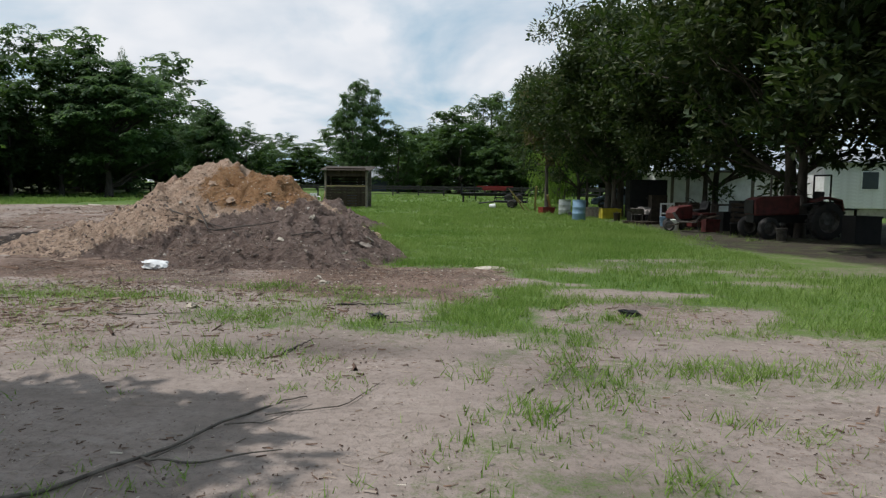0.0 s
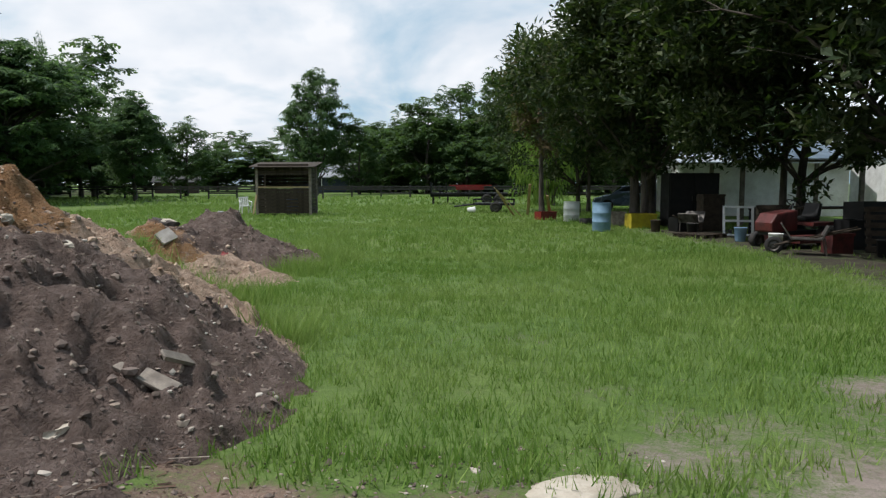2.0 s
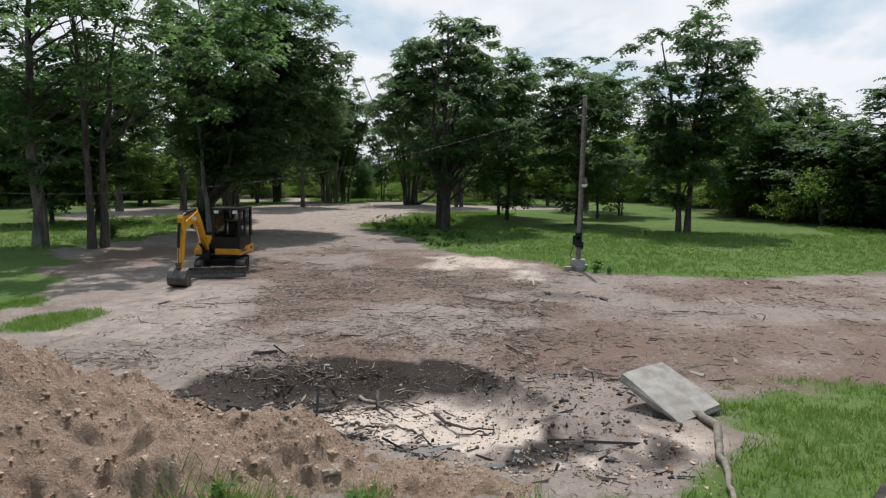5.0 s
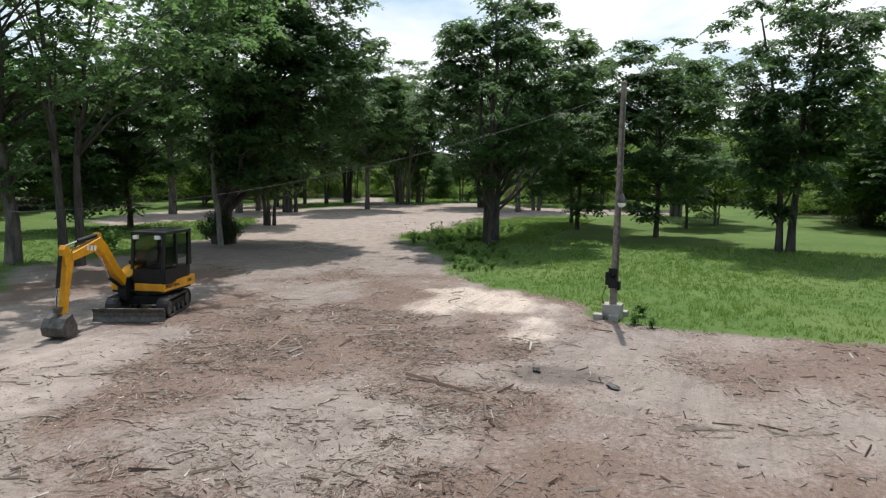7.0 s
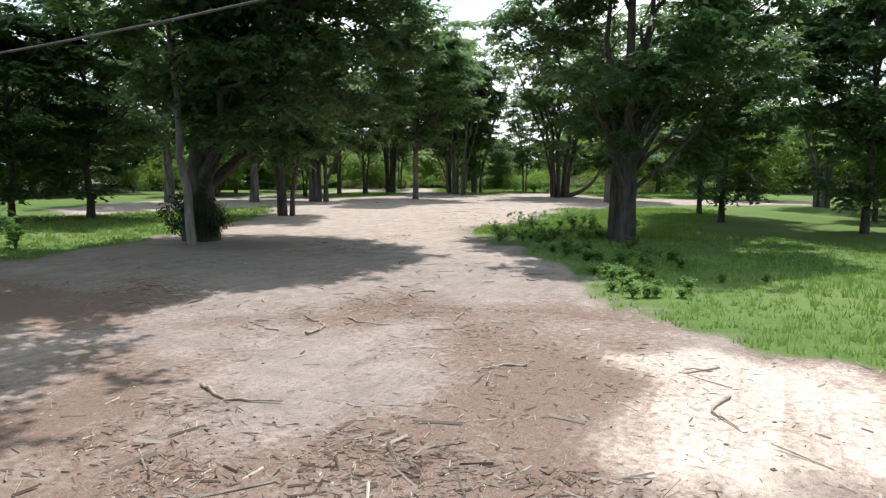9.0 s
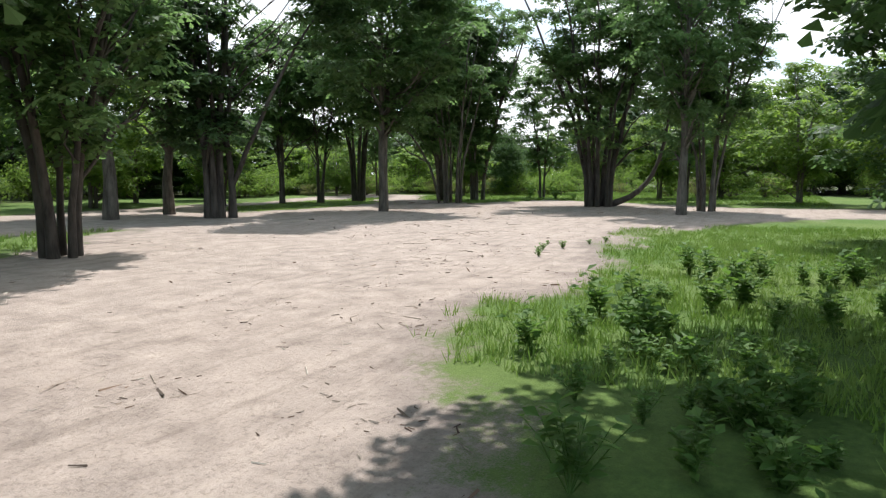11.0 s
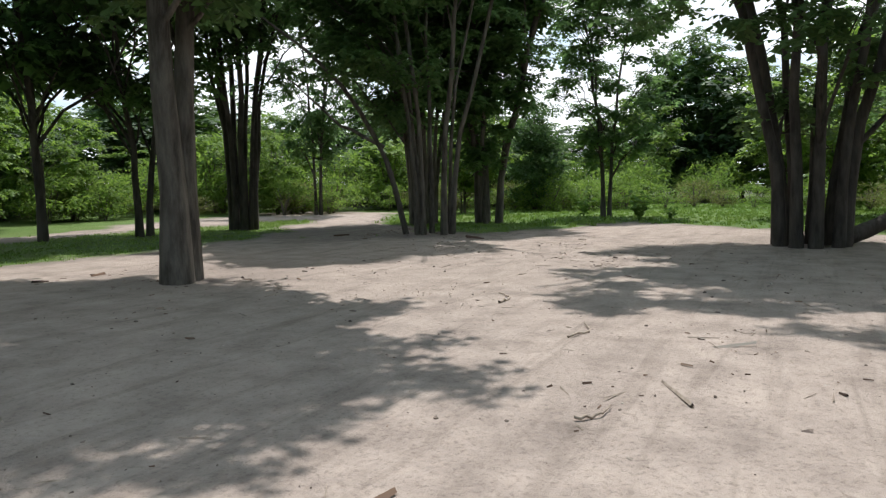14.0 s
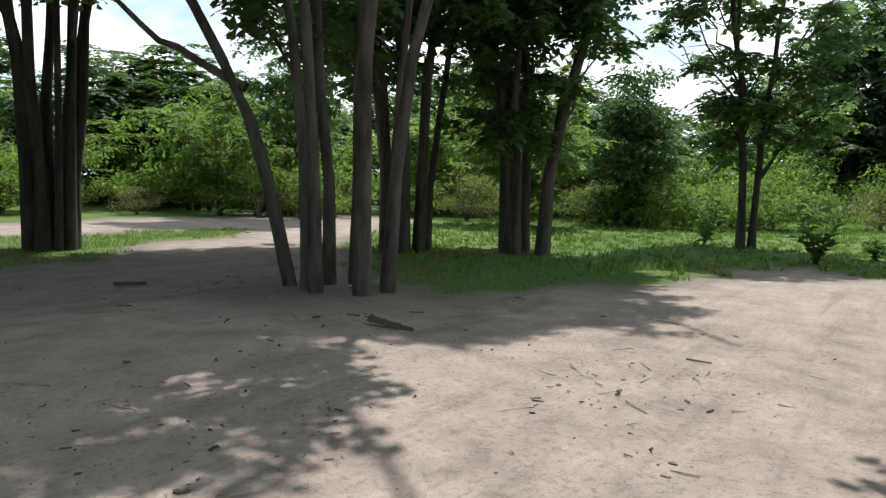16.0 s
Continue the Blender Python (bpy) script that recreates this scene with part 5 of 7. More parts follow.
    put("hand_rail", rodded((x1 + 0.02, y1 - 0.1, 1.15), (x1 - 0.02, y1 - 0.1, 1.7), 0.014), BLACK_PAINT, B, cab)
    # boom, stick and bucket, in a plane of their own
    foot = B @ Vector((0.66, -0.34, 0))
    A = Matrix.Translation((foot.x, foot.y, 0)) @ pose(0, 0, 0, 0, 0, 14) @ Matrix.Diagonal((1.08, 1, 0.94, 1))
    put("swing_post", extrude_profile([(-0.22, 0.5), (0.16, 0.5), (0.2, 0.9), (0.12, 1.2), (-0.1, 1.2), (-0.25, 0.95)], -0.13, 0.13), BLACK_PAINT, A, bevel=0.02)
    boom = put("boom", extrude_profile([(0.0, 0.98), (0.16, 0.95), (0.62, 1.42), (1.04, 2.02), (1.26, 2.2), (2.22, 2.02), (2.30, 2.1), (2.26, 2.24), (1.34, 2.5), (1.16, 2.56), (0.92, 2.34), (0.40, 1.56), (-0.04, 1.12)], -0.11, 0.11), YELLOW, A, label="bent yellow boom", bevel=0.018)
    glyph_bars(boom, A @ Matrix.Translation((1.55, 0.112, 2.29)) @ pose(0, 0, 0, 90, 10, 180), 0.42, 0.15, 3, WHITE_PAINT, "maker_mark")
    put("boom_cylinder", rodded((0.12, 0.0, 0.86), (0.72, 0.0, 1.3), 0.055), BLACK_PAINT, A, boom)
    put("piston_rod", rodded((0.72, 0.0, 1.3), (1.05, 0.0, 1.98), 0.028), CHROME, A, boom)
    put("stick_cylinder", rodded((1.16, 0.0, 2.62), (1.95, 0.0, 2.52), 0.058), BLACK_PAINT, A, boom)
    put("piston_rod", rodded((1.95, 0.0, 2.52), (2.42, 0.0, 2.44), 0.028), CHROME, A, boom)
    put("lug", extrude_profile([(1.06, 2.4), (1.28, 2.4), (1.2, 2.68), (1.12, 2.68)], -0.09, 0.09), YELLOW, A, boom)
    for y in (-0.06, 0.06):
        bm = bmesh.new()
        for a, b in (((1.1, y, 2.6), (1.7, y, 2.42)), ((1.7, y, 2.42), (2.2, y, 2.34)), ((2.2, y, 2.34), (2.5, y, 1.9))):
            rod(bm, a, b, 0.014, sides=6)
        put("hose", bm, RUBBER, A, boom)
    stick = put("stick", extrude_profile([(2.2, 2.0), (2.34, 2.42), (2.46, 2.48), (2.54, 2.36), (2.50, 1.9), (2.62, 0.92), (2.70, 0.66), (2.62, 0.58), (2.50, 0.66), (2.38, 1.3)], -0.085, 0.085), YELLOW, A, label="yellow dipper stick", bevel=0.015)
    put("bucket_cylinder", rodded((2.58, 0.0, 2.2), (2.72, 0.0, 1.35), 0.05), BLACK_PAINT, A, stick)
    put("piston_rod", rodded((2.72, 0.0, 1.35), (2.80, 0.0, 0.86), 0.026), CHROME, A, stick)
    put("linkage", boxed(2.60, 2.84, -0.06, 0.06, 0.70, 0.84), STEEL, A, stick)
    shell = [(2.62, 0.66), (2.86, 0.56), (3.0, 0.34), (2.96, 0.12), (2.76, 0.02), (2.48, 0.04), (2.34, 0.12), (2.36, 0.15), (2.52, 0.09), (2.74, 0.08), (2.9, 0.16), (2.94, 0.34), (2.82, 0.5), (2.6, 0.58)]
    bucket = put("bucket", extrude_profile(shell, -0.3, 0.3), STEEL, A, label="dark worn steel bucket resting on the soil")
    for y in (-0.3, 0.28):
        put("bucket_side", extrude_profile([(2.62, 0.62), (2.84, 0.54), (2.97, 0.34), (2.93, 0.12), (2.76, 0.04), (2.46, 0.07), (2.46, 0.3)], y, y + 0.02), STEEL, A, bucket)
    for k in range(4):
        put("tooth", extrude_profile([(2.2, 0.13), (2.4, 0.09), (2.4, 0.16)], -0.27 + k * 0.16, -0.21 + k * 0.16), STEEL, A, bucket)
    glyph_bars(ex, B @ Matrix.Translation((-0.1, 0.842, 0.84)) @ pose(0, 0, 0, 90, 0, 180), 0.26, 0.06, 3, BLACK_PAINT, "maker_mark")
    glyph_bars(ex, B @ Matrix.Translation((-0.8, 0.842, 0.88)) @ pose(0, 0, 0, 90, 0, 180), 0.26, 0.09, 3, BLACK_PAINT, "model_mark")


build_excavator()


# ---- utility pole and wire ----
def build_pole(x, y, top, label, dressed=True):
    p = thing("utility_pole", x, y, float(ground_z(x, y)), 0, label, "utility pole")
    V, F = [], []
    tube_np(np.array([(0.02 * math.sin(k), 0.012 * k, -0.3 + (top + 0.3) * k / 8) for k in range(9)]), np.linspace(0.115, 0.08, 9), 12, V, F)
    mpart("pole", mesh_np("pole", np.concatenate(V), np.concatenate(F), WOOD_GREY, True), p)
    part("pole_cap", rodded((0.02, 0.09, top - 0.01), (0.02, 0.09, top + 0.03), 0.1, 0.06, 12), WOOD_GREY, p)
    if dressed:
        part("footing", boxed(-0.27, 0.27, -0.27, 0.27, -0.1, 0.42), CONCRETE, p, "pale square concrete footing", bevel=0.03)
        for a, b in ((0.40, 0.1), (0.34, -0.36), (-0.40, 0.25)):
            part("concrete_lump", boxed(a - 0.17, a + 0.17, b - 0.13, b + 0.13, -0.05, 0.16), CONCRETE, p, bevel=0.03)
        meter = part("meter_box", boxed(0.05, 0.22, -0.12, 0.12, 0.92, 1.5), BLACK_PAINT, p, "black electric meter box", bevel=0.015)
        part("meter_glass", lathe([(0.075, 0.0), (0.075, 0.07), (0.05, 0.1)], 16), GLASS, meter).matrix_basis = pose(0.24, 0, 1.3, 0, 90, 0)
        part("breaker_box", boxed(0.02, 0.18, -0.22, -0.12, 1.0, 1.38), BLACK_PAINT, p, bevel=0.012)
        part("outlet_box", boxed(-0.08, 0.16, 0.12, 0.2, 0.86, 1.12), BLACK_PAINT, p, bevel=0.012)
        part("conduit", rodded((0.1, 0.12, 1.1), (0.1, 0.14, 6.4), 0.028), STEEL, p)
        bm = bmesh.new()
        for a, b in (((0.1, -0.2, 0.95), (0.2, -0.3, 0.6)), ((0.2, -0.3, 0.6), (0.12, -0.22, 0.38))):
            rod(bm, a, b, 0.014, sides=6)
        part("cable", bm, RUBBER, p)
        lamp = part("lamp_head", lathe([(0.04, 0.26), (0.06, 0.22), (0.11, 0.11), (0.125, 0.02), (0.12, 0.0)], 18), STEEL, p, "grey barn lamp with a clear lens")
        lamp.matrix_basis = pose(0.24, 0.18, 3.42)
        part("lens", lathe([(0.115, 0.0), (0.11, -0.06), (0.075, -0.11), (0.02, -0.13)], 18), WHITE_PLASTIC, lamp)
        part("lamp_arm", rodded((0.06, 0.1, 3.66), (0.24, 0.18, 3.66), 0.02), STEEL, p)
    return p


build_pole(-28.72, 24.15, 6.85, "weathered wooden utility pole with a lamp and black meter box")
build_pole(-15.1, -13.5, 6.85, "plain weathered wooden utility pole", False)


def build_wire():
    V, F = [], []
    s = np.linspace(0, 40, 41)
    z = 6.6 - 0.37 * s + 0.00925 * s * s
    tube_np(np.stack([-28.72 + 0.342 * s, 24.15 - 0.94 * s, z], -1), np.full(41, 0.010), 6, V, F)
    tagged(new("power_line", mesh_np("power_line", np.concatenate(V), np.concatenate(F), STEEL, True)), "thin grey twisted overhead power line between two poles", "power line")


build_wire()


def build_snag():
    rng = np.random.default_rng(3)
    t = thing("dead_tree", -39.3, 1.3, float(ground_z(-39.3, 1.3)), 0, "pale bare dead trunk leaning beside a dark oak", "dead tree")
    V, F = [], []
    tube_np(bend(rng, np.array([0, 0, -0.2]), np.array([0.3, -0.55, 8.2]), 9, 0, 0.006), np.linspace(0.17, 0.06, 9), 9, V, F)
    mpart("trunk", mesh_np("trunk", np.concatenate(V), np.concatenate(F), BARK_PALE, True), t)
    for a, b in (((0.2, -0.3, 4.3), (0.6, -1.5, 6.0)), ((0.25, -0.35, 5.6), (-0.4, 0.6, 6.9))):
        V, F = [], []
        tube_np(bend(rng, np.array(a), np.array(b), 6, 0, 0.03), np.linspace(0.07, 0.02, 6), 6, V, F)
        mpart("branch", mesh_np("branch", np.concatenate(V), np.concatenate(F), BARK_PALE, True), t)


build_snag()


# ---- the field: shed, chair, fence, trailers ----
def build_shed():
    s = thing("slatted_shed", -10.75, 46.9, 0, 1.5, "small open-fronted shed of brown timber slats on turf", "shed")
    W, D, H = 2.75, 1.5, 2.45
    for x in (0, W - 0.12):
        for y in (0, D - 0.12):
            part("post", boxed(x, x + 0.12, y, y + 0.12, -0.2, H - (0.15 if y == 0 else -0.02)), WOOD_GREY, s)
    slat = boxed(0.12, W - 0.12, 0.02, 0.045, 0, 0.15)
    me = bpy.data.meshes.new("slat"); slat.to_mesh(me); slat.free(); me.materials.append(WOOD_BROWN)
    for k in range(7):
        for y in (0.0, D - 0.08):
            mpart("slat", me, s).matrix_basis = pose(0, y, 0.1 + k * 0.175)
    for k in range(5):
        mpart("slat", me, s).matrix_basis = pose(0, 0.0, 1.98 + k * 0.095)
        mpart("slat", me, s).matrix_basis = pose(0, D - 0.08, 1.32 + k * 0.175)
    side = boxed(0.02, 0.045, 0.12, D - 0.12, 0, 0.15)
    me2 = bpy.data.meshes.new("slat"); side.to_mesh(me2); side.free(); me2.materials.append(WOOD_BROWN)
    for k in range(12):
        for x in (0, W - 0.07):
            mpart("slat", me2, s).matrix_basis = pose(x, 0, 0.1 + k * 0.178)
    part("rail", boxed(0.12, W - 0.12, 0.0, 0.06, 1.34, 1.42), WOOD_RAW, s)
    roof = part("roof", extrude_profile([(0, -0.14), (D + 0.5, 0.14), (D + 0.5, 0.18), (0, -0.10)], 0, W + 0.5), WOOD_BROWN, s, "flat sloping roof of dark boards")
    roof.matrix_basis = Matrix.Translation((W + 0.25, -0.25, H + 0.03)) @ pose(0, 0, 0, 0, 0, 90)
    for k in range(4):
        part("rafter", boxed(0.1 + k * 0.83, 0.16 + k * 0.83, -0.25, D + 0.2, H - 0.2, H - 0.13), WOOD_BROWN, s)
    b = thing("plastic_drum", -9.2, 47.9, 0, 0, "dull blue plastic drum inside the slatted shed", "drum")
    part("body", lathe([(0.27, 0.0), (0.29, 0.05), (0.29, 0.3), (0.30, 0.32), (0.29, 0.34), (0.29, 0.6), (0.30, 0.62), (0.29, 0.64), (0.29, 0.85), (0.26, 0.9)], 24), worn("dark_blue_plastic", (0.05, 0.08, 0.17), (0.04, 0.06, 0.12), 0.5), b, smooth=True)
    part("plank", boxed(-0.04, 0.04, -0.012, 0.012, 0, 1.35, m=pose(-10.85, 46.75, 0.0, -9, 8, 0)), WOOD_RAW, None)


build_shed()
tagged(bpy.data.objects["plank"], "raw timber plank leaning against the slatted shed", "plank")


def build_chair(x, y, rz):
    c = thing("plastic_chair", x, y, float(ground_z(x, y)), rz, "white plastic garden chair standing on turf beside a shed", "chair")
    part("seat", boxed(-0.24, 0.24, -0.22, 0.22, 0.40, 0.435), WHITE_PLASTIC, c, bevel=0.012)
    for sx in (-1, 1):
        part("leg", rodded((sx * 0.25, -0.25, 0), (sx * 0.22, -0.2, 0.41), 0.028, 0.034, 8), WHITE_PLASTIC, c)
        part("leg", rodded((sx * 0.25, 0.28, 0), (sx * 0.22, 0.2, 0.41), 0.028, 0.034, 8), WHITE_PLASTIC, c)
        arm = rodded((sx * 0.27, -0.24, 0.40), (sx * 0.28, -0.22, 0.62), 0.024, sides=8)
        rod(arm, (sx * 0.28, -0.24, 0.62), (sx * 0.25, 0.26, 0.68), 0.03, sides=8)
        part("armrest", arm, WHITE_PLASTIC, c)
    for k in range(5):
        x0 = -0.2 + k * 0.1
        part("back_slat", boxed(x0 - 0.036, x0 + 0.036, -0.012, 0.012, 0, 0.42, m=pose(0, 0.22, 0.43, -14, 0, 0)), WHITE_PLASTIC, c)
    part("back_rail", boxed(-0.26, 0.26, -0.016, 0.016, 0.4, 0.47, m=pose(0, 0.22, 0.43, -14, 0, 0)), WHITE_PLASTIC, c, bevel=0.012)


build_chair(-11.75, 48.3, 35)


def build_fence():
    f = thing("board_fence", 0, 0, 0, 0, "long black board fence across the field", "fence")
    post, rail = boxed(-0.07, 0.07, -0.07, 0.07, -0.2, 1.38), boxed(-1.45, 1.45, -0.02, 0.02, -0.075, 0.075)
    meshes = []
    for bm, n in ((post, "post"), (rail, "rail")):
        me = bpy.data.meshes.new(n); bm.to_mesh(me); bm.free(); me.materials.append(BLACK_FENCE); meshes.append(me)
    for k in range(31):
        x = -62 + k * 2.9
        y = 83 + 0.02 * (x + 20) + 0.0008 * (x + 10) ** 2
        mpart("post", meshes[0], f).matrix_basis = pose(x, y, 0)
        for z in (1.22, 0.98) if k % 3 else (1.22, 0.98, 0.6):
            mpart("rail", meshes[1], f).matrix_basis = pose(x + 1.45, y - 0.09, z, 0, 0, math.degrees(0.02 + 0.0016 * (x + 10)))


build_fence()


def build_wheel(parent, x, y, z, r, w, rim=STEEL, lugs=0, name="wheel"):
    """A wheel on an axle along y: tyre and rim."""
    wh = part(name, lathe([(r * 0.62, -w / 2), (r * 0.93, -w / 2), (r, -w * 0.3), (r, w * 0.3), (r * 0.93, w / 2), (r * 0.62, w / 2)], 28, False), RUBBER, parent, smooth=True)
    wh.matrix_basis = pose(x, y, z, 90, 0, 0)
    part("rim", lathe([(0.02, w * 0.18), (r * 0.2, w * 0.22), (r * 0.5, w * 0.08), (r * 0.64, w * 0.42), (r * 0.64, -w * 0.42), (r * 0.5, -w * 0.08), (r * 0.2, -w * 0.22), (0.02, -w * 0.18)], 22), rim, wh)
    if lugs:
        bm = bmesh.new()
        for k in range(lugs):
            a = 2 * math.pi * k / lugs
            for s in (-1, 1):
                box(bm, r - 0.01, r + 0.035, -0.03, 0.03, 0.01, w * 0.48, m=pose(0, 0, 0, 0, 0, math.degrees(a) + s * 6) @ Matrix.Diagonal((1, 1, s, 1)) @ pose(0, 0, 0, s * 25, 0, 0))
        tagged(part("tread", bm, RUBBER, wh), kind="stuff")
    return wh


def build_flatbed():
    t = thing("flatbed_trailer", -0.2, 66.5, 0, 2, "black steel flatbed trailer standing on turf", "trailer")
    part("deck", boxed(-3.4, 3.4, -1.1, 1.1, 0.72, 0.84), BLACK_PAINT, t, bevel=0.015)
    for y in (-0.8, 0.8):
        part("frame_rail", boxed(-3.4, 3.4, y - 0.05, y + 0.05, 0.56, 0.72), BLACK_PAINT, t)
    for x in (-3.2, -2.1):
        for y in (-0.9, 0.9):
            part("leg", boxed(x - 0.05, x + 0.05, y - 0.05, y + 0.05, 0, 0.72), BLACK_PAINT, t)
    for x in (0.8, 1.7):
        for y in (-1.2, 1.2):
            build_wheel(t, x, y, 0.38, 0.38, 0.22)
    for x in (-3.35, -2.2):
        part("stake", boxed(x - 0.04, x + 0.04, -1.1, -1.02, 0.84, 1.65), BLACK_PAINT, t)
    part("headboard", boxed(-3.4, -3.3, -1.1, 1.1, 0.84, 1.6), BLACK_PAINT, t)
    g = thing("farm_implement", -0.6, 66.5, 0.84, 0, "dull red farm implement lying on a flatbed trailer", "implement")
    part("frame", boxed(-1.1, 1.0, -0.5, 0.5, 0.22, 0.5), RED, g, bevel=0.05)
    part("beam", boxed(-1.6, 1.6, -0.08, 0.08, 0.5, 0.6), RED, g)
    for x in (-0.9, 0.0, 0.8):
        part("foot", boxed(x - 0.08, x + 0.08, -0.45, 0.45, 0.0, 0.22), STEEL, g)
    u = thing("utility_trailer", 1.0, 51.2, 0, -4, "low black utility trailer on turf", "trailer")
    part("bed", boxed(-1.1, 1.1, -0.7, 0.7, 0.38, 0.5), BLACK_PAINT, u, bevel=0.01)
    for y in (-0.7, 0.66):
        part("side_rail", boxed(-1.1, 1.1, y, y + 0.04, 0.66, 0.72), BLACK_PAINT, u)
        for x in (-1.08, 0.0, 1.04):
            part("upright", boxed(x, x + 0.04, y, y + 0.04, 0.5, 0.66), BLACK_PAINT, u)
    for y in (-0.85, 0.85):
        build_wheel(u, 0.1, y, 0.29, 0.29, 0.18)
    part("drawbar", rodded((-1.1, 0, 0.42), (-2.2, 0, 0.3), 0.045), BLACK_PAINT, u)
    b = thing("white_bucket", -0.4, 50.4, float(ground_z(-0.4, 50.4)), 0, "white plastic bucket lying in the grass", "bucket")
    part("body", lathe([(0.13, 0.0), (0.155, 0.34), (0.165, 0.34), (0.165, 0.37), (0.15, 0.37), (0.125, 0.03)], 20), WHITE_PLASTIC, b, smooth=True).matrix_basis = pose(0, 0, 0.15, 0, 84, 20)


build_flatbed()


# ---- the yard under the magnolias ----
def build_car():
    c = thing("parked_car", 8.7, 53.0, 0, 172, "silver-blue hatchback parked on turf behind the trees", "car")
    prof = [(-2.0, 0.32), (2.05, 0.30), (2.12, 0.55), (2.02, 0.72), (1.2, 0.92), (0.55, 1.36), (-0.2, 1.48), (-1.3, 1.42), (-1.95, 1.02), (-2.08, 0.7)]
    bm = extrude_profile(prof, -0.84, 0.84)
    for v in bm.verts:
        if v.co.z > 1.0:
            v.co.y *= 0.80
    part("body", bm, CAR_PAINT, c, bevel=0.05)
    glass = worn("dark_glass", (0.02, 0.025, 0.03), (0.03, 0.035, 0.04), 0.1, 2, bump=0.0)
    for s in (-1, 1):
        sw = extrude_profile([(1.0, 0.98), (0.5, 1.32), (-0.2, 1.42), (-1.2, 1.36), (-1.55, 1.04)], -0.006, 0.006)
        part("side_window", sw, glass, c).matrix_basis = pose(0, s * 0.77, 0, s * 22 if False else 0, 0, 0)
        for x in (-1.3, 1.35):
            build_wheel(c, x, s * 0.78, 0.32, 0.32, 0.2)
        part("headlight", boxed(1.86, 2.06, s * 0.62 - 0.16, s * 0.62 + 0.16, 0.62, 0.74), WHITE_PLASTIC, c, bevel=0.03)
        part("mirror", boxed(0.75, 0.92, s * 0.9 - 0.09, s * 0.9 + 0.09, 0.98, 1.1), CAR_PAINT, c, bevel=0.03)
    part("windscreen", boxed(-0.01, 0.01, -0.62, 0.62, 0, 0.72, m=pose(1.19, 0, 0.94, 0, -55, 0)), glass, c)
    part("bumper", boxed(2.0, 2.16, -0.8, 0.8, 0.34, 0.52), CAR_PAINT, c, bevel=0.04)
    part("grille", boxed(2.08, 2.14, -0.4, 0.4, 0.54, 0.66), BLACK_PAINT, c)


build_car()


def build_drum(x, y, mat, label, h=0.92, r=0.3):
    d = thing("drum", x, y, float(ground_z(x, y)), 0, label, "drum")
    part("body", lathe([(r * 0.93, 0), (r, 0.04), (r, h * 0.33), (r * 1.04, h * 0.35), (r, h * 0.37), (r, h * 0.64), (r * 1.04, h * 0.66), (r, h * 0.68), (r, h * 0.96), (r * 0.95, h)], 26), mat, d, smooth=True)
    part("rim", lathe([(r * 0.9, h), (r * 1.03, h - 0.02), (r * 1.03, h + 0.02), (r * 0.9, h + 0.02)], 26, False), mat, d)


build_drum(4.3, 35.8, BLUE_PLASTIC, "pale blue plastic drum at the edge of the grass")
build_drum(4.0, 41.5, WHITE_PLASTIC, "grey-white plastic drum under a magnolia", 0.8, 0.32)


def build_crate(x, y, w, d, h, mat, name, label, rz=0, category="crate"):
    c = thing(name, x, y, float(ground_z(x, y)), rz, label, category)
    t = 0.03
    part("base", boxed(-w / 2, w / 2, -d / 2, d / 2, 0.0, t), mat, c)
    for s in (-1, 1):
        part("side", boxed(s * (w / 2 - t / 2) - t / 2, s * (w / 2 - t / 2) + t / 2, -d / 2, d / 2, t, h), mat, c, bevel=0.008)
        part("side", boxed(-w / 2 + t, w / 2 - t, s * (d / 2 - t / 2) - t / 2, s * (d / 2 - t / 2) + t / 2, t, h), mat, c, bevel=0.008)
    part("rim", boxed(-w / 2 - 0.02, w / 2 + 0.02, -d / 2 - 0.02, -d / 2 + 0.01, h - 0.06, h), mat, c)


# the tub's yellow is darkened to stand for the tree's shade
build_crate(5.9, 37.4, 0.9, 0.7, 0.5, worn("shaded_yellow_plastic", (0.42, 0.34, 0.02), (0.28, 0.22, 0.02), 0.5), "yellow_tub", "yellow plastic tub under a magnolia", 8, "tub")
build_crate(6.9, 35.8, 0.7, 0.5, 0.45, BLACK_PAINT, "black_crate", "black plastic crate among yard clutter", 20)
build_crate(5.2, 38.8, 0.9, 0.6, 0.5, WOOD_GREY, "wooden_crate", "weathered wooden crate under a magnolia", -10)
build_crate(3.1, 43.2, 0.8, 0.5, 0.36, RED, "red_crate", "faded red crate among yard clutter", 30)


def build_cabinet(x, y, rz):
    c = thing("old_cabinet", x, y, float(ground_z(x, y)), rz, "tall dark weathered cabinet standing under the trees", "cabinet")
    part("carcass", boxed(-0.9, 0.9, -0.35, 0.35, 0.08, 1.9), BLACK_PAINT, c, bevel=0.015)
    part("plinth", boxed(-0.86, 0.86, -0.31, 0.31, 0.0, 0.08), BLACK_PAINT, c)
    for s in (-1, 1):
        door = part("door", boxed(s * 0.44 - 0.42, s * 0.44 + 0.42, -0.375, -0.352, 0.12, 1.86), BLACK_PAINT, c)
        part("handle", boxed(s * 0.08 - 0.012, s * 0.08 + 0.012, -0.41, -0.376, 0.95, 1.1), STEEL, door)


build_cabinet(7.6, 37.6, 10)


def build_bench(x, y, rz):
    b = thing("work_bench", x, y, float(ground_z(x, y)), rz, "dark timber work bench loaded with scrap under the trees", "bench")
    part("top", boxed(-1.2, 1.2, -0.4, 0.4, 0.82, 0.88), WOOD_BROWN, b)
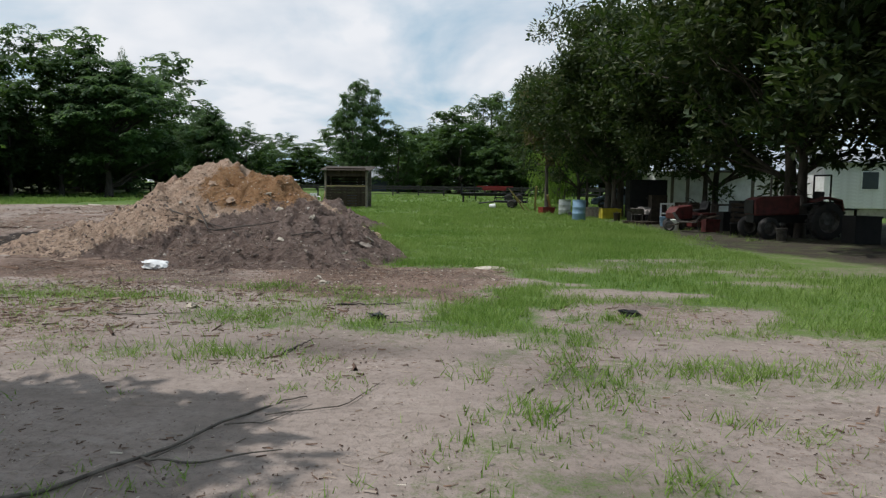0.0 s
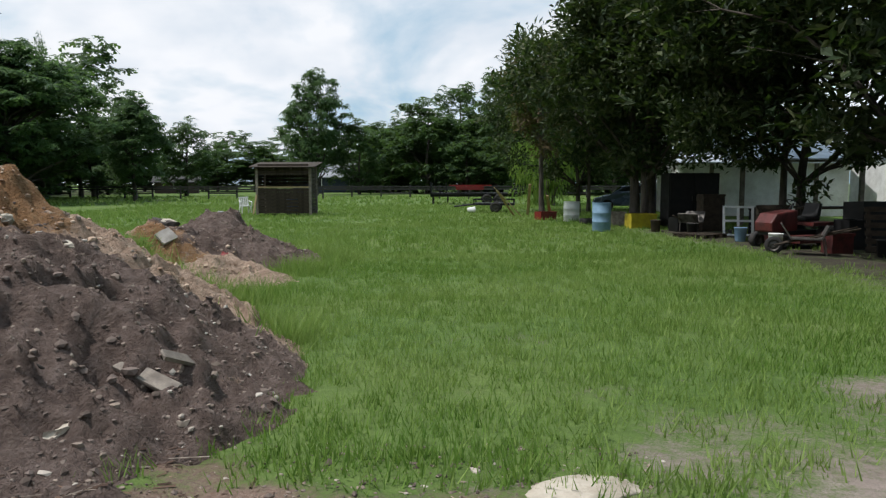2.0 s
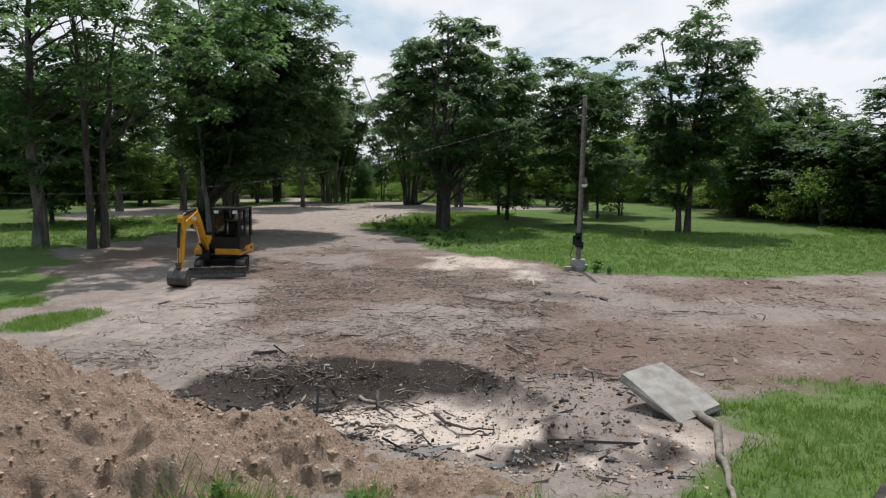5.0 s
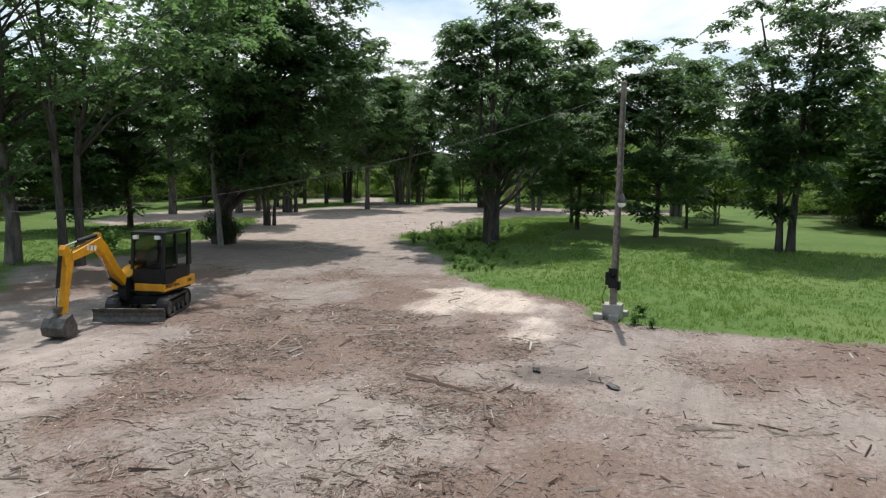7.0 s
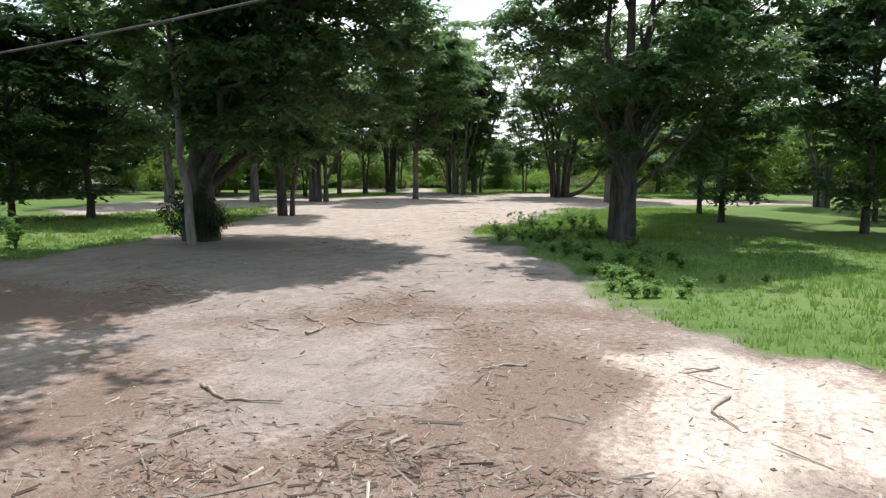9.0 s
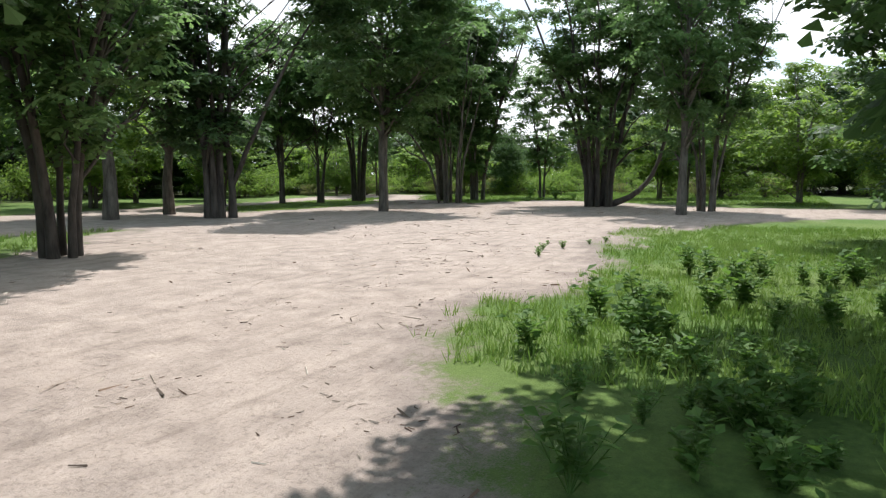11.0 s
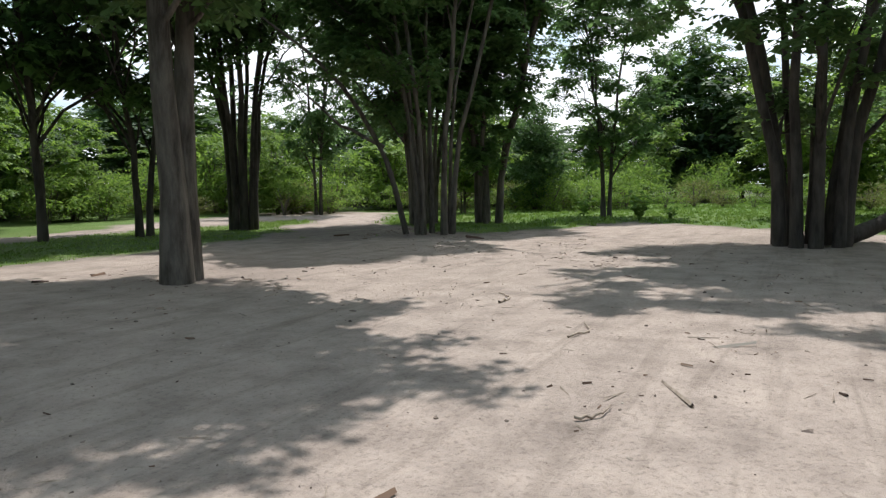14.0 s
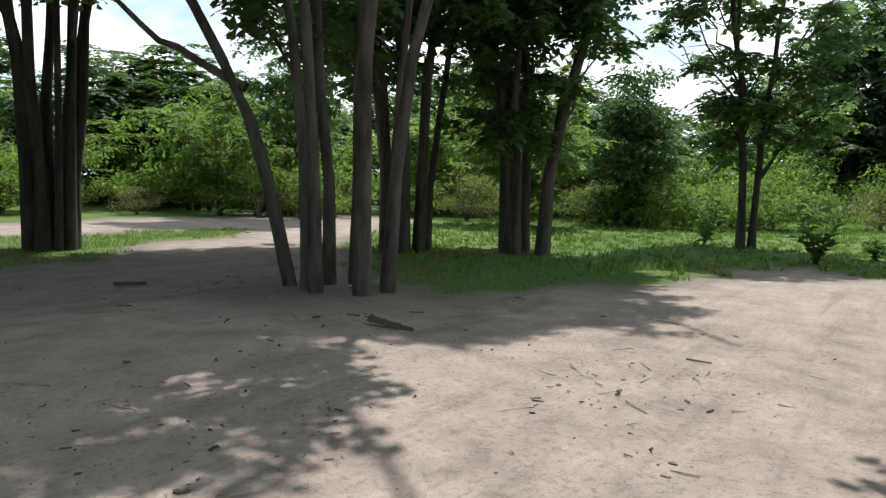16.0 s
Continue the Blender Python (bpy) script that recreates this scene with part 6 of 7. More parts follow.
    for sx in (-1.1, 1.1):
        for sy in (-0.33, 0.33):
            part("leg", boxed(sx - 0.04, sx + 0.04, sy - 0.04, sy + 0.04, 0, 0.82), WOOD_BROWN, b)
    part("shelf", boxed(-1.15, 1.15, -0.36, 0.36, 0.3, 0.33), WOOD_BROWN, b)


build_bench(10.6, 33.2, 15)
build_bench(13.0, 30.0, 40)


def build_mower():
    m = thing("riding_mower", 8.0, 30.0, float(ground_z(8.0, 30.0)), 205, "red riding mower parked at the edge of the shade", "mower")
    part("deck", boxed(-0.45, 0.45, -0.62, 0.62, 0.14, 0.32), RED_SHADED, m, bevel=0.04)
    part("hood", extrude_profile([(0.15, 0.42), (0.95, 0.40), (0.98, 0.62), (0.8, 0.84), (0.15, 0.92)], -0.27, 0.27), RED_SHADED, m, "red hood", bevel=0.04)
    part("chassis", boxed(-0.85, 0.9, -0.22, 0.22, 0.32, 0.42), BLACK_PAINT, m)
    part("fender", boxed(-0.9, -0.1, -0.5, 0.5, 0.54, 0.62), RED_SHADED, m, bevel=0.03)
    part("seat", extrude_profile([(-0.62, 0.64), (-0.14, 0.64), (-0.14, 0.74), (-0.5, 0.76), (-0.6, 1.08), (-0.7, 1.06)], -0.22, 0.22), BLACK_PAINT, m, bevel=0.03)
    part("steering_column", rodded((0.18, 0, 0.9), (0.02, 0, 1.06), 0.025), BLACK_PAINT, m)
    part("steering_wheel", lathe([(0.15, -0.012), (0.175, 0.0), (0.15, 0.012)], 20, False), BLACK_PAINT, m).matrix_basis = pose(0.02, 0, 1.07, 0, -35, 0)
    for s in (-1, 1):
        build_wheel(m, -0.6, s * 0.42, 0.26, 0.26, 0.22)
        build_wheel(m, 0.75, s * 0.40, 0.19, 0.19, 0.16)


build_mower()


def build_tractor():
    t = thing("farm_tractor", 10.4, 26.0, float(ground_z(10.4, 26.0)), 195, "red farm tractor with lugged tyres in deep shade", "tractor")
    part("hood", extrude_profile([(0.2, 0.75), (1.7, 0.72), (1.72, 1.22), (1.5, 1.3), (0.2, 1.36)], -0.3, 0.3), RED_SHADED, t, "red hood", bevel=0.05)
    part("chassis", boxed(-0.7, 1.7, -0.2, 0.2, 0.5, 0.75), BLACK_PAINT, t)
    part("grille", boxed(1.72, 1.76, -0.24, 0.24, 0.78, 1.2), BLACK_PAINT, t)
    for s in (-1, 1):
        build_wheel(t, -0.45, s * 0.66, 0.58, 0.58, 0.32, STEEL, 14)
        build_wheel(t, 1.4, s * 0.55, 0.34, 0.34, 0.2, STEEL)
        part("fender", extrude_profile([(-0.95, 0.9), (-0.85, 1.25), (-0.4, 1.34), (0.05, 1.2), (0.05, 1.16), (-0.4, 1.29), (-0.82, 1.2), (-0.9, 0.9)], s * 0.66 - 0.18, s * 0.66 + 0.18), RED_SHADED, t)
    part("seat", extrude_profile([(-0.65, 1.0), (-0.2, 1.0), (-0.2, 1.1), (-0.55, 1.12), (-0.62, 1.5), (-0.7, 1.48)], -0.22, 0.22), BLACK_PAINT, t, bevel=0.03)
    part("steering_wheel", lathe([(0.17, -0.014), (0.2, 0.0), (0.17, 0.014)], 20, False), BLACK_PAINT, t).matrix_basis = pose(0.12, 0, 1.5, 0, -40, 0)
    part("exhaust", rodded((1.1, 0.12, 1.3), (1.1, 0.12, 1.95), 0.035), STEEL, t)
    for x in (-0.75,):
        for s in (-0.4, 0.4):
            part("roll_bar", rodded((x, s, 0.8), (x, s, 2.0), 0.03), BLACK_PAINT, t)
        part("roll_bar", rodded((x, -0.4, 2.0), (x, 0.4, 2.0), 0.03), BLACK_PAINT, t)


build_tractor()


def build_frame_rack(x, y, rz):
    r = thing("window_frame", x, y, float(ground_z(x, y)), rz, "old white wooden window frame leaning among clutter", "window frame")
    for a in (-0.4, 0.0, 0.4):
        part("stile", boxed(a - 0.035, a + 0.035, -0.02, 0.02, 0, 0.9, m=pose(0, 0, 0, -14, 0, 0)), WHITE_PAINT, r)
    for z in (0.03, 0.46, 0.88):
        part("rail", boxed(-0.43, 0.43, -0.024, 0.024, z - 0.03, z + 0.03, m=pose(0, 0, 0, -14, 0, 0)), WHITE_PAINT, r)


build_frame_rack(8.0, 33.8, -12)


def build_planks():
    rng = np.random.default_rng(9)
    for k, (x, y) in enumerate([(2.5, 46.2), (2.2, 45.0), (1.9, 46.8), (3.4, 44.0)]):
        p = part("plank", boxed(-0.06, 0.06, -0.015, 0.015, 0, 1.9, m=pose(0, 0, 0, -38 - 6 * k, 0, 0)), WOOD_RAW, None)
        p.matrix_basis = pose(x, y, float(ground_z(x, y)), 0, 0, rng.uniform(60, 200))
        tagged(p, "weathered plank propped up beside yard clutter", "plank")
    for k, (x, y, r) in enumerate([(4.4, 39.6, 0.33), (7.9, 31.4, 0.36), (11.2, 29.5, 0.4), (12.5, 26.5, 0.34)]):
        t = thing("tyre", x, y, float(ground_z(x, y)) + 0.11, 0, "worn black tyre lying under the trees", "tyre")
        part("tread", lathe([(r * 0.58, -0.1), (r * 0.95, -0.1), (r, -0.05), (r, 0.05), (r * 0.95, 0.1), (r * 0.58, 0.1), (r * 0.55, 0.0), (r * 0.58, -0.1)], 24, False), RUBBER, t, smooth=True)


build_planks()


# ---- buildings behind the trees ----
# small clutter that stands in the shade of the magnolias
def build_bucket(x, y, mat, label, h=0.38, r=0.16):
    b = thing("bucket", x, y, float(ground_z(x, y)), x * 77 % 360, label, "bucket", )
    part("body", lathe([(r * 0.78, 0), (r * 0.84, 0.02), (r, h - 0.03), (r * 1.06, h - 0.02), (r * 1.06, h), (r * 0.96, h), (r * 0.78, 0.03)], 20, True), mat, b, smooth=True)
    part("handle", rodded((-r, 0, h), (r, 0, h + 0.02), 0.006), STEEL, b)


def build_pallet(x, y, rz, tilt=0):
    b = thing("wooden_pallet", x, y, float(ground_z(x, y)), rz, "dark weathered wooden pallet leaning among yard clutter", "pallet")
    m = pose(0, 0, 0, tilt, 0, 0)
    for k in range(6):
        part("board", boxed(-0.55, 0.55, -0.02 + k * 0.19, 0.10 + k * 0.19, 0.10, 0.12, m=m), WOOD_BROWN, b)
    for a in (-0.5, 0.0, 0.45):
        part("bearer", boxed(a, a + 0.08, -0.02, 1.05, 0.0, 0.10, m=m), WOOD_BROWN, b)


def build_barrow(x, y, rz):
    b = thing("wheelbarrow", x, y, float(ground_z(x, y)), rz, "dark rusty wheelbarrow parked in the shade", "wheelbarrow")
    part("tray", extrude_profile([(-0.45, 0.62), (-0.3, 0.34), (0.3, 0.34), (0.5, 0.66), (0.48, 0.68), (0.28, 0.37), (-0.28, 0.37), (-0.42, 0.64)], -0.3, 0.3), STEEL, b)
    for s in (-0.24, 0.24):
        part("handle", rodded((0.62, s * 0.3, 0.2), (-1.0, s * 1.2, 0.6), 0.02), WOOD_BROWN, b)
        part("leg", rodded((-0.35, s, 0.38), (-0.4, s, 0.0), 0.015), STEEL, b)
    build_wheel(b, 0.62, 0, 0.19, 0.19, 0.09)


for x, y, m, l in [(6.6, 33.6, BLACK_PAINT, "black plastic bucket in the shade"), (7.3, 31.6, BLUE_PLASTIC, "pale blue plastic bucket in the shade"), (8.9, 27.6, BLACK_PAINT, "black plastic bucket in the shade"), (7.2, 29.0, WHITE_PLASTIC, "grimy white plastic bucket in the shade"), (6.0, 35.6, WOOD_BROWN, "rusty brown bucket in the shade"), (9.4, 24.6, STEEL, "worn steel pail in the shade")]:
    build_bucket(x, y, m, l)
build_pallet(8.4, 31.6, 20, 62)
build_pallet(9.6, 28.6, -15, 70)
build_pallet(7.0, 32.7, 40)
build_barrow(7.4, 27.9, 160)
build_barrow(6.9, 34.8, 60)
for x, y, w, d, h, mat, r in [(9.2, 29.6, 0.6, 0.5, 0.7, BLACK_PAINT, 15), (8.6, 32.8, 0.8, 0.6, 0.9, WOOD_BROWN, -8), (10.2, 30.8, 1.1, 0.6, 1.1, BLACK_PAINT, 22), (7.9, 36.2, 0.7, 0.6, 1.2, WOOD_BROWN, 5), (9.9, 27.9, 0.7, 0.5, 0.6, WOOD_BROWN, 35), (8.3, 28.4, 0.5, 0.4, 0.45, RED_SHADED, 10), (11.4, 24.0, 0.8, 0.6, 0.8, BLACK_PAINT, 12), (9.0, 34.9, 0.6, 0.5, 0.8, BLACK_PAINT, -20)]:
    build_crate(x, y, w, d, h, mat, "storage_box", "dark grimy storage box among yard clutter", r)


def build_white_shed():
    h = thing("white_metal_shed", 13.5, 49, 0, 0, "white metal shed with an open lean-to roof behind magnolias", "building")
    part("wall", boxed(-3.8, 3.8, -2.5, -2.4, 0, 2.5), WHITE_PAINT, h)
    part("wall", boxed(-3.8, -3.7, -2.4, 2.5, 0, 2.5), WHITE_PAINT, h)
    part("wall", boxed(3.7, 3.8, -2.4, 2.5, 0, 2.5), WHITE_PAINT, h)
    part("wall", boxed(-3.7, 3.7, 2.4, 2.5, 0, 2.5), WHITE_PAINT, h)
    roof = part("roof", extrude_profile([(-3.0, 2.5), (0, 3.9), (3.0, 2.5), (3.0, 2.44), (0, 3.82), (-3.0, 2.44)], -4.2, 4.2), METAL_ROOF, h, "grey metal gable roof")
    roof.matrix_basis = pose(0, 0, 0, 0, 0, 90)
    l = thing("lean_to", 11.4, 42.0, 0, 0, "open lean-to with a metal roof on timber posts", "lean-to")
    for x in (-1.6, 2.6):
        for y in (-3.2, 0.4):
            part("post", boxed(x - 0.07, x + 0.07, y - 0.07, y + 0.07, -0.1, 2.35), WOOD_GREY, l)
    part("beam", boxed(-2.0, 3.0, -3.3, -3.16, 2.3, 2.46), WOOD_GREY, l)
    part("roof", extrude_profile([(-3.7, 2.42), (0.6, 3.9), (4.0, 2.9), (4.0, 2.84), (0.6, 3.82), (-3.7, 2.36)], -3.2, 2.4), METAL_ROOF, l, "sloping galvanised roof").matrix_basis = pose(0, 0, 0, 0, 0, 90)


build_white_shed()


def build_mobile_home():
    h = thing("mobile_home", 25.0, 46.5, 0, 0, "long white mobile home with lapped siding", "house")
    part("wall", boxed(-6.6, 6.6, -2.2, 2.2, 0.5, 3.1), WHITE_PAINT, h)
    part("skirting", boxed(-6.5, 6.5, -2.1, 2.1, 0, 0.5), CONCRETE, h)
    lap = extrude_profile([(0.0, 0), (0.03, 0), (0.008, 0.19), (0.0, 0.19)], -6.62, 6.62)
    me = bpy.data.meshes.new("lap"); lap.to_mesh(me); lap.free(); me.materials.append(WHITE_PAINT)
    for k in range(13):
        mpart("lap", me, h).matrix_basis = pose(0, -2.2, 0.52 + k * 0.195, 0, 0, -90)
    part("roof", extrude_profile([(-2.5, 3.08), (0, 3.8), (2.5, 3.08), (2.5, 3.0), (-2.5, 3.0)], -6.9, 6.9), ROOF_GREY, h).matrix_basis = pose(0, 0, 0, 0, 0, 90)
    for x in (-4.2, 1.0, 4.4):
        w = part("window", boxed(x - 0.5, x + 0.5, -2.27, -2.21, 1.5, 2.6), WHITE_PAINT, h)
        part("pane", boxed(x - 0.42, x + 0.42, -2.285, -2.272, 1.58, 2.52), worn("dim_glass", (0.05, 0.06, 0.07), (0.04, 0.05, 0.06), 0.12, 2, bump=0.0), w)


build_mobile_home()


def build_house(name, x, y, rz, w, d, eave, ridge, wall, roof_mat, label, windows=()):
    h = thing(name, x, y, 0, rz, label, "house")
    part("wall", boxed(-w / 2, w / 2, -d / 2, d / 2, -0.2, eave), wall, h)
    r = part("roof", extrude_profile([(-d / 2 - 0.5, eave - 0.1), (0, ridge), (d / 2 + 0.5, eave - 0.1), (d / 2 + 0.5, eave - 0.25), (0, ridge - 0.2), (-d / 2 - 0.5, eave - 0.25)], -w / 2 - 0.4, w / 2 + 0.4), roof_mat, h)
    r.matrix_basis = pose(0, 0, 0, 0, 0, 90)
    gable = extrude_profile([(-d / 2, eave), (d / 2, eave), (0, ridge - 0.25)], -w / 2 + 0.01, w / 2 - 0.01)
    part("gable", gable, wall, h).matrix_basis = pose(0, 0, 0, 0, 0, 90)
    for a, z, ww, hh in windows:
        win = part("window", boxed(a - ww / 2, a + ww / 2, -d / 2 - 0.06, -d / 2 - 0.003, z, z + hh), WHITE_PAINT, h)
        part("pane", boxed(a - ww / 2 + 0.12, a + ww / 2 - 0.12, -d / 2 - 0.075, -d / 2 - 0.063, z + 0.12, z + hh - 0.12), BLACK_PAINT, win)
    return h


build_house("blue_house", -24.4, 138, 4, 16, 9, 2.7, 5.0, NAVY, ROOF_GREY, "long navy blue house with a grey gable roof", [(-3.6, 0.9, 1.2, 1.4), (2.2, 0.9, 1.2, 1.4), (4.4, 0.9, 1.2, 1.4), (7.4, 0.9, 1.1, 1.4)])
build_house("brown_barn", -49, 126, 20, 6.5, 5, 1.9, 2.8, worn("brown_siding", (0.07, 0.045, 0.035), (0.05, 0.035, 0.03), 0.8, 2), worn("dark_roofing", (0.05, 0.047, 0.045), (0.03, 0.03, 0.03), 0.9, 3), "small dark brown barn with a dark roof", [(0, 0.8, 1.0, 1.0)])
build_house("grey_cabin", -64, 110, 30, 9, 5, 2.5, 3.6, worn("grey_siding", (0.16, 0.15, 0.16), (0.10, 0.10, 0.10), 0.8, 2), METAL_ROOF, "low grey cabin half hidden behind trees", [(-2.5, 0.9, 1.0, 1.0), (2.5, 0.9, 1.0, 1.0)])


# ---- loose things on and beside the heaps ----
def chunk(name, mat, size, x, y, z, rot, label, category, seed=0, rough=0.18, sub=3):
    """A broken lump: a box cut finer and pushed about."""
    bm = boxed(-0.5, 0.5, -0.5, 0.5, -0.5, 0.5)
    bmesh.ops.subdivide_edges(bm, edges=bm.edges, cuts=sub, use_grid_fill=True)
    off = Vector((seed * 3.7, seed * 1.3, 0))
    for v in bm.verts:
        n = noise.noise_vector(v.co * 1.6 + off) * rough + noise.noise_vector(v.co * 4.5 + off) * rough * 0.35
        v.co = v.co * (1 - 0.12 * max(0, v.co.length - 0.55)) + n
    bmesh.ops.scale(bm, vec=size, verts=bm.verts)
    ob = part(name, bm, mat, None)
    ob.matrix_basis = pose(x, y, z, *rot)
    return tagged(ob, label, category)


S = lambda x, y: float(surface(x, y))
chunk("concrete_slab", CONCRETE, (1.25, 1.0, 0.13), -11.35, 26.5, 0.27, (6, 22, 48), "broken pale concrete slab tilted at the edge of a burn pit", "slab", 1, 0.05)
chunk("concrete_chunk", CONCRETE, (0.30, 0.26, 0.06), -5.15, 24.45, S(-5.15, 24.45) + 0.08, (28, -20, 30), "pale concrete piece lying on a soil heap", "concrete", 2, 0.08)
chunk("tree_stump", BARK_DARK, (0.42, 0.56, 0.5), -6.95, 28.35, S(-6.95, 28.35) + 0.2, (4, 6, 50), "dark sawn log block with a pale cut top", "log", 3, 0.2, 4)
face = chunk("cut_face", STONE, (0.36, 0.46, 0.04), 0.02, 0.02, 0.25, (3, -4, 0), "pale sawn top", "", 5, 0.16)
face.parent = bpy.data.objects["tree_stump"]
chunk("white_board", WHITE_PAINT, (0.22, 0.58, 0.03), -5.3, 27.3, S(-5.3, 27.3) + 0.17, (-62, 8, 60), "white painted board stuck in a soil heap", "board", 4, 0.02, 1)
chunk("straw_clump", STONE, (0.36, 0.42, 0.2), -5.9, 28.4, S(-5.9, 28.4) + 0.05, (0, 10, 20), "pale lump of rotten wood beside a log block", "wood", 5, 0.34, 5)
chunk("red_rag", RED, (0.16, 0.24, 0.07), -4.2, 24.75, S(-4.2, 24.75) + 0.03, (20, 10, 10), "crumpled red rag on a soil heap", "rag", 6, 0.45, 5)
chunk("weathered_board", WOOD_GREY, (0.12, 0.5, 0.03), -1.4, 16.4, S(-1.4, 16.4) + 0.05, (-10, 12, 38), "split grey board lying on a soil heap", "board", 7, 0.03, 2)
chunk("weathered_board", WOOD_GREY, (0.08, 0.42, 0.03), -1.25, 16.55, S(-1.25, 16.55) + 0.06, (-8, 12, 46), "narrow split grey board lying on a soil heap", "board", 8, 0.03, 2)
chunk("crumpled_paper", WHITE_PAINT, (0.34, 0.24, 0.1), -5.0, 14.4, S(-5.0, 14.4) + 0.06, (12, 8, 20), "crumpled white paper sack at the foot of a soil heap", "paper", 9, 0.5, 6)
chunk("white_stick", WHITE_PAINT, (0.5, 0.09, 0.05), -13.9, 30.9, S(-13.9, 30.9) + 0.03, (0, 2, 60), "short white painted stick lying in grass", "stick", 10, 0.03, 1)
chunk("white_stick", WHITE_PAINT, (0.7, 0.1, 0.05), -11.6, 44.0, S(-11.6, 44.0) + 0.03, (0, 2, 20), "white painted batten lying on turf", "stick", 11, 0.03, 1)
def lay(ob, x, y, rz, lift):
    """Lays a flat thing on the slope below it."""
    gx, gy = (S(x + 0.3, y) - S(x - 0.3, y)) / 0.6, (S(x, y + 0.3) - S(x, y - 0.3)) / 0.6
    q = Vector((-gx, -gy, 1)).to_track_quat("Z", "Y")
    ob.matrix_basis = Matrix.Translation((x, y, (S(x, y) + 0.5 * max(S(x + 0.2, y + 0.2), S(x - 0.2, y - 0.2), S(x, y)) - 0.5 * S(x, y)) + lift)) @ q.to_matrix().to_4x4() @ pose(0, 0, 0, 0, 0, rz)


lay(bpy.data.objects["weathered_board"], -1.62, 16.3, 48, 0.02)
lay(bpy.data.objects["weathered_board.001"], -1.45, 16.5, 56, 0.03)
lay(bpy.data.objects["red_rag"], -4.2, 24.75, 20, 0.03)
lay(bpy.data.objects["concrete_chunk"], -5.15, 24.45, 30, 0.05)


def build_sand_pile(x, y):
    bm = bmesh.new()
    bmesh.ops.create_icosphere(bm, subdivisions=4, radius=1)
    for v in bm.verts:
        n = noise.noise_vector(v.co * 2.1) * 0.16 + noise.noise_vector(v.co * 7.0) * 0.05
        v.co = Vector(((v.co.x + n.x) * 0.32, (v.co.y + n.y) * 0.17, (v.co.z + n.z) * 0.055))
    ob = part("sand_mound", bm, STONE, None, smooth=True)
    ob.matrix_basis = pose(x, y, S(x, y) - 0.02, 0, 0, 15)
    tagged(ob, "low pale mound of hardened sand at the edge of the grass", "sand mound")


build_sand_pile(1.0, 15.55)
for k, (x, y, s) in enumerate([(-1.5, 13.0, 0.14), (-1.75, 13.63, 0.11), (-2.55, 10.65, 0.13), (-4.7, 17.1, 0.17), (-3.9, 17.3, 0.13), (-3.5, 16.9, 0.14), (-5.2, 17.4, 0.16), (-3.4, 17.6, 0.12), (-1.8, 15.65, 0.12), (-2.6, 16.2, 0.11), (-3.0, 15.4, 0.10), (-2.8, 17.4, 0.12), (-5.4, 24.1, 0.16), (-6.3, 24.6, 0.18), (-7.2, 22.4, 0.16)]):
    chunk("stone", CLOD_SAND if s > 0.14 and k < 11 else STONE, (s, s * 0.8, s * 0.55), x, y, S(x, y) + s * 0.02, (k * 31 % 40, k * 17 % 30, k * 71 % 360), "pale broken stone lying on dug soil", "stone", 20 + k, 0.42, 3)


for x, y, turn in ((-22.13, 23.57, 20), (-21.5, 25.3, 70), (2.91, 10.97, 15), (-0.1, 10.3, 60)):
    chunk("plastic_scrap", BLACK_PAINT, (0.22, 0.13, 0.05), x, y, S(x, y) + 0.04, (10, 8, turn), "torn black plastic scrap lying on bare soil", "scrap", turn, 0.4, 5)


def build_jerrycan(x, y, rz):
    j = thing("jerrycan", x, y, S(x, y), rz, "bright yellow plastic fuel can standing in grass", "fuel can")
    part("body", extrude_profile([(-0.2, 0.0), (0.2, 0.0), (0.2, 0.30), (0.12, 0.36), (-0.16, 0.36), (-0.2, 0.32)], -0.11, 0.11), YELLOW_PLASTIC, j, bevel=0.025)
    h = rodded((-0.12, 0, 0.36), (-0.1, 0, 0.43), 0.016, sides=8)
    rod(h, (-0.1, 0, 0.43), (0.06, 0, 0.43), 0.016, sides=8); rod(h, (0.06, 0, 0.43), (0.08, 0, 0.36), 0.016, sides=8)
    part("handle", h, YELLOW_PLASTIC, j)
    part("spout", rodded((0.13, 0, 0.36), (0.19, 0, 0.5), 0.028, 0.018, 10), BLACK_PAINT, j)
    part("label", boxed(-0.1, 0.1, -0.114, -0.1105, 0.1, 0.24), WHITE_PAINT, j)


build_jerrycan(-14.1, 31.9, 70)


def branch(pts, r, mat, label, lift=0.02):
    rng = np.random.default_rng(int(abs(pts[0][0] * 100)) + 3)
    p = np.array([(x, y, S(x, y) + lift) for x, y in pts])
    t = np.linspace(0, 1, len(p)); tt = np.linspace(0, 1, len(p) * 4)
    q = np.stack([np.interp(tt, t, p[:, k]) for k in range(3)], -1) + rng.normal(0, min(r * 0.5, 0.012), (len(tt), 3))
    V, F = [], []
    tube_np(q, np.linspace(r, r * 0.35, len(tt)), 7, V, F)
    tagged(new("fallen_branch", mesh_np("fallen_branch", np.concatenate(V), np.concatenate(F), mat, True)), label, "branch")


DRY = "long dry branch lying on bare soil"
branch([(-1.1, 5.0), (-0.58, 5.79), (-0.22, 6.82), (0.01, 7.09)], 0.014, BARK_GREY, DRY)
branch([(-0.57, 5.77), (-0.26, 5.75), (0.17, 6.03)], 0.010, BARK_GREY, DRY)
branch([(-0.15, 6.63), (0.33, 6.9), (0.49, 7.57)], 0.006, BARK_GREY, DRY)
branch([(-0.52, 5.8), (-0.41, 6.09), (-0.51, 6.33)], 0.006, BARK_GREY, DRY)
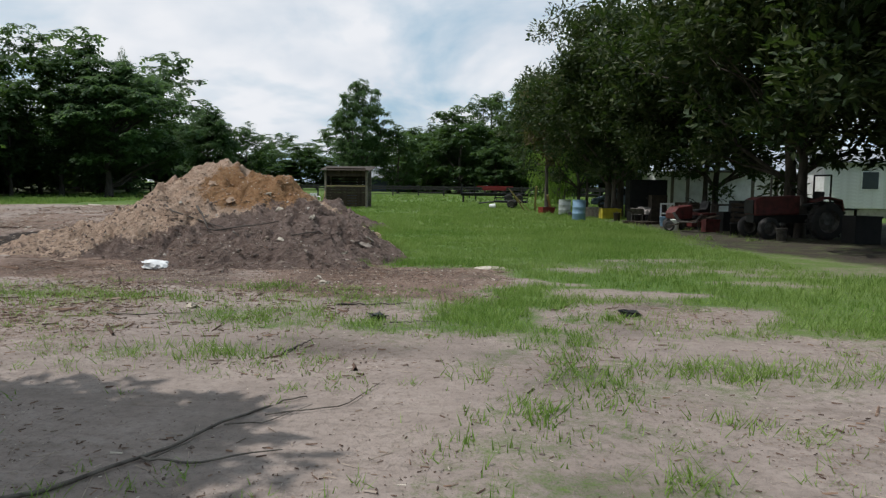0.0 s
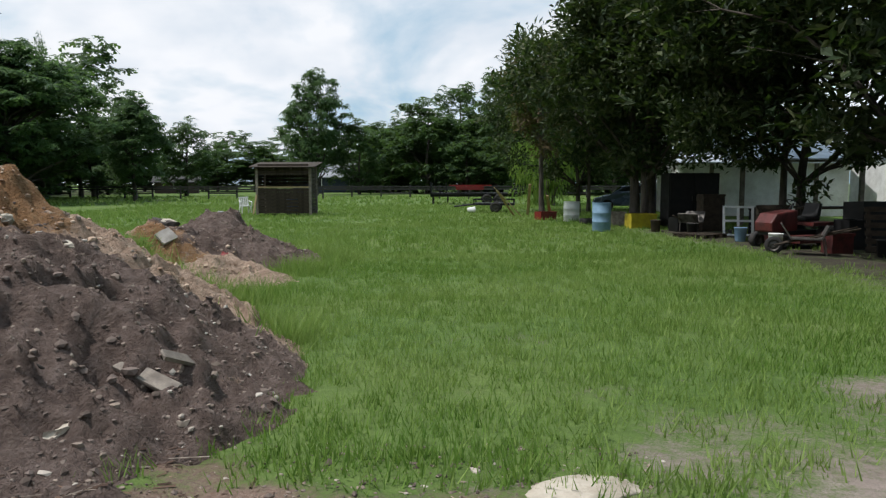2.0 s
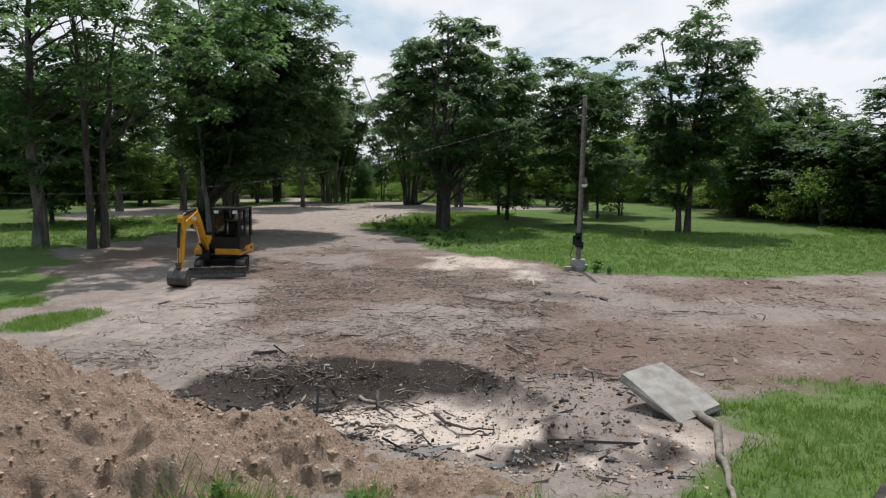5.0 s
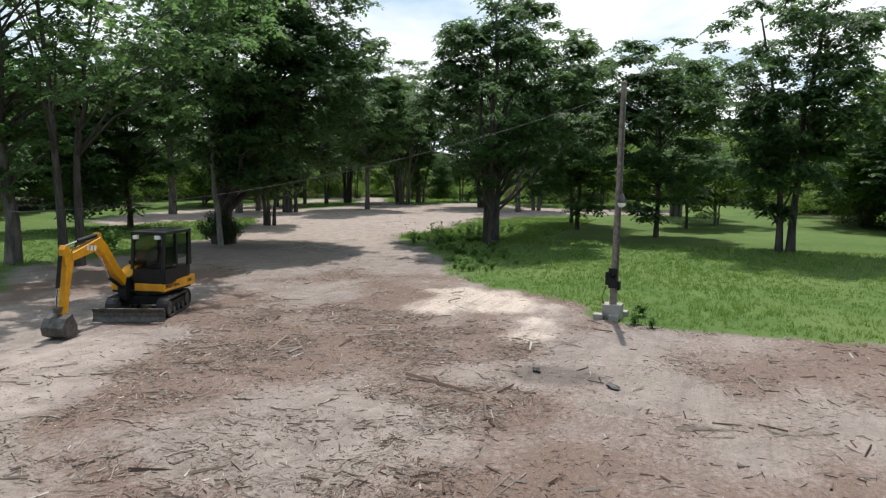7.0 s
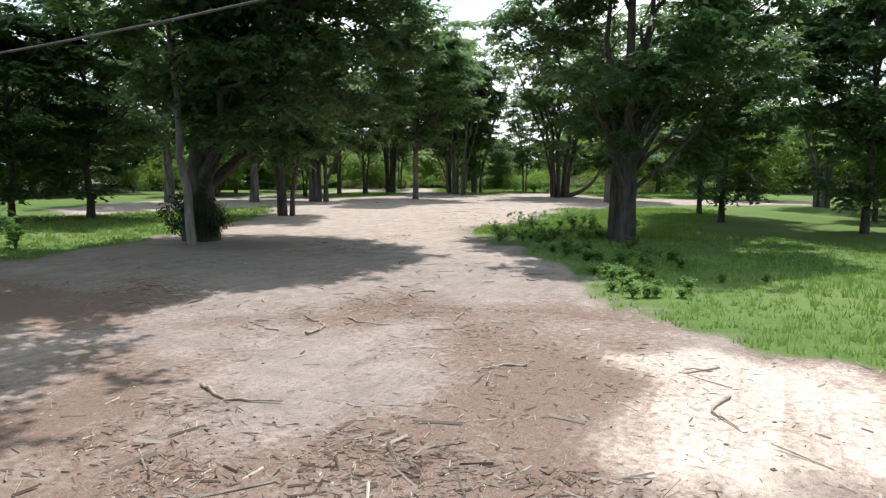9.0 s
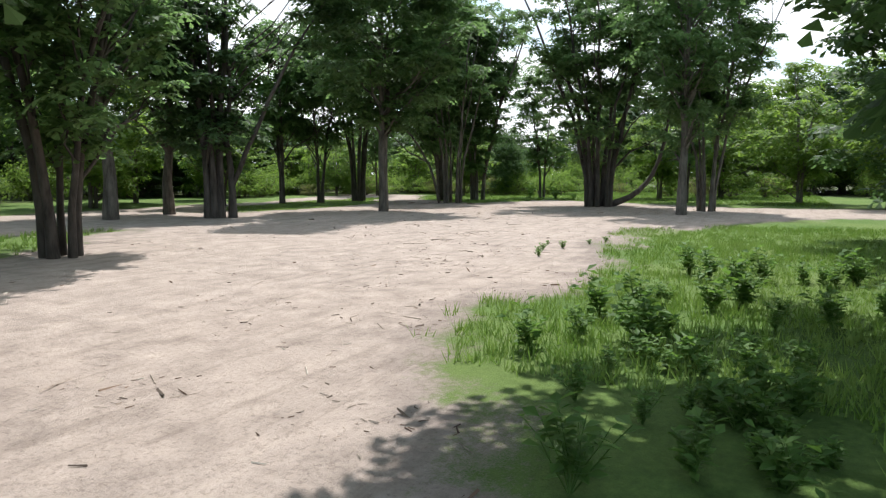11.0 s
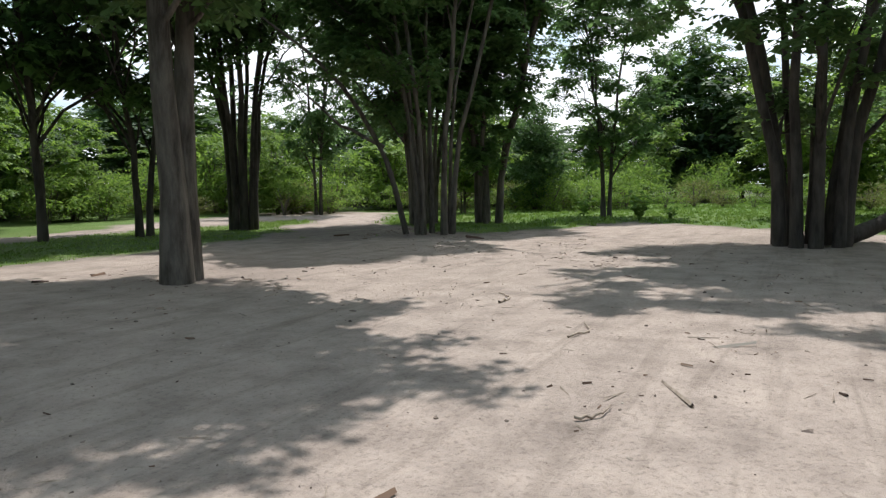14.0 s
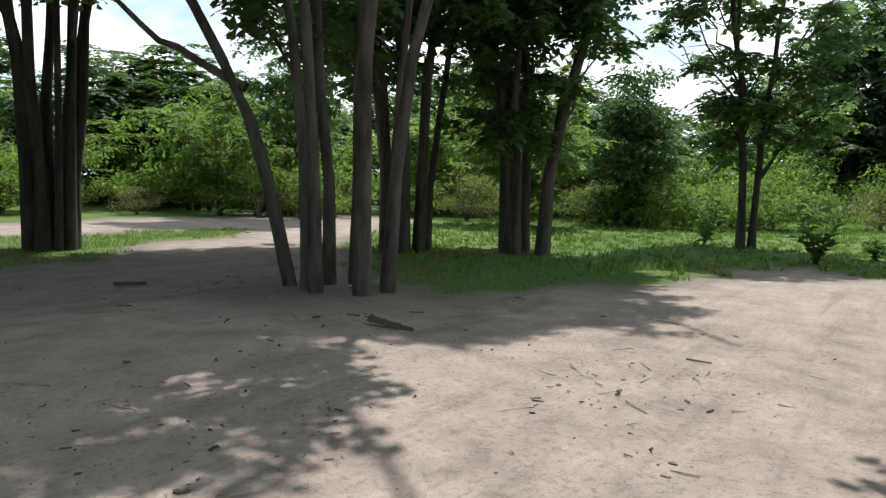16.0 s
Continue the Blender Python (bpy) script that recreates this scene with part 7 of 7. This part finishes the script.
branch([(-0.35, 6.4), (-0.1, 6.5), (0.1, 6.9)], 0.006, BARK_GREY, DRY)
branch([(-0.61, 8.37), (-0.55, 8.7), (-0.48, 8.94)], 0.012, BARK_DARK, DRY)
branch([(-0.81, 11.11), (-0.4, 11.25), (0.1, 11.46)], 0.018, BARK_GREY, DRY)
branch([(0.1, 10.0), (0.35, 10.1), (0.6, 10.15)], 0.008, BARK_GREY, DRY)
branch([(-3.3, 10.0), (-2.9, 9.95), (-2.4, 10.2)], 0.012, BARK_GREY, DRY)
branch([(-6.6, 17.4), (-5.6, 16.3), (-4.4, 16.0), (-3.6, 15.5)], 0.022, BARK_DARK, "dark root sticking out of a soil heap", 0.06)
branch([(-5.2, 16.6), (-4.6, 15.8), (-3.2, 15.9)], 0.026, BARK_DARK, "dark root sticking out of a soil heap", 0.06)
branch([(-2.8, 15.6), (-2.4, 15.9), (-1.9, 16.2), (-1.6, 16.8)], 0.014, BARK_DARK, "thin dark root lying over a soil heap", 0.03)
branch([(-11.0, 26.85), (-10.4, 27.1), (-9.4, 27.0), (-8.5, 27.0), (-7.2, 26.9)], 0.075, WOOD_GREY, "grey crooked log lying at the edge of a burn pit", 0.08)
branch([(-12.4, 21.2), (-11.6, 21.5), (-10.9, 22.0)], 0.045, BARK_DARK, "charred branch in a burn pit", 0.1)
branch([(-11.4, 22.6), (-10.8, 23.1), (-10.5, 23.8)], 0.035, BARK_DARK, "charred branch in a burn pit", 0.1)
branch([(-9.2, 20.4), (-8.6, 21.4), (-8.2, 22.2)], 0.05, TWIG, "dry branch at the edge of a burn pit", 0.05)
branch([(-6.1, 26.3), (-5.0, 26.9), (-4.2, 26.4)], 0.03, TWIG, "dry branch lying over a soil heap", 0.05)
for k in range(14):
    a = np.random.default_rng(300 + k)
    x, y, h, L = -12.4 + a.random() * 3.4, 19.6 + a.random() * 4.4, a.uniform(0, 6.28), a.uniform(0.25, 0.8)
    branch([(x, y), (x + L * 0.5 * math.cos(h), y + L * 0.5 * math.sin(h)), (x + L * math.cos(h + 0.5), y + L * math.sin(h + 0.5))], a.uniform(0.015, 0.045), BARK_DARK if k % 3 else TWIG, "charred branch in a burn pit", 0.04)
for k in range(26):
    a = np.random.default_rng(100 + k)
    x, y, h, L = -33 + a.random() * 18, 13.5 + a.random() * 9, a.uniform(0, 6.28), a.uniform(0.5, 1.4)
    y += 0.0 if x > -27 else -2.5
    branch([(x, y), (x + L * 0.5 * math.cos(h), y + L * 0.5 * math.sin(h)), (x + L * math.cos(h + 0.4), y + L * math.sin(h + 0.4))], a.uniform(0.012, 0.03), TWIG, "dry stick lying on cleared soil")
for k in range(24):
    a = np.random.default_rng(400 + k)
    x, y, h, L = -39.5 + a.random() * 6, 9.2 + a.random() * 4.6, a.uniform(0, 6.28), a.uniform(0.2, 0.8)
    branch([(x, y), (x + L * 0.5 * math.cos(h), y + L * 0.5 * math.sin(h)), (x + L * math.cos(h + 0.4), y + L * math.sin(h + 0.4))], a.uniform(0.007, 0.016), TWIG if k % 3 else BARK_DARK, "dry stick lying on trodden sand")
for k in range(16):
    a = np.random.default_rng(200 + k)
    x, y, h, L = -84 + a.random() * 26, 0, a.uniform(0, 6.28), a.uniform(0.3, 0.9)
    y = 3.5 + (x + 59) * 0.42 + a.uniform(-3.5, 3)
    branch([(x, y), (x + L * 0.5 * math.cos(h), y + L * 0.5 * math.sin(h)), (x + L * math.cos(h + 0.4), y + L * math.sin(h + 0.4))], a.uniform(0.01, 0.02), TWIG, "dry stick lying on bare sand")
# ---- grass, weeds, twigs and clods ----
def scatter(rng, n, x0, x1, y0, y1):
    return rng.uniform(x0, x1, n), rng.uniform(y0, y1, n)


def build_grass(name, rng, areas, label):
    """Blades of turf over the areas (x0, x1, y0, y1, tufts, blades, height, width), thinned by the cover of the ground."""
    vs, fs, base = [], [], 0
    for x0, x1, y0, y1, tufts, blades, height, width in areas:
        x, y = scatter(rng, tufts, x0, x1, y0, y1)
        keep = cover(x, y)[:, 0] + 0.25 * value_noise(x, y, 0.8, 2) > rng.uniform(0.38, 0.9, tufts)
        keep &= surface(x, y) - ground_z(x, y) < 0.16
        x, y = x[keep], y[keep]
        tall = 1 + 0.9 * np.clip(value_noise(x, y, 5.0, 2) + 0.15, 0, 1)
        n = len(x) * blades
        px = np.repeat(x, blades) + rng.normal(0, 0.06, n); py = np.repeat(y, blades) + rng.normal(0, 0.06, n)
        h = height * np.repeat(tall, blades) * rng.uniform(0.45, 1.25, n)
        a, lean = rng.uniform(0, 2 * np.pi, n), rng.uniform(0.1, 0.75, n)
        z = ground_z(px, py) - 0.01
        b = rng.uniform(0, 2 * np.pi, n)
        w = width * rng.uniform(0.7, 1.3, n)
        root = np.stack([px, py, z], -1)
        side = np.stack([np.cos(b), np.sin(b), 0 * b], -1) * w[:, None]
        tip = root + np.stack([np.cos(a) * lean * h, np.sin(a) * lean * h, h], -1)
        v = np.stack([root - side, root + side, tip], 1).reshape(-1, 3)
        vs.append(v); fs.append(np.arange(3 * n).reshape(-1, 3) + base); base += 3 * n
    tagged(new(name, mesh_np(name, np.concatenate(vs), np.concatenate(fs), GRASS)), label, "grass", kind="stuff")


build_grass("grass", np.random.default_rng(1), [(-6, 8, 4, 16, 11000, 8, 0.085, 0.007), (-6, 7, 15.5, 28, 16000, 8, 0.075, 0.006), (-12, 9, 24, 40, 9000, 7, 0.11, 0.012), (-22, 10, 38, 62, 7000, 7, 0.13, 0.02), (-45, 10, 60, 95, 2200, 6, 0.2, 0.05)], "rough green grass of the field")
build_grass("grass", np.random.default_rng(2), [(-52, -26, 12, 40, 10000, 7, 0.12, 0.015), (-58, -28, 40, 58, 3500, 7, 0.2, 0.03), (-60, -28, -16, 6, 6000, 8, 0.14, 0.016), (-72, -48, 3, 16, 8000, 8, 0.13, 0.01), (-19, -12, 9, 13, 2500, 8, 0.12, 0.01), (-16, -9, 25, 38, 6000, 8, 0.06, 0.008)], "low green grass round the cleared soil")
build_grass("grass", np.random.default_rng(4), [(-96, -70, -24, -9, 8000, 8, 0.07, 0.012), (-128, -94, -20, 14, 7000, 6, 0.11, 0.035)], "bright green grass between tall stems")


def build_tall_grass():
    rng = np.random.default_rng(8)
    vs, n_all = [], 0
    for cx, cy, ra, rb, n in [(-4.5, 22.0, 0.4, 0.3, 700), (-5.2, 22.35, 0.4, 0.3, 750), (-5.9, 22.7, 0.4, 0.3, 650), (-6.6, 23.0, 0.3, 0.25, 350), (-3.7, 21.5, 0.4, 0.35, 800), (-2.7, 24.4, 0.4, 0.5, 1200), (-2.6, 20.9, 0.4, 0.7, 1300), (-1.4, 18.9, 0.25, 0.6, 600), (-6.4, 25.0, 0.3, 0.3, 350), (-3.0, 27.9, 0.7, 1.2, 1000), (-2.4, 26.2, 0.3, 0.8, 700)]:
        px, py = cx + rng.normal(0, ra * 0.6, n), cy + rng.normal(0, rb * 0.6, n)
        h, a, lean, b = rng.uniform(0.10, 0.40, n), rng.uniform(0, 6.28, n), rng.uniform(0.15, 0.9, n), rng.uniform(0, 6.28, n)
        root = np.stack([px, py, surface(px, py) - 0.02], -1)
        side = np.stack([np.cos(b), np.sin(b), 0 * b], -1) * 0.006
        tip = root + np.stack([np.cos(a) * lean * h, np.sin(a) * lean * h, h], -1)
        vs.append(np.stack([root - side, root + side, tip], 1).reshape(-1, 3)); n_all += n
    tagged(new("tall_grass", mesh_np("tall_grass", np.concatenate(vs), np.arange(3 * n_all).reshape(-1, 3), GRASS)), "tall tufted grass in the hollow between two soil heaps", "grass", kind="stuff")


build_tall_grass()


def build_sprigs():
    """Thin scattered grass on the trodden soil beside the lawn."""
    rng = np.random.default_rng(9)
    x, y = scatter(rng, 2600, -6, 7, 3.5, 13)
    keep = value_noise(x, y, 1.2, 3) > rng.uniform(-0.1, 0.5, 2600)
    x, y = x[keep], y[keep]
    k = rng.integers(6, 22, len(x))
    px, py = np.repeat(x, k), np.repeat(y, k)
    n = len(px)
    px, py = px + rng.normal(0, 0.05, n), py + rng.normal(0, 0.05, n)
    h, a, lean, b = rng.uniform(0.02, 0.09, n), rng.uniform(0, 6.28, n), rng.uniform(0.3, 1.5, n), rng.uniform(0, 6.28, n)
    root = np.stack([px, py, surface(px, py) - 0.01], -1)
    side = np.stack([np.cos(b), np.sin(b), 0 * b], -1) * 0.005
    tip = root + np.stack([np.cos(a) * lean * h, np.sin(a) * lean * h, h], -1)
    tagged(new("grass_sprigs", mesh_np("grass_sprigs", np.stack([root - side, root + side, tip], 1).reshape(-1, 3), np.arange(3 * n).reshape(-1, 3), GRASS)), "thin green grass sprigs scattered over trodden soil", "grass", kind="stuff")


build_sprigs()


def build_tufts():
    """Thick tufts where grass has taken the trodden soil."""
    rng = np.random.default_rng(19)
    vs, n_all = [], 0
    for cx, cy, ra, rb, s in TUFTS:
        if cx < -20:
            continue
        n = int(2600 * s * ra * rb) + 120
        px, py = cx + rng.normal(0, ra * 0.5, n), cy + rng.normal(0, rb * 0.5, n)
        keep = value_noise(px, py, 0.25, 2) > rng.uniform(-0.45, 0.35, n)
        px, py = px[keep], py[keep]
        n = len(px)
        h, a, lean, b = rng.uniform(0.04, 0.15, n), rng.uniform(0, 6.28, n), rng.uniform(0.2, 1.3, n), rng.uniform(0, 6.28, n)
        root = np.stack([px, py, surface(px, py) - 0.01], -1)
        side = np.stack([np.cos(b), np.sin(b), 0 * b], -1) * rng.uniform(0.003, 0.008, n)[:, None]
        tip = root + np.stack([np.cos(a) * lean * h, np.sin(a) * lean * h, h], -1)
        vs.append(np.stack([root - side, root + side, tip], 1).reshape(-1, 3)); n_all += n
    tagged(new("grass_tufts", mesh_np("grass_tufts", np.concatenate(vs), np.arange(3 * n_all).reshape(-1, 3), GRASS)), "thick green grass tufts on trodden soil", "grass", kind="stuff")


build_tufts()


def build_sticks(name, rng, areas, material, label):
    """Twigs and chips as thin three-sided bars lying about: (x0, x1, y0, y1, count, length, thickness)."""
    vs, fs, base = [], [], 0
    q = np.array([(0, 1, 4, 3), (1, 2, 5, 4), (2, 0, 3, 5)])
    for x0, x1, y0, y1, n, length, thick in areas:
        x, y = scatter(rng, n, x0, x1, y0, y1)
        c = cover(x, y)
        dens = np.where(x < -34, 0.05, 0.22) + 0.78 * np.clip(3.0 * value_noise(x, y, 1.3, 3) + 0.2, 0, 1) * np.where(x < -34, np.clip(2.5 * value_noise(x + 70, y, 4.0, 2) + 0.4, 0.1, 1), 1)
        keep = (c[:, 0] < 0.5) & (rng.random(n) < dens * (1 - 0.75 * c[:, 1]) * np.where((x < -12) & (x > -40), 0.2 + 1.2 * c[:, 3], 1))
        x, y = x[keep], y[keep]
        n = len(x)
        L = (length * rng.exponential(0.5, n) + length * 0.2) * np.where(rng.random(n) < 0.06, 2.4, 1.0)
        T, a, tilt = thick * rng.uniform(0.4, 1.1, n) * (0.55 + 0.5 * L / length), rng.uniform(0, 6.28, n), rng.normal(0, 0.12, n)
        d = np.stack([np.cos(a) * np.cos(tilt), np.sin(a) * np.cos(tilt), np.sin(tilt)], -1)
        s = np.stack([-np.sin(a), np.cos(a), 0 * a], -1)
        u = np.cross(d, s)
        c0 = np.stack([x, y, surface(x, y) + T * 0.6 + 0.004], -1)
        ring = [(-1, -1), (1, -1), (0, 1.2)]
        A = [c0 - d * L[:, None] / 2 + (s * i + u * k * 0.6) * T[:, None] for i, k in ring]
        B = [c0 + d * L[:, None] / 2 + (s * i * 0.6 + u * k * 0.4) * T[:, None] for i, k in ring]
        v = np.stack(A + B, 1).reshape(-1, 3)
        f = (np.arange(n)[:, None, None] * 6 + q[None]).reshape(-1, 4) + base
        vs.append(v); fs.append(f); base += 6 * n
    tagged(new(name, mesh_np(name, np.concatenate(vs), np.concatenate(fs), material)), label, "debris", kind="stuff")


build_sticks("twigs", np.random.default_rng(21), [(-36, -12, 9, 26, 6000, 0.2, 0.006), (-27, -11, 13, 23, 4500, 0.28, 0.008), (-28, -12, 22, 30, 2500, 0.34, 0.009), (-38, -28, 8, 16, 450, 0.3, 0.009), (-43, -32, 8, 16, 1600, 0.24, 0.006), (-88, -56, -10, 5, 3600, 0.2, 0.007), (-30, -13, 26, 44, 1500, 0.35, 0.012), (-50, -30, 3, 14, 1500, 0.28, 0.008), (-90, -50, -10, 8, 5500, 0.16, 0.006), (-6, 7, 3.5, 13, 3000, 0.10, 0.003), (-8, 1.5, 12.5, 18, 1800, 0.13, 0.004), (-8.5, -1, 22, 29, 700, 0.2, 0.007)], TWIG, "scattered dry twigs on cleared soil")
build_sticks("wood_chips", np.random.default_rng(22), [(-34, -12, 11, 27, 14000, 0.10, 0.008), (-27, -11, 13, 24, 14000, 0.11, 0.009), (-24, -11, 15, 27, 9000, 0.05, 0.006), (-48, -32, 4, 14, 3500, 0.08, 0.009), (-6, 7, 3.5, 13, 7000, 0.026, 0.004), (-6, 1.5, 11.8, 16.8, 2600, 0.024, 0.0035), (-90, -48, -12, 8, 6000, 0.05, 0.008), (-30, -13, 27, 44, 2500, 0.14, 0.016), (-9, -1, 21.5, 29, 1500, 0.08, 0.010), (-13, -8, 18, 26, 900, 0.1, 0.012)], CHIP, "splintered wood chips and bark strewn over soil")


def build_clods(name, rng, areas, material, label):
    """Small broken lumps: (x0, x1, y0, y1, count, size, least height above the ground)."""
    bm = bmesh.new(); bmesh.ops.create_icosphere(bm, subdivisions=1, radius=1)
    bv = np.array([v.co for v in bm.verts]); bf = np.array([[v.index for v in f.verts] for f in bm.faces]); bm.free()
    vs, fs, base = [], [], 0
    for x0, x1, y0, y1, n, size, least, most in areas:
        x, y = scatter(rng, n, x0, x1, y0, y1)
        lift = surface(x, y) - ground_z(x, y)
        keep = (lift >= least) & (lift < most)
        if name == "sand_clods":
            keep &= np.where(y < 23, heap_a(x, y)[2], 1) > 0.7
        x, y = x[keep], y[keep]; n = len(x)
        r = size * np.clip(0.35 + rng.exponential(0.45, n), 0, 2.2)
        sc = r[:, None] * rng.uniform(0.6, 1.3, (n, 3)) * [1, 1, 0.75]
        jit = 1 + rng.normal(0, 0.24, (n, len(bv)))
        v = bv[None] * jit[..., None] * sc[:, None] + np.stack([x, y, surface(x, y) - r * 0.1], -1)[:, None]
        vs.append(v.reshape(-1, 3)); fs.append((np.arange(n)[:, None, None] * len(bv) + bf[None]).reshape(-1, 3) + base); base += n * len(bv)
    tagged(new(name, mesh_np(name, np.concatenate(vs), np.concatenate(fs), material, False)), label, "soil", kind="stuff")


build_sticks("bark_mulch", np.random.default_rng(24), [(-8, 1.4, 11.6, 16.5, 18000, 0.026, 0.004), (-9, 0.3, 13.5, 18, 12000, 0.032, 0.005), (-6, 7, 3.5, 12.5, 14000, 0.028, 0.005), (-6, -0.5, 9, 12.5, 5000, 0.07, 0.007), (-33, -13, 14, 27, 8000, 0.06, 0.006), (-27, -11, 13, 24, 22000, 0.09, 0.009), (-24, -11, 15, 27, 16000, 0.05, 0.006), (-9, 0, 13.5, 18.5, 2600, 0.11, 0.005), (-8, -2.5, 24.5, 28.8, 5000, 0.12, 0.008), (-30, -12, 22, 40, 6000, 0.16, 0.013), (-90, -50, -11, 8, 9000, 0.05, 0.010), (-88, -60, -10, 5, 9000, 0.035, 0.010), (-79.5, -74.5, -12, -7.5, 1500, 0.07, 0.01), (-92, -86, -13.5, -8.5, 1500, 0.07, 0.01), (-50, -30, 4, 15, 5000, 0.08, 0.008), (-9, -2, 24.5, 29, 2000, 0.06, 0.008)], MULCH, "red-brown bark and root litter strewn over soil")
build_clods("soil_clods", np.random.default_rng(31), [(-9, 0.5, 12.8, 18, 8000, 0.019, 0.03, 1.2), (-6, 1.5, 11.8, 16.2, 8000, 0.012, -0.05, 0.12), (-8, -2, 24.8, 29, 1500, 0.022, 0.03, 3), (-14, -7, 17, 27, 1500, 0.018, 0, 0.1), (-30, -13, 12, 28, 900, 0.016, 0, 0.02), (-5, 7, 3.5, 12, 3500, 0.008, 0, 0.02), (-88, -54, -9, 7, 3500, 0.008, 0, 0.02), (-88, -60, -9, 4, 450, 0.022, 0, 0.02), (-27, -11, 13, 27, 3500, 0.010, 0, 0.05), (-9.5, 0.5, 12.8, 18.4, 4000, 0.017, 0.05, 1.4), (-8, -2.5, 24.8, 28.5, 1800, 0.018, 0.05, 3)], CLOD, "crumbled lumps of grey-brown topsoil")
build_clods("sand_clods", np.random.default_rng(32), [(-10, -1.5, 16, 23, 6000, 0.018, 0.12, 3), (-9, -2, 17, 23, 2600, 0.02, 0.2, 3), (-8, -3, 22, 25, 1500, 0.018, 0.05, 3), (-12.5, -8, 23.5, 27, 700, 0.022, 0, 0.3), (-9.5, -7, 19, 25, 600, 0.022, 0, 0.6)], CLOD_SAND, "crumbled lumps of orange and sandy subsoil")


CHAR = Mat("charcoal", (0.03, 0.03, 0.03), 0.9, 0, 0.2)
CHAR.color(CHAR.ramp(CHAR.island(), [(0.0, (0.012, 0.011, 0.011)), (0.6, (0.045, 0.040, 0.038)), (0.85, (0.16, 0.15, 0.15)), (1.0, (0.5, 0.49, 0.48))]))
build_sticks("charred_litter", np.random.default_rng(25), [(-13, -8.2, 18.2, 26.6, 5000, 0.09, 0.012), (-13, -8.2, 18.2, 26.6, 900, 0.3, 0.014)], CHAR.m, "charred sticks and ash strewn in a burn pit")
build_clods("charcoal_lumps", np.random.default_rng(33), [(-13, -8.2, 18.2, 26.6, 1600, 0.024, -1, 0.2)], CHAR.m, "lumps of charcoal and ash in a burn pit")


def weed_mesh(seed, n, size, spread, leaf):
    rng = np.random.default_rng(seed)
    c, d, nr, L = [], [], [], []
    V, F = [], []
    for _ in range(n):
        a, tilt, h = rng.uniform(0, 6.28), rng.uniform(0.1, 0.9), size * rng.uniform(0.5, 1.1)
        tip = np.array([math.cos(a) * tilt * spread, math.sin(a) * tilt * spread, h])
        line = bend(rng, np.array([0, 0, -0.03]), tip, 4, 0.08, 0.03)
        tube_np(line, [0.008, 0.007, 0.005, 0.003], 4, V, F)
        for k in range(9):
            t = 0.25 + 0.75 * k / 8
            p = np.array([np.interp(t, [0, 1 / 3, 2 / 3, 1], line[:, q]) for q in range(3)])
            b = rng.uniform(0, 6.28)
            c.append(p); d.append([math.cos(b), math.sin(b), rng.uniform(-0.2, 0.6)]); nr.append([rng.normal(0, 0.3), rng.normal(0, 0.3), 1]); L.append(leaf * rng.uniform(0.6, 1.2))
    v, f = leaves_np(np.array(c), np.array(d, float), np.array(nr, float), np.array(L), np.array(L) * 0.6)
    return mesh_np("stem", np.concatenate(V), np.concatenate(F), LEAF_WEED), mesh_np("foliage", v, f, LEAF_WEED)


WEEDS = [weed_mesh(70 + k, 12, 0.75, 0.6, 0.20) for k in range(2)] + [weed_mesh(75, 10, 0.35, 0.35, 0.14)]


def plant_weed(kind, x, y, rz, s):
    w = new("weed_plant")
    w.matrix_basis = pose(x, y, float(surface(x, y)), 0, 0, rz) @ Matrix.Diagonal((s, s, s, 1))
    for n, me in zip(("stem", "foliage"), WEEDS[kind]):
        mpart(n, me, w)
    tagged(w, "leafy green weed growing at the edge of bare soil", "weed", "weeds along the track")


def plant_weeds():
    rng = np.random.default_rng(77)
    for k in range(70):
        x = rng.uniform(-58, -45)
        y, turn, s = 8.2 + (x + 50) * -0.12 + abs(rng.normal(0, 2.2)), rng.uniform(0, 360), rng.uniform(0.35, 0.9)
        # the open track runs along y = 7.2 + 0.39 * (x + 50)
        if y - (7.2 + 0.39 * (x + 50)) > 0.9 and value_noise(np.array(x), np.array(y), 1.6, 2) > -0.02:
            plant_weed(int(rng.integers(2)), x, y, turn, s)
    for k in range(150):
        u, side = rng.random(), abs(rng.normal(0, 1.6)) + 0.2
        x, y = -50.5 + 14.5 * u - 0.4 * side, 8.6 + 7.6 * u + side
        if cover(np.array(x), np.array(y))[0] > 0.35 and value_noise(np.array(x), np.array(y), 1.3, 2) > -0.05:
            plant_weed(2 if k % 4 else int(rng.integers(2)), x, y, rng.uniform(0, 360), rng.uniform(0.5, 1.05) if k % 4 else rng.uniform(0.3, 0.5))
    for k in range(22):
        u = rng.uniform(0, 2.2)
        plant_weed(2, -4.5 - u + rng.normal(0, 0.12), 22.0 + 0.48 * u + rng.normal(0, 0.15), rng.uniform(0, 360), rng.uniform(0.35, 0.7))
    for x, y, s in [(-61.9, 4.8, 0.35), (-60.5, 5.1, 0.5), (-61.1, 5.5, 0.6), (-59.8, 5.2, 0.45), (-62.6, 5.9, 0.4), (-58.9, 5.5, 0.5), (-63.5, 6.2, 0.5), (-29.2, 24.9, 1.2), (-28.0, 24.9, 1.0), (-27.7, 25.4, 0.9), (-99.5, -6.2, 1.5), (-101.5, -5.2, 1.3), (-103, -9.6, 1.5), (-34, -1.6, 1.6), (-36, -3, 1.5)]:
        plant_weed(2 if s < 1.4 else 0, x, y, x * 57 % 360, s)


plant_weeds()
